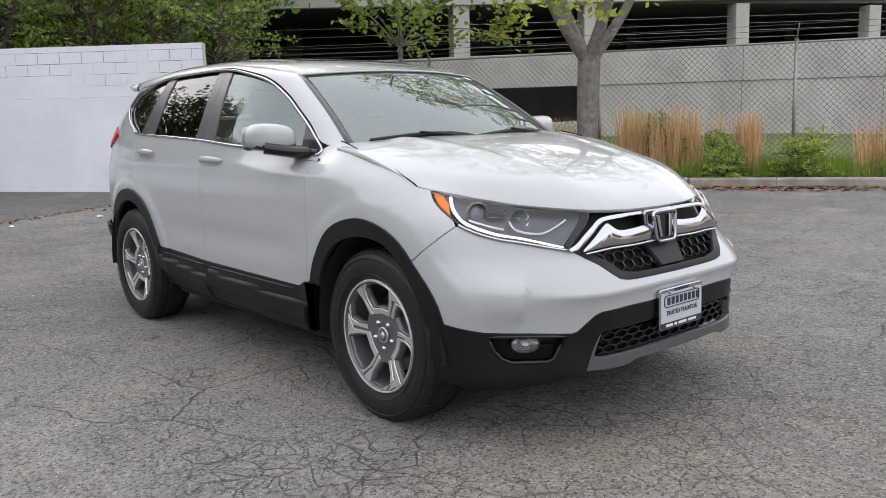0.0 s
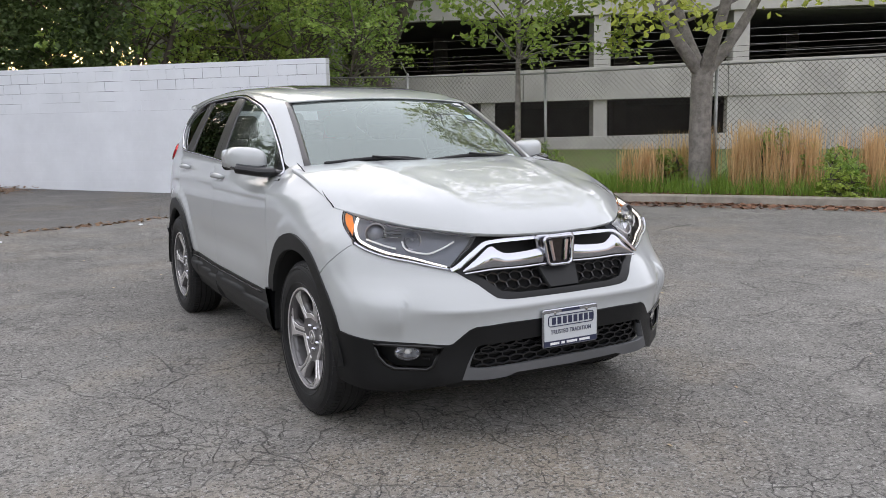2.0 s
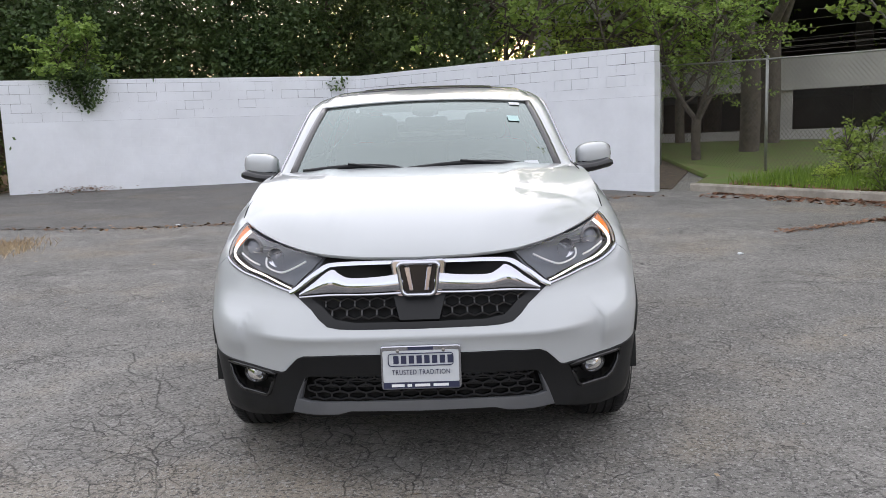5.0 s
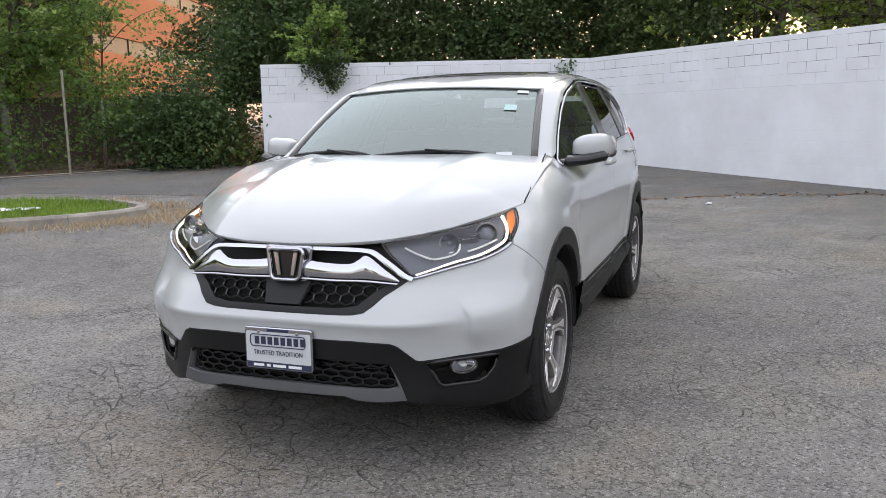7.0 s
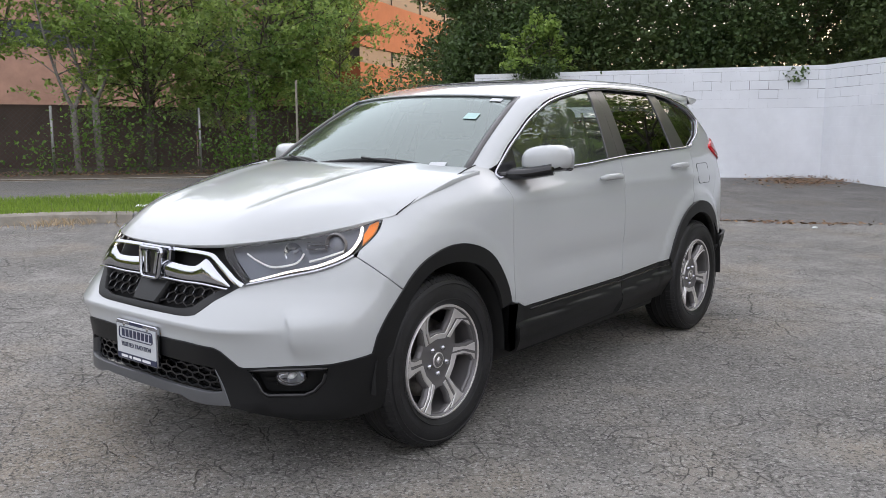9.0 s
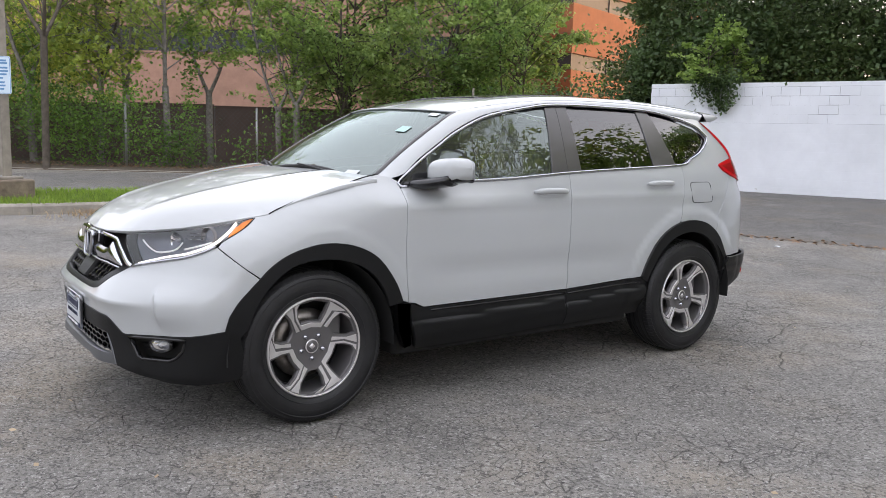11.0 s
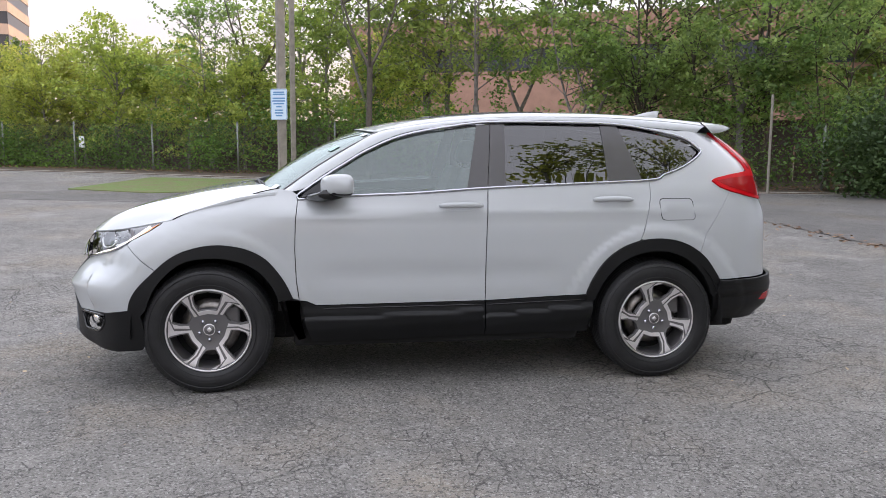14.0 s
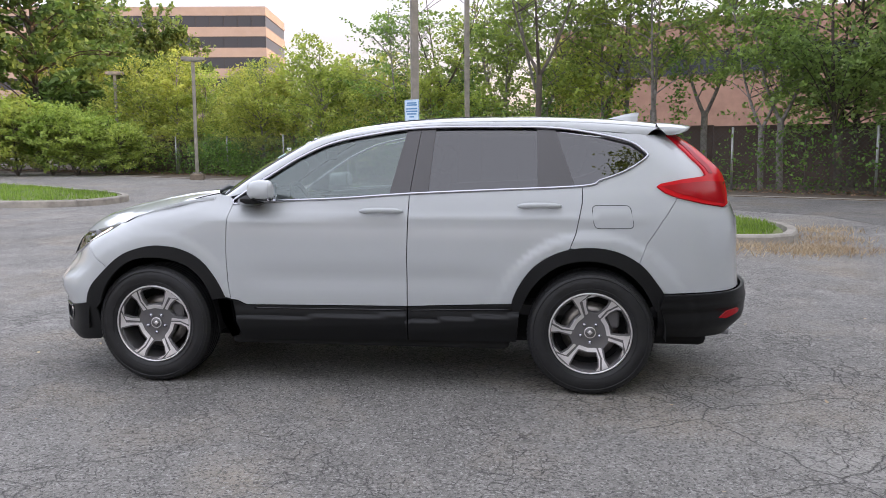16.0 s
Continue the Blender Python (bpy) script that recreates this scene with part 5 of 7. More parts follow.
quarter = tz(TOPQ[1:-1] + LAMP_T[:-1] + SEAM[::-1]) + sz([p for p in aR if -1.6 < p[0] < -1.2] + [(-1.209, .862), (-1.243, .953), (-1.276, 1.121), (-1.275, 1.212)] + qwin[::-1][1:-2])
both("rear_quarter", quarter, body, M_PAINT, step=.028, gap=.002, **SIDE)
rcorner = tz(SEAM + LAMP_U[1:]) + [(S_END - .55, 1.085), (S_END - .55, .602)] + sz([(-1.9, .604), (-1.755, .602)] + [p for p in aR if p[0] < -1.6])
both("rear_bumper_corner", rcorner, body, M_PAINT, step=.04, gap=.002, out=(-1, 1, 0))
gate = [(S_END - .56, 1.1), (S_END - .56, .602), (S_END, .602), (S_END, 1.1)]
both("tailgate_lower", gate, body, M_PAINT, step=.08, out=(-1, 0, 0))
gate2 = tz([(-2.06, 1.09)]) + [(S_END, 1.09), (S_END, 1.47)] + tz([(-1.82, 1.47), (-1.93, 1.40), (-2.06, 1.27)])
both("tailgate_glass", gate2, body, M_PRIVACY, step=.06, lift=-.05, out=(-1, 0, .2))
# glazing of the sides
fwin = [(.66, 1.115), (.483, 1.128), (.151, 1.144), (-.17, 1.166), (-.245, 1.535), (-.056, 1.516), (.219, 1.462), (.421, 1.377), (.555, 1.299), (.64, 1.243)]
rwin = [(-.37, 1.178), (-.726, 1.192), (-1.03, 1.202), (-1.02, 1.540), (-.755, 1.548), (-.40, 1.548)]
qw = [(-1.222, 1.222), (-1.275, 1.218), (-1.38, 1.252), (-1.504, 1.296), (-1.64, 1.378), (-1.655, 1.392), (-1.55, 1.448), (-1.357, 1.498), (-1.112, 1.536)]
gl = dict(step=.08, lift=-.012, rim=.004, **SIDE)
for o in both("side_window", sz(fwin), body, M_DOORGLASS, "clear side glass", parent=front_doors, **gl):
    o.visible_shadow = False
for o in both("side_window", sz(rwin), body, M_PRIVACY, "dark privacy glass", parent=rear_doors, **gl):
    o.visible_shadow = False
for o in both("quarter_window", sz(qw), body, M_PRIVACY, "dark privacy glass", **gl):
    o.visible_shadow = False
trim = dict(step=.05, lift=-.006, rim=.01, **SIDE)
both("pillar_trim", sz([(-.15, 1.16), (-.275, 1.168), (-.322, 1.548), (-.235, 1.54)]), body, M_PILLAR, parent=front_doors, gap=.002, **trim)
both("pillar_trim", sz([(-.275, 1.168), (-.385, 1.178), (-.41, 1.552), (-.322, 1.551)]), body, M_PILLAR, parent=rear_doors, gap=.002, **trim)
both("pillar_trim", sz([(-1.02, 1.2), (-1.235, 1.212), (-1.118, 1.545), (-1.01, 1.546)]), body, M_PILLAR, parent=rear_doors, gap=.001, **trim)
both("mirror_sail", sz([(.826, 1.108), (.655, 1.116), (.63, 1.25), (.69, 1.215), (.78, 1.15)]), body, M_GLOSSBLACK, parent=front_doors, **trim)
# bright window surround
top = crom([(.83, 1.122), (.687, 1.222), (.555, 1.304), (.421, 1.383), (.219, 1.468), (-.056, 1.523), (-.321, 1.555), (-.755, 1.558), (-1.109, 1.549), (-1.357, 1.513), (-1.567, 1.461), (-1.672, 1.403), (-1.681, 1.390), (-1.66, 1.371), (-1.504, 1.291), (-1.38, 1.247), (-1.275, 1.214), (-.726, 1.190), (-.275, 1.170), (.151, 1.142), (.483, 1.126), (.82, 1.102)], 6)
for mir in (False, True):
    pts = []
    for x, z in top:
        p = body(s_x(x), z) + Vector((0, .003, 0))
        pts.append(p)
    part("window_surround", tube("window_surround", pts, .008, 6, closed=True, flat=(.007, .009), mirror=mir), M_CHROME, car, "bright chrome strip")
# pillars and roof rails, between the glass and the roof
Q = [tuple(body(s_x(x), z)) for x, z in crom([(.86, 1.145), (.78, 1.168), (.69, 1.235), (.555, 1.318), (.421, 1.397), (.219, 1.482), (-.056, 1.535), (-.321, 1.566), (-.755, 1.569), (-1.1, 1.556), (-1.3, 1.536), (-1.5, 1.519), (-1.7, 1.505), (-1.77, 1.499)], 4)]
P_scr = [tuple(screen_at(1.0, v)) for v in np.linspace(-.02, 1, 5)]
P_roof = [tuple(roof_at(x, .605)) for x in (.12, -.15, -.45, -.8, -1.1, -1.3, -1.5, -1.62, -1.72)]
Pc = crom(P_scr + P_roof, 4)


def evened(c, n):
    c = np.array(c)
    s = np.concatenate([[0], np.cumsum(np.linalg.norm(np.diff(c, axis=0), axis=1))])
    u = np.linspace(0, s[-1], n)
    return np.stack([np.interp(u, s, c[:, k]) for k in range(3)], 1)


def by_x(c, xs):
    c = np.array(c)
    return np.stack([xs, np.interp(-xs, -c[:, 0], c[:, 1]), np.interp(-xs, -c[:, 0], c[:, 2])], 1)


Qe, Pe = evened(Q, 90), evened(Pc, 90)
for mir in (False, True):
    part("roof_rail", loft("roof_rail", Qe, Pe, 8, .13, lambda a, b: (0.25, .72, .62), mirror=mir), M_PAINT, car)
    part("roof_moulding", tube("roof_moulding", Pe[30:], .005, 6, flat=(.006, .003), mirror=mir), M_PAINT, car, "roof drip strip")
# roof with a sunroof
roof_poly = [(.455 - .10 * u * u - .005, .575 * u) for u in np.linspace(-1, 1, 13)] + [(x, .60) for x in (.2, -.4, -1.0, -1.6, -1.70)] + [(-1.716, y) for y in (.5, .25, 0, -.25, -.5)] + [(x, -.60) for x in (-1.70, -1.6, -1.0, -.4, .2)]
sunr = [(.02, -.40), (.02, .40), (-.72, .40), (-.72, -.40)]
part("roof", sheet("roof", roof_poly, roof_at, step=.05, holes=[sunr], out=(0, 0, 1)), M_PAINT, car)
part("sunroof", sheet("sunroof", sunr, roof_at, step=.08, out=(0, 0, 1), gap=.006, lift=.004), M_GLOSSBLACK, car, "dark glass sunroof")
part("sunroof_deflector", tube("sunroof_deflector", [roof_at(.02 - .03 * (y / .4) ** 2, y) + Vector((0, 0, .001)) for y in np.linspace(-.38, .38, 9)], .01, 6, flat=(.015, .005)), M_GLOSSBLACK, car)
# spoiler that carries the roof's line on over the tailgate
V, F = [], []
ys = np.concatenate([[-.612, -.606, -.59], np.linspace(-.56, .56, 17), [.59, .606, .612]])
for y in ys:
    a = abs(y)
    e = 1 - float(smooth(a, .54, .612)) * .55
    zr = roof_at(-1.715, min(a, .60)).z + .003
    tip = -1.95 + .05 * (a / .56) ** 3
    zt = 1.577 - .030 * (a / .56) ** 2.4
    zu = 1.502
    V += [(-1.712, y, zr), (-1.78, y, zr * .7 + zt * .3 + .003 * e), (-1.86, y, zr * .3 + zt * .7 + .002 * e), (tip + .012, y, zt), (tip, y, zt - .006), (tip + .006, y, zt - .014), (tip + .05, y, zt - .030), (-1.842, y, zu + .010), (-1.80, y, zu), (-1.765, y, zu)]
k = 10
for i in range(len(ys) - 1):
    for q in range(k - 1):
        F.append((i * k + q, i * k + q + 1, (i + 1) * k + q + 1, (i + 1) * k + q))
F += [tuple(range(k))[::-1], tuple(range(len(V) - k, len(V)))]
part("spoiler", mesh_of("spoiler", V, F), M_PAINT, car)
# shark-fin aerial
V, F = [], []
for x, h, w in [(-1.45, .004, .004), (-1.50, .022, .016), (-1.56, .042, .018), (-1.61, .056, .014), (-1.64, .062, .008), (-1.655, .06, .003)]:
    zb = roof_at(x, 0).z - .006
    V += [(x + .0, w * 1.5, zb), (x, w * .6, zb + h * .6), (x - .01, 0, zb + h + .006), (x, -w * .6, zb + h * .6), (x, -w * 1.5, zb)]
for i in range(5):
    for k in range(4):
        a = i * 5 + k
        F.append((a + 1, a, a + 5, a + 6))
F.append((25, 26, 27, 28, 29))
part("aerial", mesh_of("aerial", V, F), M_PAINT, car)
# windscreen
ws = [(u, 0.0) for u in np.linspace(-1, 1, 9)] + [(1, v) for v in (.33, .66)] + [(u, 1.0) for u in np.linspace(1, -1, 9)] + [(-1, v) for v in (.66, .33)]
screen = part("windscreen", sheet("windscreen", ws, screen_at, step=.1, rim=.004, lift=-.004, out=(1, 0, 1)), M_SCREEN, car, "clear laminated glass")
screen.visible_shadow = False
for nm, e in (("screen_edge", [(1, v) for v in np.linspace(0, 1, 9)]), ("screen_edge", [(-1, v) for v in np.linspace(0, 1, 9)]), ("screen_edge", [(u, 1) for u in np.linspace(-1, 1, 13)])):
    top = e[0][1] == 1
    part(nm, tube(nm, [screen_at(*q) for q in e], .012, 6, flat=(.014 if top else .02, .006)), M_PAINT if top else M_PILLAR, car)
part("screen_border", sheet("screen_border", [(u, 0) for u in np.linspace(-1, 1, 9)] + [(.985, .1)] + [(u, .055) for u in np.linspace(.9, -.9, 9)] + [(-.985, .1)], screen_at, step=.08, rim=0, lift=-.009, out=(1, 0, 1)), M_GLOSSBLACK, screen)
part("sensor_housing", sheet("sensor_housing", [(-.13, .99), (.13, .99), (.12, .86), (.06, .81), (-.06, .81), (-.12, .86)], screen_at, step=.06, rim=.03, lift=-.012, out=(1, 0, 1)), M_CABINDARK, screen)
for nm, q, w, h in (("inspection_sticker", (.78, .66), .032, .032), ("registration_sticker", (.80, .065), .034, .02), ("toll_sticker", (.85, .93), .032, .018)):
    u, v = q
    du, dv = w / .64, h / .75
    part(nm, sheet(nm, [(u - du, v - dv), (u + du, v - dv), (u + du, v + dv), (u - du, v + dv)], screen_at, step=.1, rim=.001, lift=.001, out=(1, 0, 1)), M_STICKER if nm == "inspection_sticker" else M_PLATE, screen)
# cowl and wipers
part("cowl", sheet("cowl", [(u, v) for u, v in [(-1, -.02), (1, -.02), (1, -.16), (0, -.16), (-1, -.16)]], lambda u, v: screen_at(u, v) + Vector((0, 0, .004)), step=.1, out=(1, 0, 1)), M_CLAD, car)
for y0, y1, vv in ((.50, -.08, .035), (-.10, -.62, .035)):
    pts = [screen_at(y / .69, .01 + .10 * math.sin(math.pi * (k / 11) ** .8) * .45) + Vector((.012, 0, .02)) for k, y in enumerate(np.linspace(y0, y1, 12))]
    w = part("wiper", tube("wiper", pts, .008, 6, flat=(.008, .012)), M_CLAD, car)
    a = [screen_at(y0 / .69 + .12, -.09) + Vector((0, 0, .02)), screen_at(y0 / .69, -.02) + Vector((.012, 0, .03)), pts[6] + Vector((.004, 0, .014))]
    part("wiper_arm", tube("wiper_arm", crom(a, 5), .008, 6, taper=[1.4 - .07 * k for k in range(11)]), M_CLAD, w)
# bonnet
hl = [(float(np.interp(y, *HOOD_EDGE)) - .004, y) for y in np.linspace(0, .775, 24)]
edgeL = [(1.53, .784), (1.45, .790), (1.357, .793), (1.25, .792), (1.161, .790), (1.033, .786), (.95, .776)]
back = [(.93, .72), (1.05, .45), (1.09, .2)]
half = hl + edgeL + back
bonnet_poly = half + [(1.10, 0)] + [(x, -y) for x, y in half[::-1] if y > 0]
part("bonnet", sheet("bonnet", bonnet_poly, hood_at, step=.04, rim=.02, out=(0, 0, 1)), M_PAINT, car)
# near-black tube laid on the shut line to paint the gap's shade
for mir in (False, True):
    part("bonnet_seal", tube("bonnet_seal", [body(s_x(x), z) + Vector((0, .001, .002)) for x, z in crom(shut[1:], 4)], .003, 6, mirror=mir), M_SHADOW, car, "dark tube painted as the shaded gap beside the bonnet")
# front bumper
gri = [(0, .624), (.246, .626), (.30, .629), (.345, .638), (.375, .66), (.41, .693), (.50, .752)]
hb = yz(gri) + [(.766, .797), (.875, .826), (.95, .849), (.977, .852), (1.137, .760), (s_x(1.622), .714), (s_x(1.692), .641), (s_x(1.743), .558), (s_x(1.765), .492)] + [(.91, .467), (.693, .457), (.575, .451), (.556, .456), (.488, .513), (.457, .525)] + yz([(.30, .53), (0, .528)])
full = hb + [(-s, z) for s, z in hb[::-1] if abs(s) > 1e-4]


def bumper_at(s, z):
    p = body(s, z)
    a = abs(s)
    # the raised corner ahead of the wheel, with its curled crease
    cre = .775 - .05 * float(smooth(z, .58, .68)) ** 2
    kk = float(smooth(a, cre - .022, cre + .022)) * math.exp(-((a - .79) / .16) ** 2) * float(1 - smooth(z, .62, .69)) * float(smooth(z, .46, .56))
    p.x += .022 * kk
    p.x += .014 * math.exp(-((z - .595) / .022) ** 2) * float(1 - smooth(a, .55, .8))
    return p


FRONT = dict(out=(1, 0, 0))
part("front_bumper", sheet("front_bumper", full, bumper_at, step=.022, gap=.001, **FRONT), M_PAINT, car)
# black lower bumper with the lamp recesses, the silver lip and the lower grille
low = yz([(0, .526), (.30, .528)]) + [(.457, .523), (.488, .511), (.556, .454), (.575, .449), (.693, .455), (.91, .465), (s_x(1.765), .49), (s_x(1.70), .46), (s_x(1.665), .30), (s_x(1.70), .262), (.95, .245), (.80, .245), (.535, .30)] + [(.50, .368), (.455, .441)] + yz([(.42, .448), (.2, .452), (0, .452)])
fog = [(.60, .443), (.90, .452), (.885, .40), (.855, .365), (.82, .35), (.68, .348), (.655, .36)]
lowfull = low + [(-s, z) for s, z in low[::-1] if abs(s) > 1e-4]
valance = part("bumper_valance", sheet("bumper_valance", lowfull, body, step=.04, holes=[fog, [(-s, z) for s, z in fog[::-1]]], lift=.004, rim=.02, **FRONT), M_CLAD, car)
lipc = [(.458, .441), (.496, .356), (.45, .349)] + yz([(.25, .350), (0, .352)])
lipo = yz([(0, .314), (.27, .318), (.32, .306), (.42, .303)]) + [(.533, .306), (.50, .37)]
lp = lipc + lipo
lpf = lp[:4] + [(0, .352)] + [(-s, z) for s, z in lipc[::-1][1:]] + [(-s, z) for s, z in lipo[::-1][:-1]] + lipo
part("bumper_lip", sheet("bumper_lip", lpf, body, step=.04, lift=.008, rim=.03, **FRONT), M_SILVER, car, "silver skid-plate lip")


def sunk(d, f=body):
    """The nose's surface set back by d along the plan's normal."""
    def g(s, z):
        p = f(s, z)
        a = abs(s)
        tx, ty = np.interp(a, _ps, _tn[:, 0]), np.interp(a, _ps, _tn[:, 1])
        return Vector((p.x - d * ty, p.y + d * tx * (1 if s >= 0 else -1), p.z))
    return g


def comb(name, region, fn, parent, w=.052, h=.036, mat=None, r=.0035):
    """A honeycomb of bars over the region of the nose."""
    V, F = [], []
    lo, hi = np.min(region, 0), np.max(region, 0)
    rows = int((hi[1] - lo[1]) / (h * .75)) + 2
    cols = int((hi[0] - lo[0]) / w) + 2
    seen = set()
    for j in range(rows):
        for i in range(cols):
            cx, cz = lo[0] + i * w + (j % 2) * w / 2, lo[1] + j * h * .75
            hexa = [(cx, cz + h / 2), (cx + w / 2, cz + h / 4), (cx + w / 2, cz - h / 4), (cx, cz - h / 2), (cx - w / 2, cz - h / 4), (cx - w / 2, cz + h / 4)]
            for a, b in zip(hexa, hexa[1:] + hexa[:1]):
                key = tuple(sorted(((round(a[0], 3), round(a[1], 3)), (round(b[0], 3), round(b[1], 3)))))
                if key in seen:
                    continue
                seen.add(key)
                if not inside(region, [a, b]).all():
                    continue
                pa, pb = fn(*a), fn(*b)
                d = (pb - pa).normalized()
                u = d.cross(Vector((1, 0, 0))).normalized() * r
                k = len(V)
                V += [pa + u, pb + u, pb - u, pa - u] + [q - Vector((.02, 0, 0)) for q in (pa + u, pb + u, pb - u, pa - u)]
                F += [(k, k + 1, k + 2, k + 3), (k + 1, k, k + 4, k + 5), (k + 3, k + 2, k + 6, k + 7)]
    return part(name, mesh_of(name, V, F, flat=True), mat or M_GLOSSBLACK, parent)


lgr = [(-.50, .345), (.50, .345), (.455, .448), (.25, .455), (-.25, .455), (-.455, .448)]
# black sheet stands in for the shade behind the lower bars
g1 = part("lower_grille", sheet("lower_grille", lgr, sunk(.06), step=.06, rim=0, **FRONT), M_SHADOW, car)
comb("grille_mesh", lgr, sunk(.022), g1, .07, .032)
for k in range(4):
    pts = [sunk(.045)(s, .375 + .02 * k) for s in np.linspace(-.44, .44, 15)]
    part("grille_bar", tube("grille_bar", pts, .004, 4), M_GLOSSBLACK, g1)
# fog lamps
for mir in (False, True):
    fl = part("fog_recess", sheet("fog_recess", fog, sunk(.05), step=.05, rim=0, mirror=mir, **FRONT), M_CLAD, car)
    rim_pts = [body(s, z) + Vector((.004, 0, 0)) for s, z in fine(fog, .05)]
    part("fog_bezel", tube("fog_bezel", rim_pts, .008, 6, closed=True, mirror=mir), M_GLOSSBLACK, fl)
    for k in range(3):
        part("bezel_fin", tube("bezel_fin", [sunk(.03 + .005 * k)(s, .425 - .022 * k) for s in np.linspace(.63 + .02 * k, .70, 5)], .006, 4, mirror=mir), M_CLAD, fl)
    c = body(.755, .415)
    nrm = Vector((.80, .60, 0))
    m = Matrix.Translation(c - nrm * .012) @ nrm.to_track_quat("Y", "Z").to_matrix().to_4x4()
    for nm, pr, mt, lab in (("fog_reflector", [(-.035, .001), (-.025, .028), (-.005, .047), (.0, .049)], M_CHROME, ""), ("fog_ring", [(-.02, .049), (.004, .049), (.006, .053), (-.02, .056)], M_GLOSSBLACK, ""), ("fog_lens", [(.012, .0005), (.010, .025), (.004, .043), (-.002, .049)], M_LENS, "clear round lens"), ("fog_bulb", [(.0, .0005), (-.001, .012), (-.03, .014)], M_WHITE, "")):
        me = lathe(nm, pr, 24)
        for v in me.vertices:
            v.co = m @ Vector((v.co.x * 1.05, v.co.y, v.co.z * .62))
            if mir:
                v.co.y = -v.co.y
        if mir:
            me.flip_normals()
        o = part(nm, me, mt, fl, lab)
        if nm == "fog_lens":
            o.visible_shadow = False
# main grille: well painted black for its shade, honeycomb, sensor panel, chrome wings and bar
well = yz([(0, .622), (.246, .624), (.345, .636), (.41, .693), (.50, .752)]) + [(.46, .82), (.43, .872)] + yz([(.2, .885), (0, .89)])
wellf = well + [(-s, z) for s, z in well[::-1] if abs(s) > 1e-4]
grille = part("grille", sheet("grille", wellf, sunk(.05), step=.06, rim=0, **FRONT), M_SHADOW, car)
hc = yz([(0, .648), (.23, .648), (.32, .655), (.385, .705), (.44, .738), (.30, .745), (0, .738)])
hcf = hc + [(-s, z) for s, z in hc[::-1] if abs(s) > 1e-4]
comb("grille_mesh", np.array(hcf), sunk(.012), grille, .058, .040, r=.0032)
surround = yz([(0, .622), (.246, .624), (.30, .627), (.345, .636), (.41, .693), (.50, .750)]) + [(.49, .760)] + yz([(.37, .705), (.315, .660), (.24, .648), (0, .646)])
for sg in (1, -1):
    poly = [(sg * s, z) for s, z in surround]
    part("grille_surround", sheet("grille_surround", poly, body, step=.04, rim=.03, lift=.002, **FRONT), M_CLAD, grille)
part("radar_panel", sheet("radar_panel", [(-.075, .655), (.075, .655), (.10, .735), (-.10, .735)], sunk(-.004), step=.05, rim=.03, **FRONT), M_CLAD, grille, "smooth black sensor panel")


def strip_of(name, upper, lower, mat, parent, push=.0, bulge=.16):
    """A bright bar on the nose, between two lines, rounded outwards."""
    A = [sunk(-push)(s, z) for s, z in upper]
    B = [sunk(-push)(s, z) for s, z in lower]
    return part(name, loft(name, A, B, 6, bulge, (1, 0, .15)), mat, parent)


for sg in (1, -1):
    # thin upper bar that runs on along the lamp's inner edge
    up = [(sg * s, z) for s, z in crom([(.03, .866), (.2, .866), (.34, .863), (.40, .852), (.45, .815), (.50, .772), (.53, .757)], 4)]
    lw = [(sg * s, z) for s, z in crom([(.03, .852), (.2, .852), (.335, .849), (.38, .838), (.43, .800), (.485, .757), (.52, .744)], 4)]
    strip_of("chrome_bar", up, lw, M_CHROME, grille, .016, .07)
    # broad wing beside the badge
    up = [(sg * s, z) for s, z in crom([(.06, .818), (.16, .808), (.27, .806), (.315, .822), (.345, .838), (.375, .826), (.42, .79), (.475, .748)], 4)]
    lw = [(sg * s, z) for s, z in crom([(.06, .758), (.16, .752), (.27, .752), (.315, .754), (.345, .754), (.375, .753), (.42, .75), (.472, .743)], 4)]
    strip_of("chrome_wing", up, lw, M_CHROME, grille, .02, .13)
    up = [(sg * s, z) for s, z in crom([(.05, .752), (.2, .749), (.35, .750), (.47, .740)], 4)]
    lw = [(sg * s, z) for s, z in crom([(.05, .745), (.2, .742), (.35, .743), (.465, .735)], 4)]
    strip_of("wing_edge", up, lw, M_CHROME, grille, .026, .2)
# badge: a plain bright frame on a dark ground with two uprights
bx = 2.118
tr = lambda w0, w1, z0, z1: [(-w0, z0), (w0, z0), (w1, z1), (-w1, z1)]
badge = holder("badge", "", "")
badge.parent = car


def front_plate(name, poly, x, depth, mat, parent, bevel=.003, tilt=-.10, zc=.797):
    me = prism(name, poly, depth, bevel)
    for v in me.vertices:
        y, d, z = v.co.x, v.co.y, v.co.z
        v.co = Vector((x + d + tilt * (z - zc), y, z))
    bm = bmesh.new()
    bm.from_mesh(me)
    bmesh.ops.recalc_face_normals(bm, faces=bm.faces[:])
    bm.to_mesh(me)
    bm.free()
    return part(name, me, mat, parent)


front_plate("badge_mount", rounded(tr(.088, .105, .728, .868), .02), bx - .045, .03, M_CHROME, badge, .006)
front_plate("badge_ground", rounded(tr(.058, .076, .742, .856), .02), bx - .016, .012, M_GLOSSBLACK, badge)
ring = rounded(tr(.060, .078, .740, .858), .022, 6)
part("badge_frame", tube("badge_frame", [(bx + .006 - .10 * (z - .797), y, z) for y, z in ring], .008, 8, closed=True), M_CHROME, badge, "bright metal frame")
for sg in (1, -1):
    front_plate("badge_bar", [(sg * .020, .755), (sg * .036, .755), (sg * .054, .846), (sg * .033, .846)], bx - .004, .012, M_CHROME, badge)
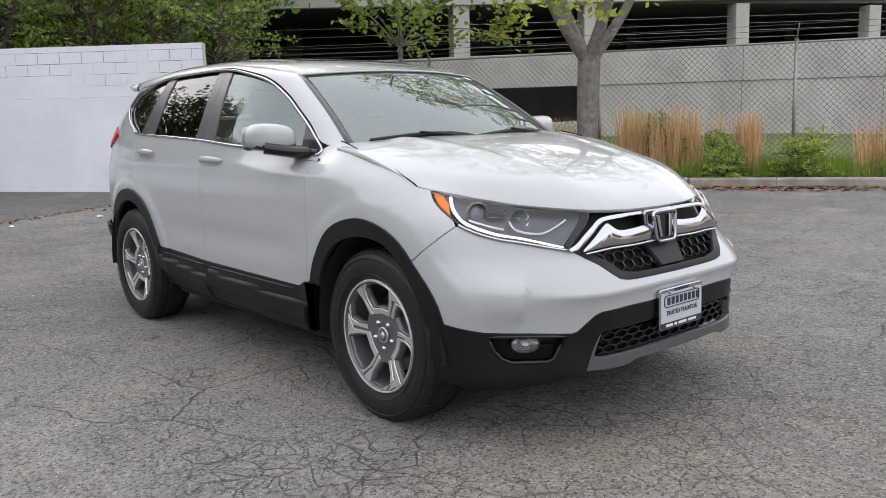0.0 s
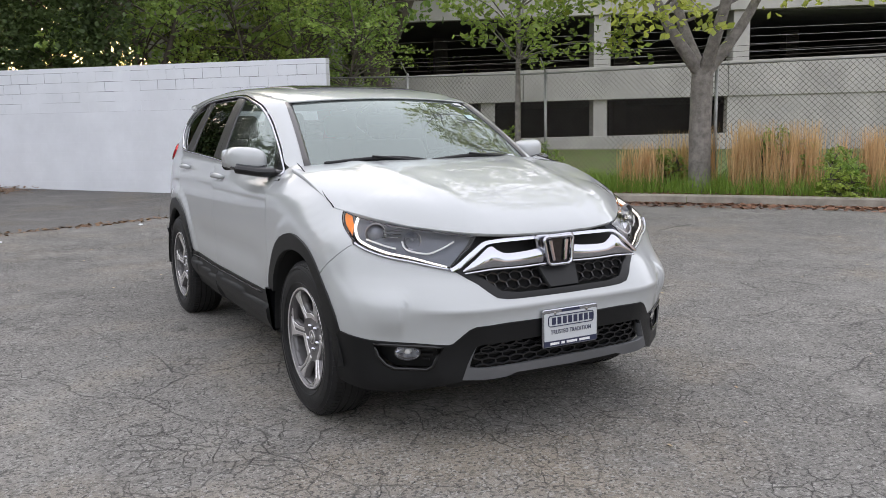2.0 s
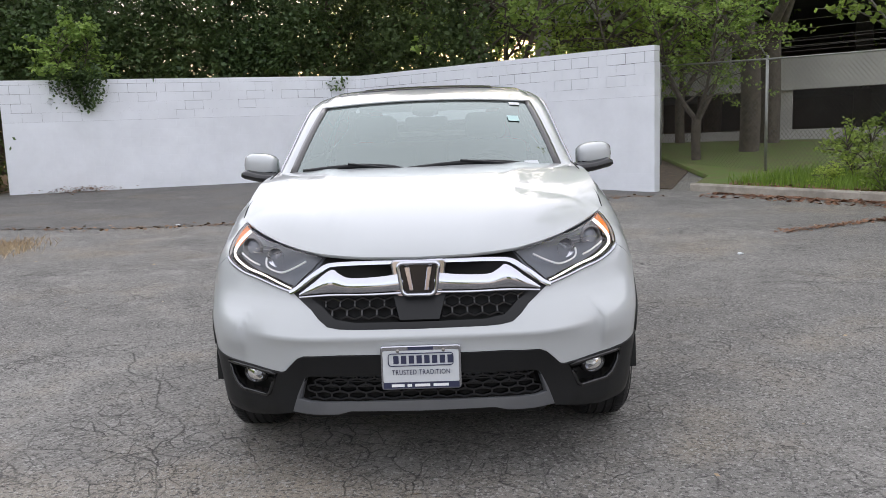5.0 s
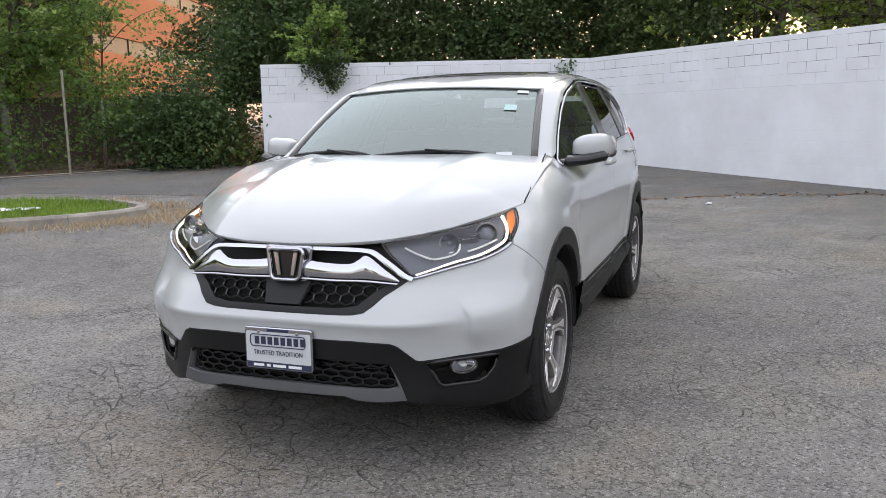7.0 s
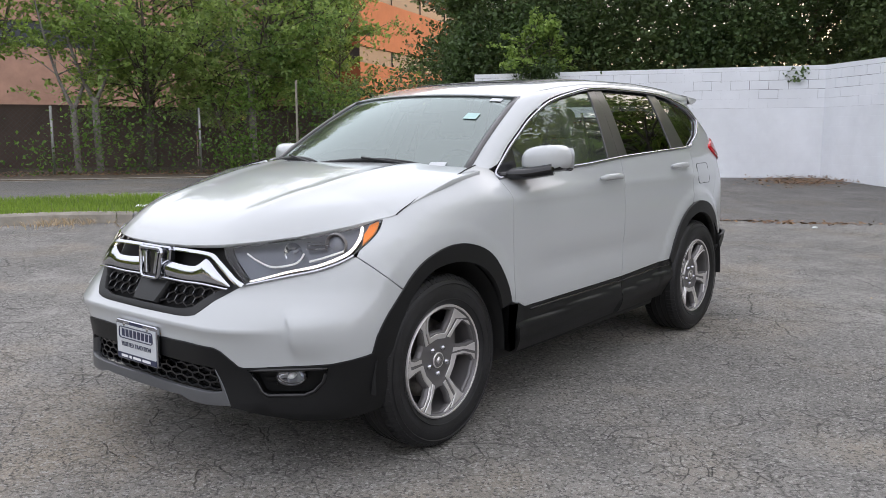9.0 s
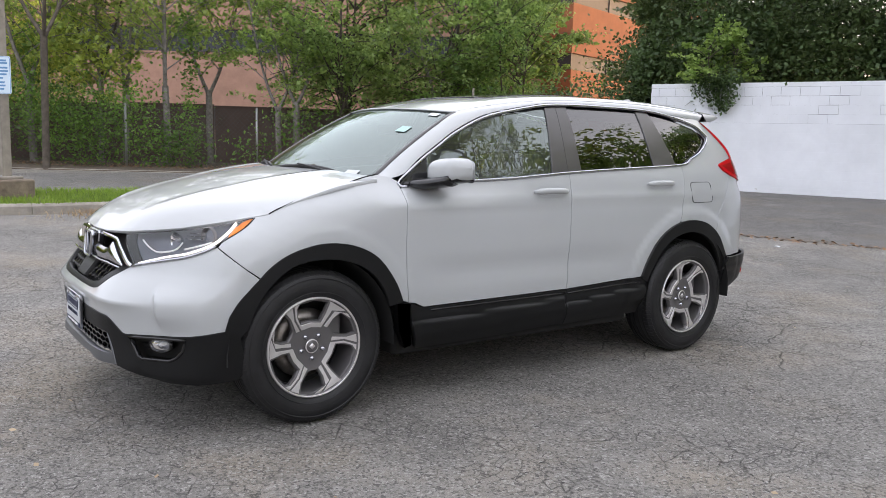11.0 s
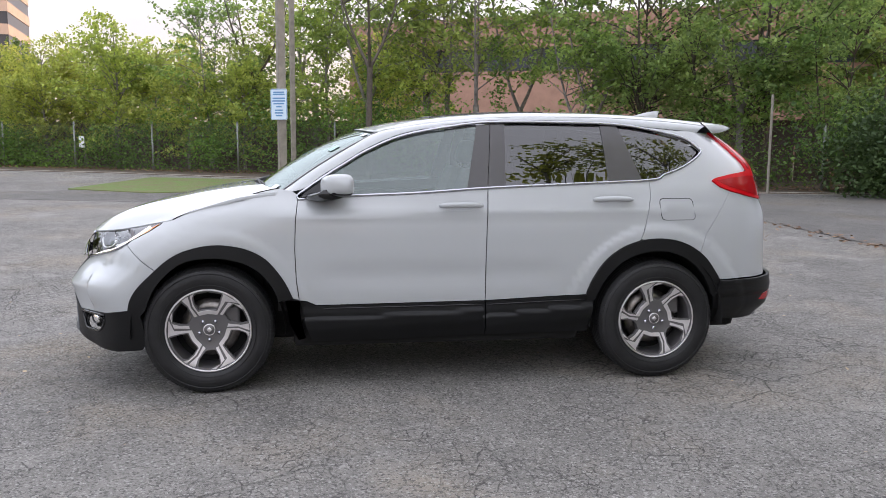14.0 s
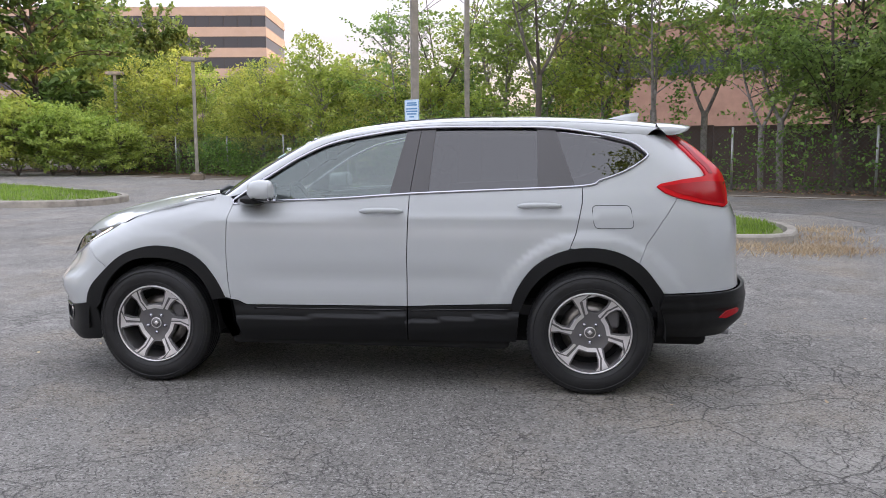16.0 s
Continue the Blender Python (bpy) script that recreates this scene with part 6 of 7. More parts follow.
# number plate holder with its dealer plate
plate = holder("number_plate", "", "")
plate.parent = car
plate.scale = (1, .93, 1)
front_plate("plate_frame", rounded([(-.158, .402), (.158, .402), (.158, .565), (-.158, .565)], .012), 2.188, .016, M_CHROME, plate, .003, -.01, .48)
front_plate("plate_face", rounded([(-.150, .430), (.150, .430), (.150, .548), (-.150, .548)], .006), 2.201, .005, M_PLATE, plate, 0, -.01, .48)
front_plate("plate_band", [(-.150, .407), (.150, .407), (.150, .429), (-.150, .429)], 2.201, .005, M_NAVY, plate, 0, -.01, .48)
front_plate("plate_band", [(-.05, .550), (.05, .550), (.05, .562), (-.05, .562)], 2.201, .005, M_NAVY, plate, 0, -.01, .48)
part("name_outline", tube("name_outline", [(2.2075 - .01 * (z - .48), y, z) for y, z in rounded([(-.128, .492), (.128, .492), (.128, .538), (-.128, .538)], .014)], .0022, 4, closed=True), M_NAVY, plate)
for k in range(8):
    y = -.108 + k * .0305
    front_plate("name_bar", [(y, .500), (y + .021, .500), (y + .021, .530), (y, .530)], 2.2062, .0015, M_NAVY, plate, 0, -.01, .48)
for k, w in enumerate((.05, .018, .06, .06)):
    y = -.118 + (0, .062, .092, .165)[k]
    front_plate("band_bar", [(y, .413), (y + w, .413), (y + w, .423), (y, .423)], 2.2062, .0015, M_WHITE, plate, 0, -.01, .48)
for y in (-.09, .09):
    b = lathe("plate_screw", [(.0, .007), (.004, .006), (.006, .0005)], 10, "x")
    part("plate_screw", b, M_STEEL, plate, at=pose(2.204, y, .548))
cu = bpy.data.curves.new("slogan", 'FONT')
cu.body, cu.size, cu.align_x, cu.extrude = "TRUSTED TRADITION", .026, 'CENTER', .0008
cu.space_character = 1.12
tmp = new("slogan", cu)
dg = bpy.context.evaluated_depsgraph_get()
me = bpy.data.meshes.new_from_object(tmp.evaluated_get(dg))
bpy.data.objects.remove(tmp)
bpy.data.curves.remove(cu)
part("slogan", me, M_NAVY, plate, at=Matrix.Translation((2.2075, 0, .459)) @ pose(0, 0, 0, 90, 0, 90) @ Matrix.Diagonal((.82, 1, 1, 1)))
# headlamps
lamp_poly = [(.528, .754), (.60, .768), (.69, .786), (.783, .803), (.875, .828), (.95, .851), (.996, .875), (1.09, .925), (1.178, .972), (1.12, .968), (.95, .941), (.80, .917), (.70, .904), (.60, .893), (.50, .884), (.427, .877), (.45, .835)]
amber = [(1.02, .893), (1.09, .928), (1.165, .967), (1.12, .965), (1.07, .953), (1.03, .925)]
for mir in (False, True):
    lamp = part("headlamp", sheet("headlamp", lamp_poly, sunk(.055), step=.05, rim=0, mirror=mir, **FRONT), M_LAMPIN, car, "clear headlamp with chrome reflectors")
    lens = part("lens", sheet("lens", lamp_poly, body, step=.05, rim=.0, lift=.003, mirror=mir, **FRONT), M_LENS, lamp)
    lens.visible_shadow = False
    part("lamp_edge", tube("lamp_edge", [body(s, z) for s, z in fine(lamp_poly, .04)], .003, 6, closed=True, mirror=mir), M_GLOSSBLACK, lamp)
    part("turn_signal", sheet("turn_signal", amber, sunk(.012), step=.03, rim=.02, mirror=mir, out=(1, 1, 0)), M_AMBER, lamp, "amber reflector")
    drl = crom([(.54, .760), (.69, .795), (.80, .816), (.90, .845), (.965, .872), (1.005, .91), (1.02, .945)], 5)
    part("daytime_light", tube("daytime_light", [sunk(.012)(s, z) for s, z in drl], .005, 6, flat=(.005, .006), taper=[.6 + .8 * k / len(drl) for k in range(len(drl))], mirror=mir), M_DRL, lamp, "lit white light strip")
    part("lamp_sill", tube("lamp_sill", [body(s, z) + Vector((.004, .002, 0)) for s, z in crom([(.525, .750), (.69, .782), (.80, .802), (.90, .830), (.97, .857)], 5)], .006, 6, mirror=mir), M_CHROME, lamp)
    for (s, z), nm, pieces in (((.90, .888), "projector", (("projector", [(-.01, .020), (0, .038), (.018, .039), (.020, .043), (.004, .046)], M_GREYALLOY), ("projector_lens", [(.016, .0005), (.013, .020), (.006, .030), (-.004, .037)], M_LENSBALL))),
                               ((.725, .862), "reflector", (("reflector", [(-.022, .004), (-.018, .016), (-.006, .028), (.012, .036), (.014, .039)], M_CHROME), ("bulb_cap", [(.010, .0005), (.008, .007), (-.02, .008)], M_LENSBALL)))):
        c = sunk(.045)(s, z)
        nrm = Vector((.93, .36, 0)).normalized()
        mm = Matrix.Translation(c) @ nrm.to_track_quat("Y", "Z").to_matrix().to_4x4()
        for n2, pr, m2 in pieces:
            me = lathe(n2, pr, 24 if nm == "projector" else 14)
            for v in me.vertices:
                v.co = mm @ v.co
                if mir:
                    v.co.y = -v.co.y
            if mir:
                me.flip_normals()
            part(n2, me, m2, lamp)
    for guide in ([(.93, .868), (.88, .855), (.83, .843), (.775, .831)], [(.76, .858), (.745, .838), (.72, .823), (.67, .813), (.62, .812), (.57, .832), (.53, .856)]):
        part("light_guide", tube("light_guide", [sunk(.03)(s, z) for s, z in crom(guide, 4)], .004, 6, mirror=mir), M_WHITE, lamp)
    for zz in (.893, .882, .871):
        part("lamp_louvre", tube("lamp_louvre", [sunk(.036)(s, zz + .02 * (s - .6)) for s in np.linspace(.77, .86, 6)], .004, 4, flat=(.012, .0022), mirror=mir), M_CHROME, lamp)
# cladding: arches, sills, rear bumper
inF = crom([(.925, .40), (.93, .50), (.975, .62), (1.06, .715), (1.18, .768), (1.321, .783), (1.46, .757), (1.58, .665), (1.655, .53), (1.685, .40), (1.68, .30)], 4)
inR = crom([(-.905, .33), (-.925, .49), (-1.0, .64), (-1.13, .752), (-1.312, .792), (-1.487, .750), (-1.62, .64), (-1.70, .47), (-1.715, .35)], 4)
archF_poly = sz([(.858, .544)] + [tuple(p) for p in aF[1:-1]] + [(1.765, .488), (1.70, .46)] + [tuple(p) for p in inF if p[1] > .47 and p[0] > 1.2][::-1] + [tuple(p) for p in inF if p[1] > .5 and p[0] <= 1.2][::-1] + [(.90, .535)])
both("wheel_arch_trim", archF_poly, body, M_CLAD, step=.05, lift=.008, rim=.03, **SIDE)
archR_poly = sz([tuple(p) for p in aR] + [(-.885, .52), (-.93, .50)] + [tuple(p) for p in inR if p[1] > .5] + [(-1.70, .50), (-1.735, .575)])
both("wheel_arch_trim", archR_poly, body, M_CLAD, step=.05, lift=.012, rim=.03, **SIDE)
both("mudguard", sz([(.90, .538), (.82, .533), (.815, .42), (.79, .31), (.83, .30), (.878, .40)]), body, M_CLAD, step=.05, lift=.016, rim=.04, **SIDE)
sillF = [(.815, .528), (.784, .522), (.725, .497), (-.260, .505), (-.260, .30), (.30, .285), (.75, .285), (.79, .39)]
sillR = [(-.265, .505), (-.90, .530), (-.925, .50), (-.905, .34), (-.90, .30), (-.265, .30)]


def ledge(x):
    """Height of the bright step that runs along the sill."""
    return float(np.interp(-x, (-.75, .25, .255, .9), (.411, .449, .408, .462)))


def sill_at(s, z):
    p = body(s, z)
    d = ledge(p.x) - z
    p.y += .020 * float(smooth(d, -.014, .006)) - .035 * float(smooth(d, .04, .16)) - .010 * float(smooth(z, .44, .50))
    return p


for pol, par in ((sillF, front_doors), (sillR, rear_doors)):
    obs = both("sill_trim", sz(pol), sill_at, M_CLAD, parent=par, step=.017, lift=.010, rim=.03, gap=.0015, **SIDE)
    for mir, ob in zip((False, True), obs):
        xs = np.linspace(.68, -.255, 12) if pol is sillF else np.linspace(-.275, -.88, 9)
        top_z = (lambda x: .492 + .004 * (.7 - x)) if pol is sillF else (lambda x: .494 + .030 * (-x - .26))
        part("sill_strip", tube("sill_strip", [sill_at(s_x(x), top_z(x) - .012) + Vector((0, .012, 0)) for x in xs], .004, 6, flat=(.004, .005), mirror=mir), M_GLOSSBLACK, ob)
rb = sz([(-1.735, .60), (-1.9, .600)]) + [(S_END - .55, .606), (S_END, .606), (S_END, .33), (S_END - .5, .33)] + sz([(-1.95, .335), (-1.715, .345), (-1.70, .50)])


def bumper_rear(s, z):
    """The black rear bumper: a ledge under the paint, a flat band, a tucked-in foot."""
    p = body(s, z)
    d = .012 * float(smooth(z, .555, .585)) + .012 * float(smooth(z, .50, .515)) - .045 * float(1 - smooth(z, .33, .44))
    a = abs(s)
    tx, ty = np.interp(a, _ps, _tn[:, 0]), np.interp(a, _ps, _tn[:, 1])
    return Vector((p.x + d * ty, p.y - d * tx * (1 if s >= 0 else -1), p.z))


both("rear_bumper", rb, bumper_rear, M_CLAD, step=.03, lift=.012, rim=.02, out=(-1, 1, 0))
both("bumper_reflector", tz([(-2.06, .455), (-2.10, .49), (-2.19, .505), (-2.18, .47), (-2.10, .447)]), bumper_rear, M_DARKRED, step=.03, lift=.018, out=(-1, 1, 0))
for sg in (1, -1):
    part("exhaust_tip", lathe("exhaust_tip", [(0, .034), (.10, .034), (.10, .029), (.02, .029)], 20, "x"), M_CHROME, car, at=pose(-2.17, sg * .50, .335))
# tail lamps
arm_out = [(-2.118, 1.10), (-2.122, 1.20), (-2.098, 1.262), (-2.03, 1.332), (-1.958, 1.402), (-1.833, 1.499)]
for mir in (False, True):
    kw = dict(out=(-1, 1, 0), mirror=mir)
    tl = part("tail_lamp", sheet("tail_lamp", tz(LAMP_T + LAMP_U[1:] + arm_out), body, step=.03, lift=.012, rim=.03, **kw), M_RED, car, "red tail lamp with an upright arm")
    part("lamp_inner", sheet("lamp_inner", tz([(-1.72, 1.206), (-1.80, 1.172), (-1.96, 1.128), (-2.09, 1.10), (-2.10, 1.225), (-1.97, 1.232), (-1.83, 1.222)]), body, step=.03, lift=.0145, rim=.002, **kw), M_DARKRED, tl)
    part("light_bar", sheet("light_bar", tz([(-1.79, 1.487), (-1.92, 1.358), (-1.995, 1.275), (-2.02, 1.275), (-1.94, 1.372), (-1.815, 1.49)]), body, step=.03, lift=.0145, rim=.002, **kw), M_DARKRED, tl)
    part("lamp_gap", tube("lamp_gap", [body(q, z) + Vector((0, .004, 0)) for q, z in tz([(-1.97, 1.268), (-2.03, 1.266), (-2.09, 1.262)])], .004, 6, mirror=mir), M_GLOSSBLACK, tl)
# fuel flap: a flush lid, its gap's shade drawn as a thin black line
flap = rounded([(-1.328, 1.105), (-1.545, 1.105), (-1.568, .975), (-1.345, .975)], .03)
part("fuel_flap", sheet("fuel_flap", sz(flap), body, step=.05, lift=.0015, rim=.001, **SIDE), M_PAINT, car)
part("flap_gap", tube("flap_gap", [body(s_x(x), z) + Vector((0, .0012, 0)) for x, z in flap], .0022, 4, closed=True), M_SHADOW, car)
# door handles
for x0, x1, zz, doors in ((.017, -.242, 1.069, front_doors), (-.909, -1.157, 1.101, rear_doors)):
    for mir in (False, True):
        par = doors[1 if mir else 0]
        xm = .5 * (x0 + x1)
        cup = rounded([(x0 - .04, zz - .03), (x1 + .05, zz - .03), (x1 + .05, zz + .03), (x0 - .04, zz + .03)], .03)
        part("handle_cup", sheet("handle_cup", sz(cup), lambda s, z: body(s, z) + Vector((0, .001 - .02 * math.exp(-((z - zz) / .02) ** 2 - ((s - s_x(xm)) / .06) ** 2), 0)), step=.02, rim=0, lift=.001, mirror=mir, **SIDE), M_PAINT, par)
        pts = [body(s_x(x), zz + .006 * math.sin(math.pi * (x0 - x) / (x0 - x1))) + Vector((0, .010 + .026 * math.sin(math.pi * (x0 - x) / (x0 - x1)) ** .5, 0)) for x in np.linspace(x0, x1, 14)]
        part("door_handle", tube("door_handle", pts, .014, 10, flat=(.011, .016), taper=[.45, .8] + [1] * 10 + [.8, .45], mirror=mir), M_PAINT, par)
# side mirrors
for mir in (1, -1):
    par = front_doors[0 if mir == 1 else 1]
    V, F = [], []
    n, seg = 13, 44
    for i in range(n):
        t = i / (n - 1)
        y = .815 + .192 * t
        w = [.62, .80, .90, .95, .98, 1, 1, 1, .99, .96, .88, .70, .25][i]
        for j in range(seg):
            q = 2 * math.pi * j / seg
            cx, cz = math.cos(q), math.sin(q)
            fx = .108 if cx > 0 else .058
            sx = math.copysign(abs(cx) ** .6, cx)
            szz = math.copysign(abs(cz) ** .62, cz)
            V.append((.607 - .055 * t + sx * fx * w, y * mir, 1.174 + .012 * t + szz * (.072 if cz > 0 else .058) * w))
    for i in range(n - 1):
        for j in range(seg):
            a, b = i * seg + j, i * seg + (j + 1) % seg
            f = (a, b, b + seg, a + seg)
            F.append(f if mir == 1 else f[::-1])
    F.append(tuple(range(seg))[::-1] if mir == 1 else tuple(range(seg)))
    F.append(tuple(range((n - 1) * seg, n * seg)) if mir == 1 else tuple(range((n - 1) * seg, n * seg))[::-1])
    me = mesh_of("side_mirror", V, F)
    me.materials.append(M_PAINT)
    me.materials.append(M_GLOSSBLACK)
    me.polygons.foreach_set("material_index", [1 if p.center.z < 1.150 else 0 for p in me.polygons])
    mi = part("side_mirror", me, None, par, "white shell on a black base")
    arm = [(.70, .79 * mir, 1.118), (.69, .84 * mir, 1.12), (.66, .90 * mir, 1.13), (.63, .96 * mir, 1.142)]
    part("mirror_arm", tube("mirror_arm", crom(arm, 4), .03, 10, flat=(.085, .030)), M_GLOSSBLACK, mi)
    part("mirror_foot", tube("mirror_foot", crom([(.80, .775 * mir, 1.115), (.72, .80 * mir, 1.116), (.62, .83 * mir, 1.118)], 4), .02, 8, flat=(.026, .018), taper=[.6, .8, .9, 1, 1, 1, .9, .8, .7]), M_GLOSSBLACK, mi)
    part("repeater", tube("repeater", [(.607 - .055 * t + .083 * math.cos(a2), (.88 + .115 * t) * mir, 1.167 + .01 * t) for t, a2 in ((.2, .1), (.5, .15), (.75, .3), (.95, .9), (1.05, 1.4))], .007, 6, flat=(.006, .006)), M_GLOSSBLACK, mi)
    gm = rounded([(-.085, -.05), (.085, -.05), (.085, .06), (-.085, .06)], .03)
    bm = bmesh.new()
    bm.faces.new([bm.verts.new((.530, (.93 + a2) * mir, 1.179 + b2)) for a2, b2 in gm])
    part("mirror_glass", bm, M_MIRRORGLASS, mi)
# wheels
def wheel(x, sg, rear):
    w = holder("wheel", "", "")
    w.parent = car
    base = Matrix.Translation((x, sg * .768, .366)) @ (pose(0, 0, 0) if sg == 1 else pose(0, 0, 0, 0, 0, 180))
    w.matrix_basis = base
    ro = .366
    tp = [(-.105, .245), (-.118, .27), (-.121, .30), (-.114, .335), (-.100, .354), (-.085, ro - .004), (.0, ro), (.085, ro - .004), (.100, .354), (.114, .335), (.121, .30), (.119, .27), (.108, .248), (.10, .236)]
    tyre = part("tyre", lathe("tyre", tp, 72), M_RUBBER, w, "black tyre with a blocked tread")
    # tread blocks, and raised black rings that paint the grooves' shade
    for a in (-.052, -.018, .018, .052):
        part("tread_groove", lathe("tread_groove", [(a - .005, ro - .001), (a - .003, ro + .0012), (a + .003, ro + .0012), (a + .005, ro - .001)], 64), M_SHADOW, tyre)
    V, F = [], []
    for k in range(84):
        q = 2 * math.pi * k / 84
        for s2 in (1, -1):
            i0 = len(V)
            for h in (-.003, .0028):
                for a0, r0, dq in ((s2 * .062, ro + h * .5, .010), (s2 * .090, ro - .006 + h, .004), (s2 * .109, .3435 + h, .0)):
                    for wd in (0, .050):
                        V.append((r0 * math.cos(q + dq + wd), a0, r0 * math.sin(q + dq + wd)))
            F += [(i0 + 6, i0 + 7, i0 + 9, i0 + 8), (i0 + 8, i0 + 9, i0 + 11, i0 + 10), (i0, i0 + 2, i0 + 8, i0 + 6), (i0 + 2, i0 + 4, i0 + 10, i0 + 8), (i0 + 1, i0 + 3, i0 + 9, i0 + 7), (i0 + 3, i0 + 5, i0 + 11, i0 + 9), (i0 + 4, i0 + 5, i0 + 11, i0 + 10)]
    part("tread_block", mesh_of("tread_block", V, F, flat=True), M_RUBBER, tyre, "shoulder blocks", kind="stuff")
    for r0, r1 in ((.262, .266), (.296, .299), (.326, .332)):
        part("sidewall_rib", lathe("sidewall_rib", [(.1185, r0), (.1225, .5 * (r0 + r1)), (.1195, r1)], 64), M_RUBBER, tyre)
    rim = part("rim", lathe("rim", [(.104, .238), (.110, .234), (.108, .228), (.092, .224), (.060, .219), (-.09, .212)], 64), M_GREYALLOY, w, "dark grey and machined five-spoke alloy")
    part("rim_edge", lathe("rim_edge", [(.100, .241), (.110, .2385), (.1125, .2345), (.108, .229)], 64), M_ALLOY, rim)
    part("brake_disc", lathe("brake_disc", [(-.03, .06), (.0, .062), (.0, .165), (-.02, .168)], 48), M_STEEL, w)
    # black disc paints the shade behind the spokes
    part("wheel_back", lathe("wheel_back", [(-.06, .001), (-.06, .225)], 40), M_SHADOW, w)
    cal = box_bm(-.17, -.07, -.03, .04, .02, .13, .015)
    part("brake_caliper", cal, M_GREYALLOY, w)
    # cast face with six openings: three framed by a machined band, three plain
    R = .229
    turn = 41 if rear else 90
    pol = lambda pts, k: [(r * math.cos(radians(d + turn + 120 * k)), r * math.sin(radians(d + turn + 120 * k))) for r, d in pts]

    def face_at(x, z):
        r = math.hypot(x, z)
        return Vector((x, .066 + .020 * float(smooth(r, .06, .2)) + .008 * float(smooth(r, .17, .23)), z))

    cut = dict(step=.03, out=(0, 1, 0))
    open_a = [(.219, 20), (.165, 21), (.122, 20), (.118, -4), (.126, -27), (.165, -27), (.205, -24), (.219, -18), (.221, 0)]
    open_b = [(.221, -42), (.220, -60), (.205, -76), (.16, -78), (.121, -75), (.116, -62), (.123, -50), (.18, -41)]
    holes = [pol(o, k) for k in range(3) for o in (open_a, open_b)]
    circle = [(R * math.cos(q), R * math.sin(q)) for q in np.linspace(0, 2 * math.pi, 49)[:-1]]
    part("wheel_face", sheet("wheel_face", circle, face_at, holes=holes, rim=.03, **cut), M_GREYALLOY, rim)
    band = [(.231, 48), (.190, 30), (.097, 29), (.091, -4), (.097, -34), (.163, -33), (.231, -26), (.231, -18), (.205, -25.5), (.165, -29), (.121, -29), (.115, -4), (.118, 22.5), (.165, 23.5), (.219, 22), (.231, 19)]
    arm_l = [(.231, 52), (.193, 34.5), (.108, 34), (.113, 43.5), (.16, 40), (.206, 42), (.231, 62)]
    arm_r = [(.231, -28.5), (.163, -36), (.101, -38), (.110, -48), (.18, -38.8), (.226, -39.5), (.231, -36)]
    for k in range(3):
        for nm, shape in (("spoke_band", band), ("spoke_arm", arm_l), ("spoke_arm", arm_r)):
            part(nm, sheet(nm, pol(shape, k), face_at, lift=.005, rim=.009, gap=.0012, **cut), M_ALLOY, rim, "machined bright face")
    for k in range(5):
        q2 = math.radians(90 + 36 + 72 * k)
        nut = lathe("wheel_nut", [(.060, .012), (.078, .011), (.082, .0005)], 8)
        part("wheel_nut", nut, M_CHROME, rim, at=pose(.058 * math.cos(q2), 0, .058 * math.sin(q2)))
    part("centre_cap", lathe("centre_cap", [(.050, .036), (.072, .034), (.077, .030), (.076, .0005)], 28), M_GREYALLOY, rim)
    part("cap_ring", lathe("cap_ring", [(.074, .034), (.0785, .031), (.0765, .028)], 28), M_ALLOY, rim)
    part("cap_badge", lathe("cap_badge", [(.076, .016), (.0795, .015), (.0795, .0005)], 4), M_ALLOY, rim)
    return w


for x, sg in ((1.33, 1), (1.33, -1), (-1.33, 1), (-1.33, -1)):
    wheel(x, sg, x < 0)
# wheel wells, underbody and a bay filler, black so that gaps read as shade
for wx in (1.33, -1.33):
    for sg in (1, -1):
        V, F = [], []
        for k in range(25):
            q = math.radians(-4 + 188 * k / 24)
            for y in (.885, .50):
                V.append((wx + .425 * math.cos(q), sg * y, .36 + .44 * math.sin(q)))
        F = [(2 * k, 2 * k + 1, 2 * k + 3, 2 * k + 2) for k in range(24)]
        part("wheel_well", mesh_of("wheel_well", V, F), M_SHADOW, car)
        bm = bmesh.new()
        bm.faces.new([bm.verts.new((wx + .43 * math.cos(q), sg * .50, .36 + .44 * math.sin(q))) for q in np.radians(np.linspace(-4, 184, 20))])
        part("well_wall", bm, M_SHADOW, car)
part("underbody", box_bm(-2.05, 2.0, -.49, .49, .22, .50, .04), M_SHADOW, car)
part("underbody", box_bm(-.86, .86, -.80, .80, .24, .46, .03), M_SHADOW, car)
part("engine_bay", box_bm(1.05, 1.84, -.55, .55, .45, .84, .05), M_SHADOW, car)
for sg in (1, -1):
    part("inner_panel", box_bm(-.90, .86, sg * .72, sg * .81, .40, 1.08, .01), M_CABINDARK, car)
    part("inner_panel", box_bm(-1.9, -.84, sg * .60, sg * .76, .82, 1.15, .01), M_CABINDARK, car)
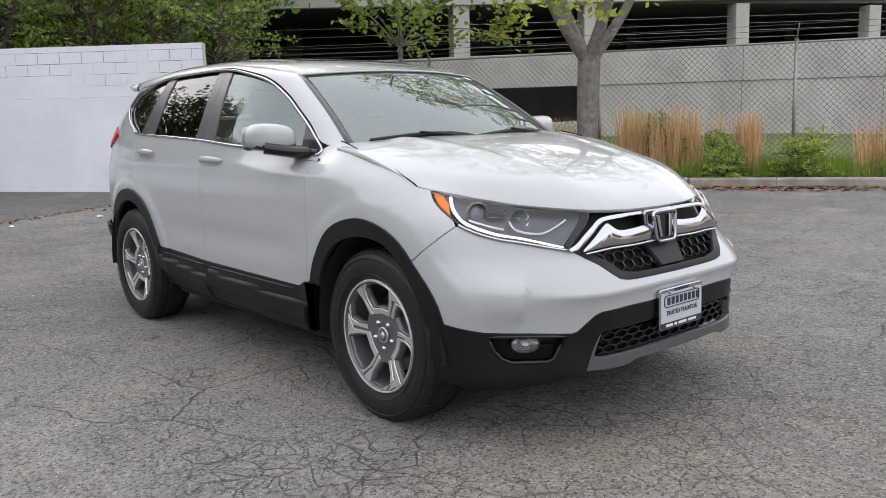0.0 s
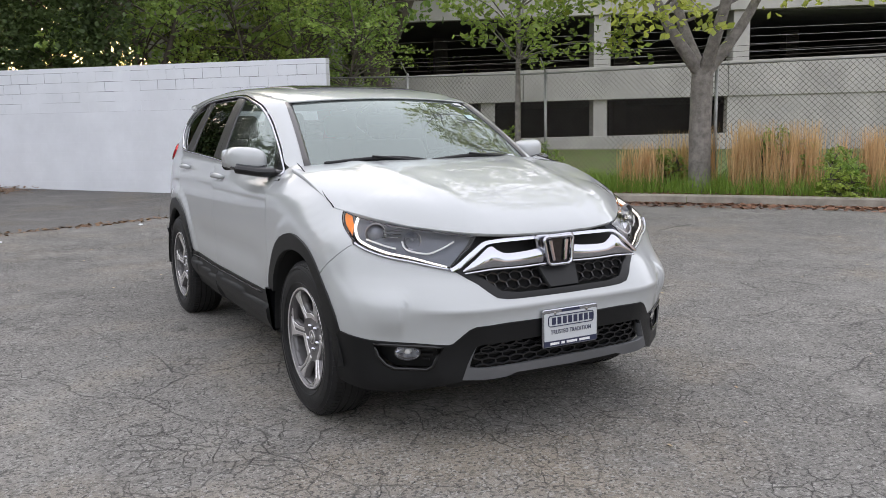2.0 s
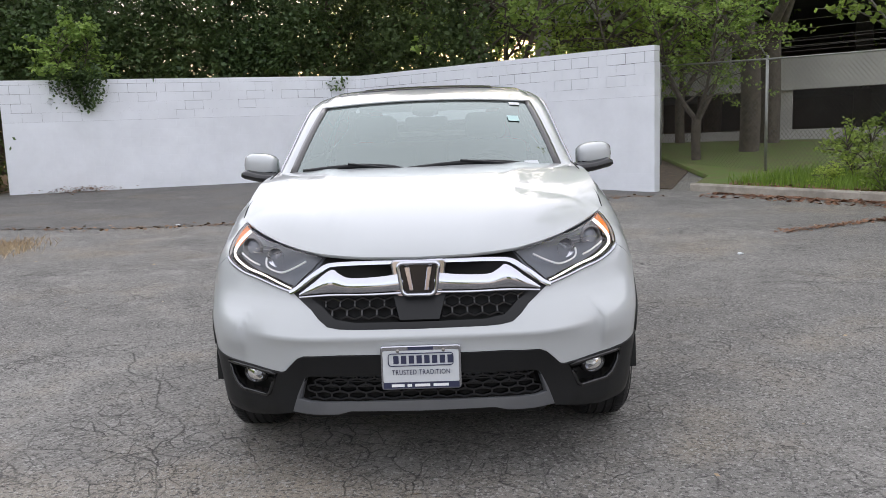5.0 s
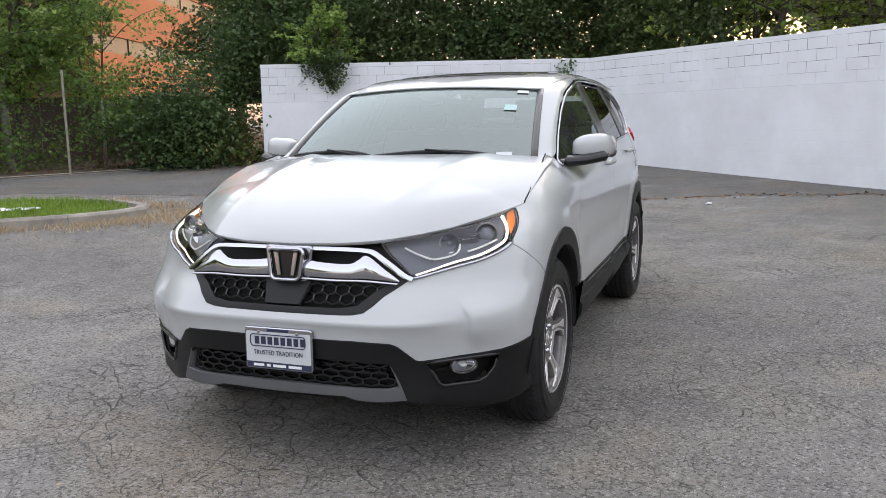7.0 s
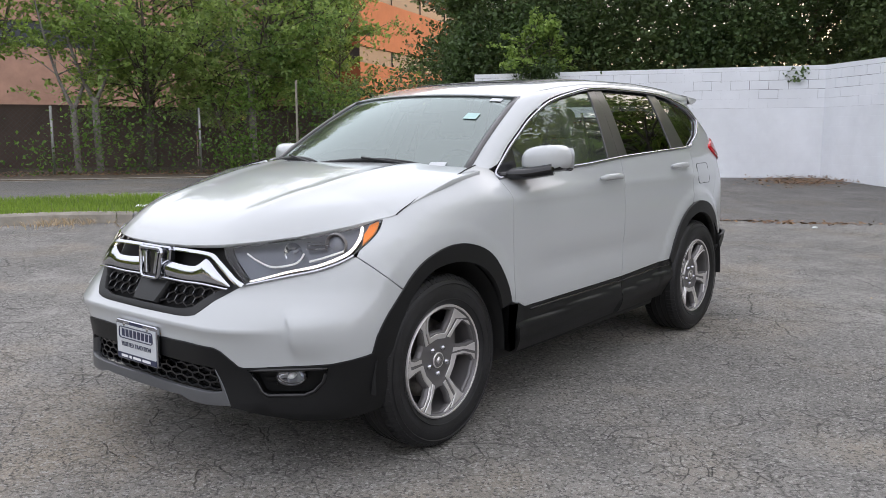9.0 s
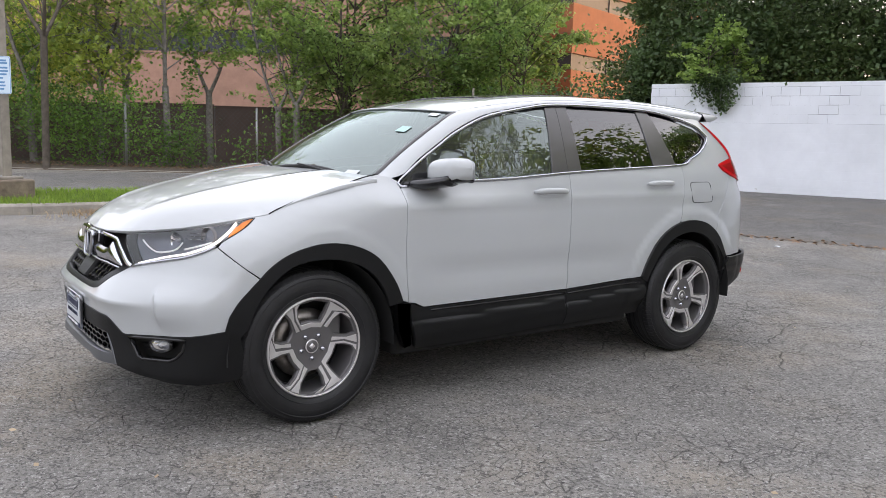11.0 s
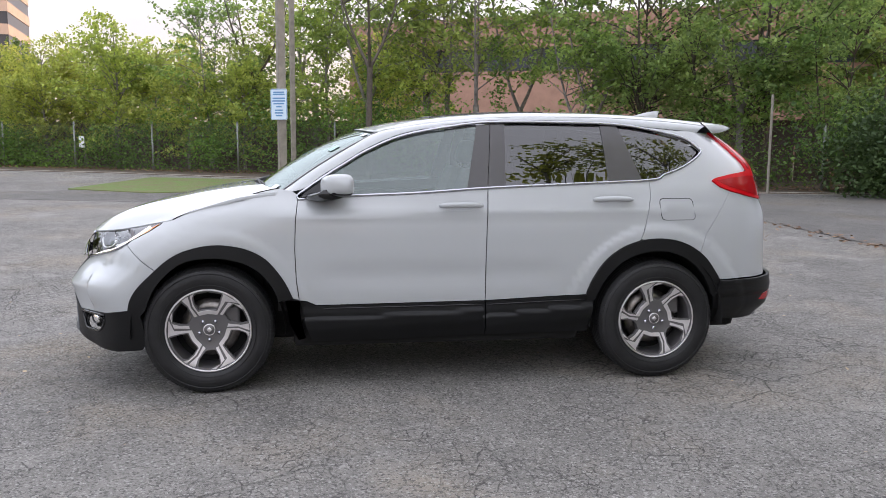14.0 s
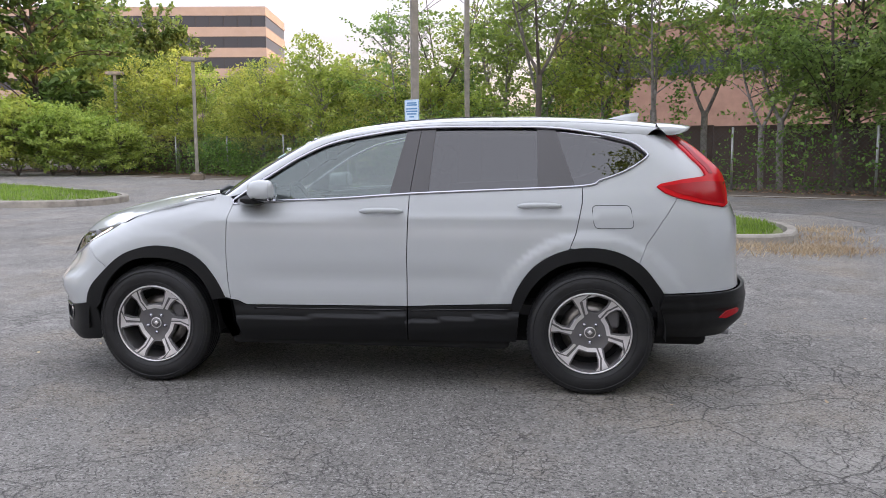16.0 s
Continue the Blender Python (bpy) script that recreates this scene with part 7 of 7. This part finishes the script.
# cabin
part("cabin_floor", box_bm(-2.0, .95, -.72, .72, .44, .50), M_CABINDARK, car)
V, F = [], []
prof = [(1.06, 1.12), (.95, 1.13), (.80, 1.115), (.68, 1.09), (.62, 1.04), (.62, .90), (.70, .75), (.8, .5)]
for y in np.linspace(-.70, .70, 15):
    for x, z in prof:
        V.append((x + .05 * (1 - (y / .7) ** 2), y, z - .02 * (y / .7) ** 4 + (.03 * math.exp(-((y - .36) / .16) ** 2) if .6 < x < .85 and z > 1 else 0)))
for i in range(14):
    for k in range(7):
        a = i * 8 + k
        F.append((a, a + 1, a + 9, a + 8))
part("dashboard", mesh_of("dashboard", V, F), M_CABINDARK, car)
st = part("steering_wheel", tube("steering_wheel", [Vector((.50 + .07 * math.sin(q), .36 + .185 * math.cos(q), 1.04 + .172 * math.sin(q))) for q in np.linspace(0, 2 * math.pi, 29)[:-1]], .015, 8, closed=True), M_CABINDARK, car)
part("wheel_hub", box_bm(.50, .56, .27, .45, .98, 1.08, .025), M_CABINDARK, st)


def seat(x, y, w, rear=False):
    s = holder("seat", "", "")
    s.parent = car
    part("cushion", box_bm(x - .05, x + .46, y - w, y + w, .62, .78, .05, 3), M_CABIN, s)
    bm = box_bm(-.07, .07, -w, w, 0, .60, .05, 3)
    bmesh.ops.rotate(bm, verts=bm.verts, matrix=Matrix.Rotation(radians(-22), 3, 'Y'))
    bmesh.ops.translate(bm, verts=bm.verts, vec=(x - .03, y, .70))
    part("backrest", bm, M_CABIN, s)
    for yy in ((y,) if not rear else (y - .4, y + .4)):
        bm = box_bm(-.05, .05, -.13, .13, 0, .17, .04, 3)
        bmesh.ops.rotate(bm, verts=bm.verts, matrix=Matrix.Rotation(radians(-18), 3, 'Y'))
        bmesh.ops.translate(bm, verts=bm.verts, vec=(x - .27, yy, 1.285))
        part("headrest", bm, M_CABIN, s)
        for d in (-.06, .06):
            part("headrest_post", tube("headrest_post", [(x - .245, yy + d, 1.22), (x - .27, yy + d, 1.32)], .006, 6), M_STEEL, s)


seat(-.05, .36, .26)
seat(-.05, -.36, .26)
seat(-.95, 0, .62, True)
headl = [(.36, -.54), (.36, .54), (-1.8, .56), (-1.8, -.56)]
part("headlining", sheet("headlining", headl, lambda x, y: roof_at(x, y) - Vector((0, 0, .03)), step=.15, rim=0, out=(0, 0, -1)), M_CABIN, car)
im = part("rear_view_mirror", box_bm(.40, .43, -.12, .12, 1.36, 1.42, .015), M_CABINDARK, car)
for sg in (1, -1):
    part("seat_belt", tube("seat_belt", [(-.26, sg * .60, 1.42), (-.27, sg * .66, 1.15), (-.25, sg * .68, .8)], .02, 4, flat=(.022, .003)), M_CABIN, car)
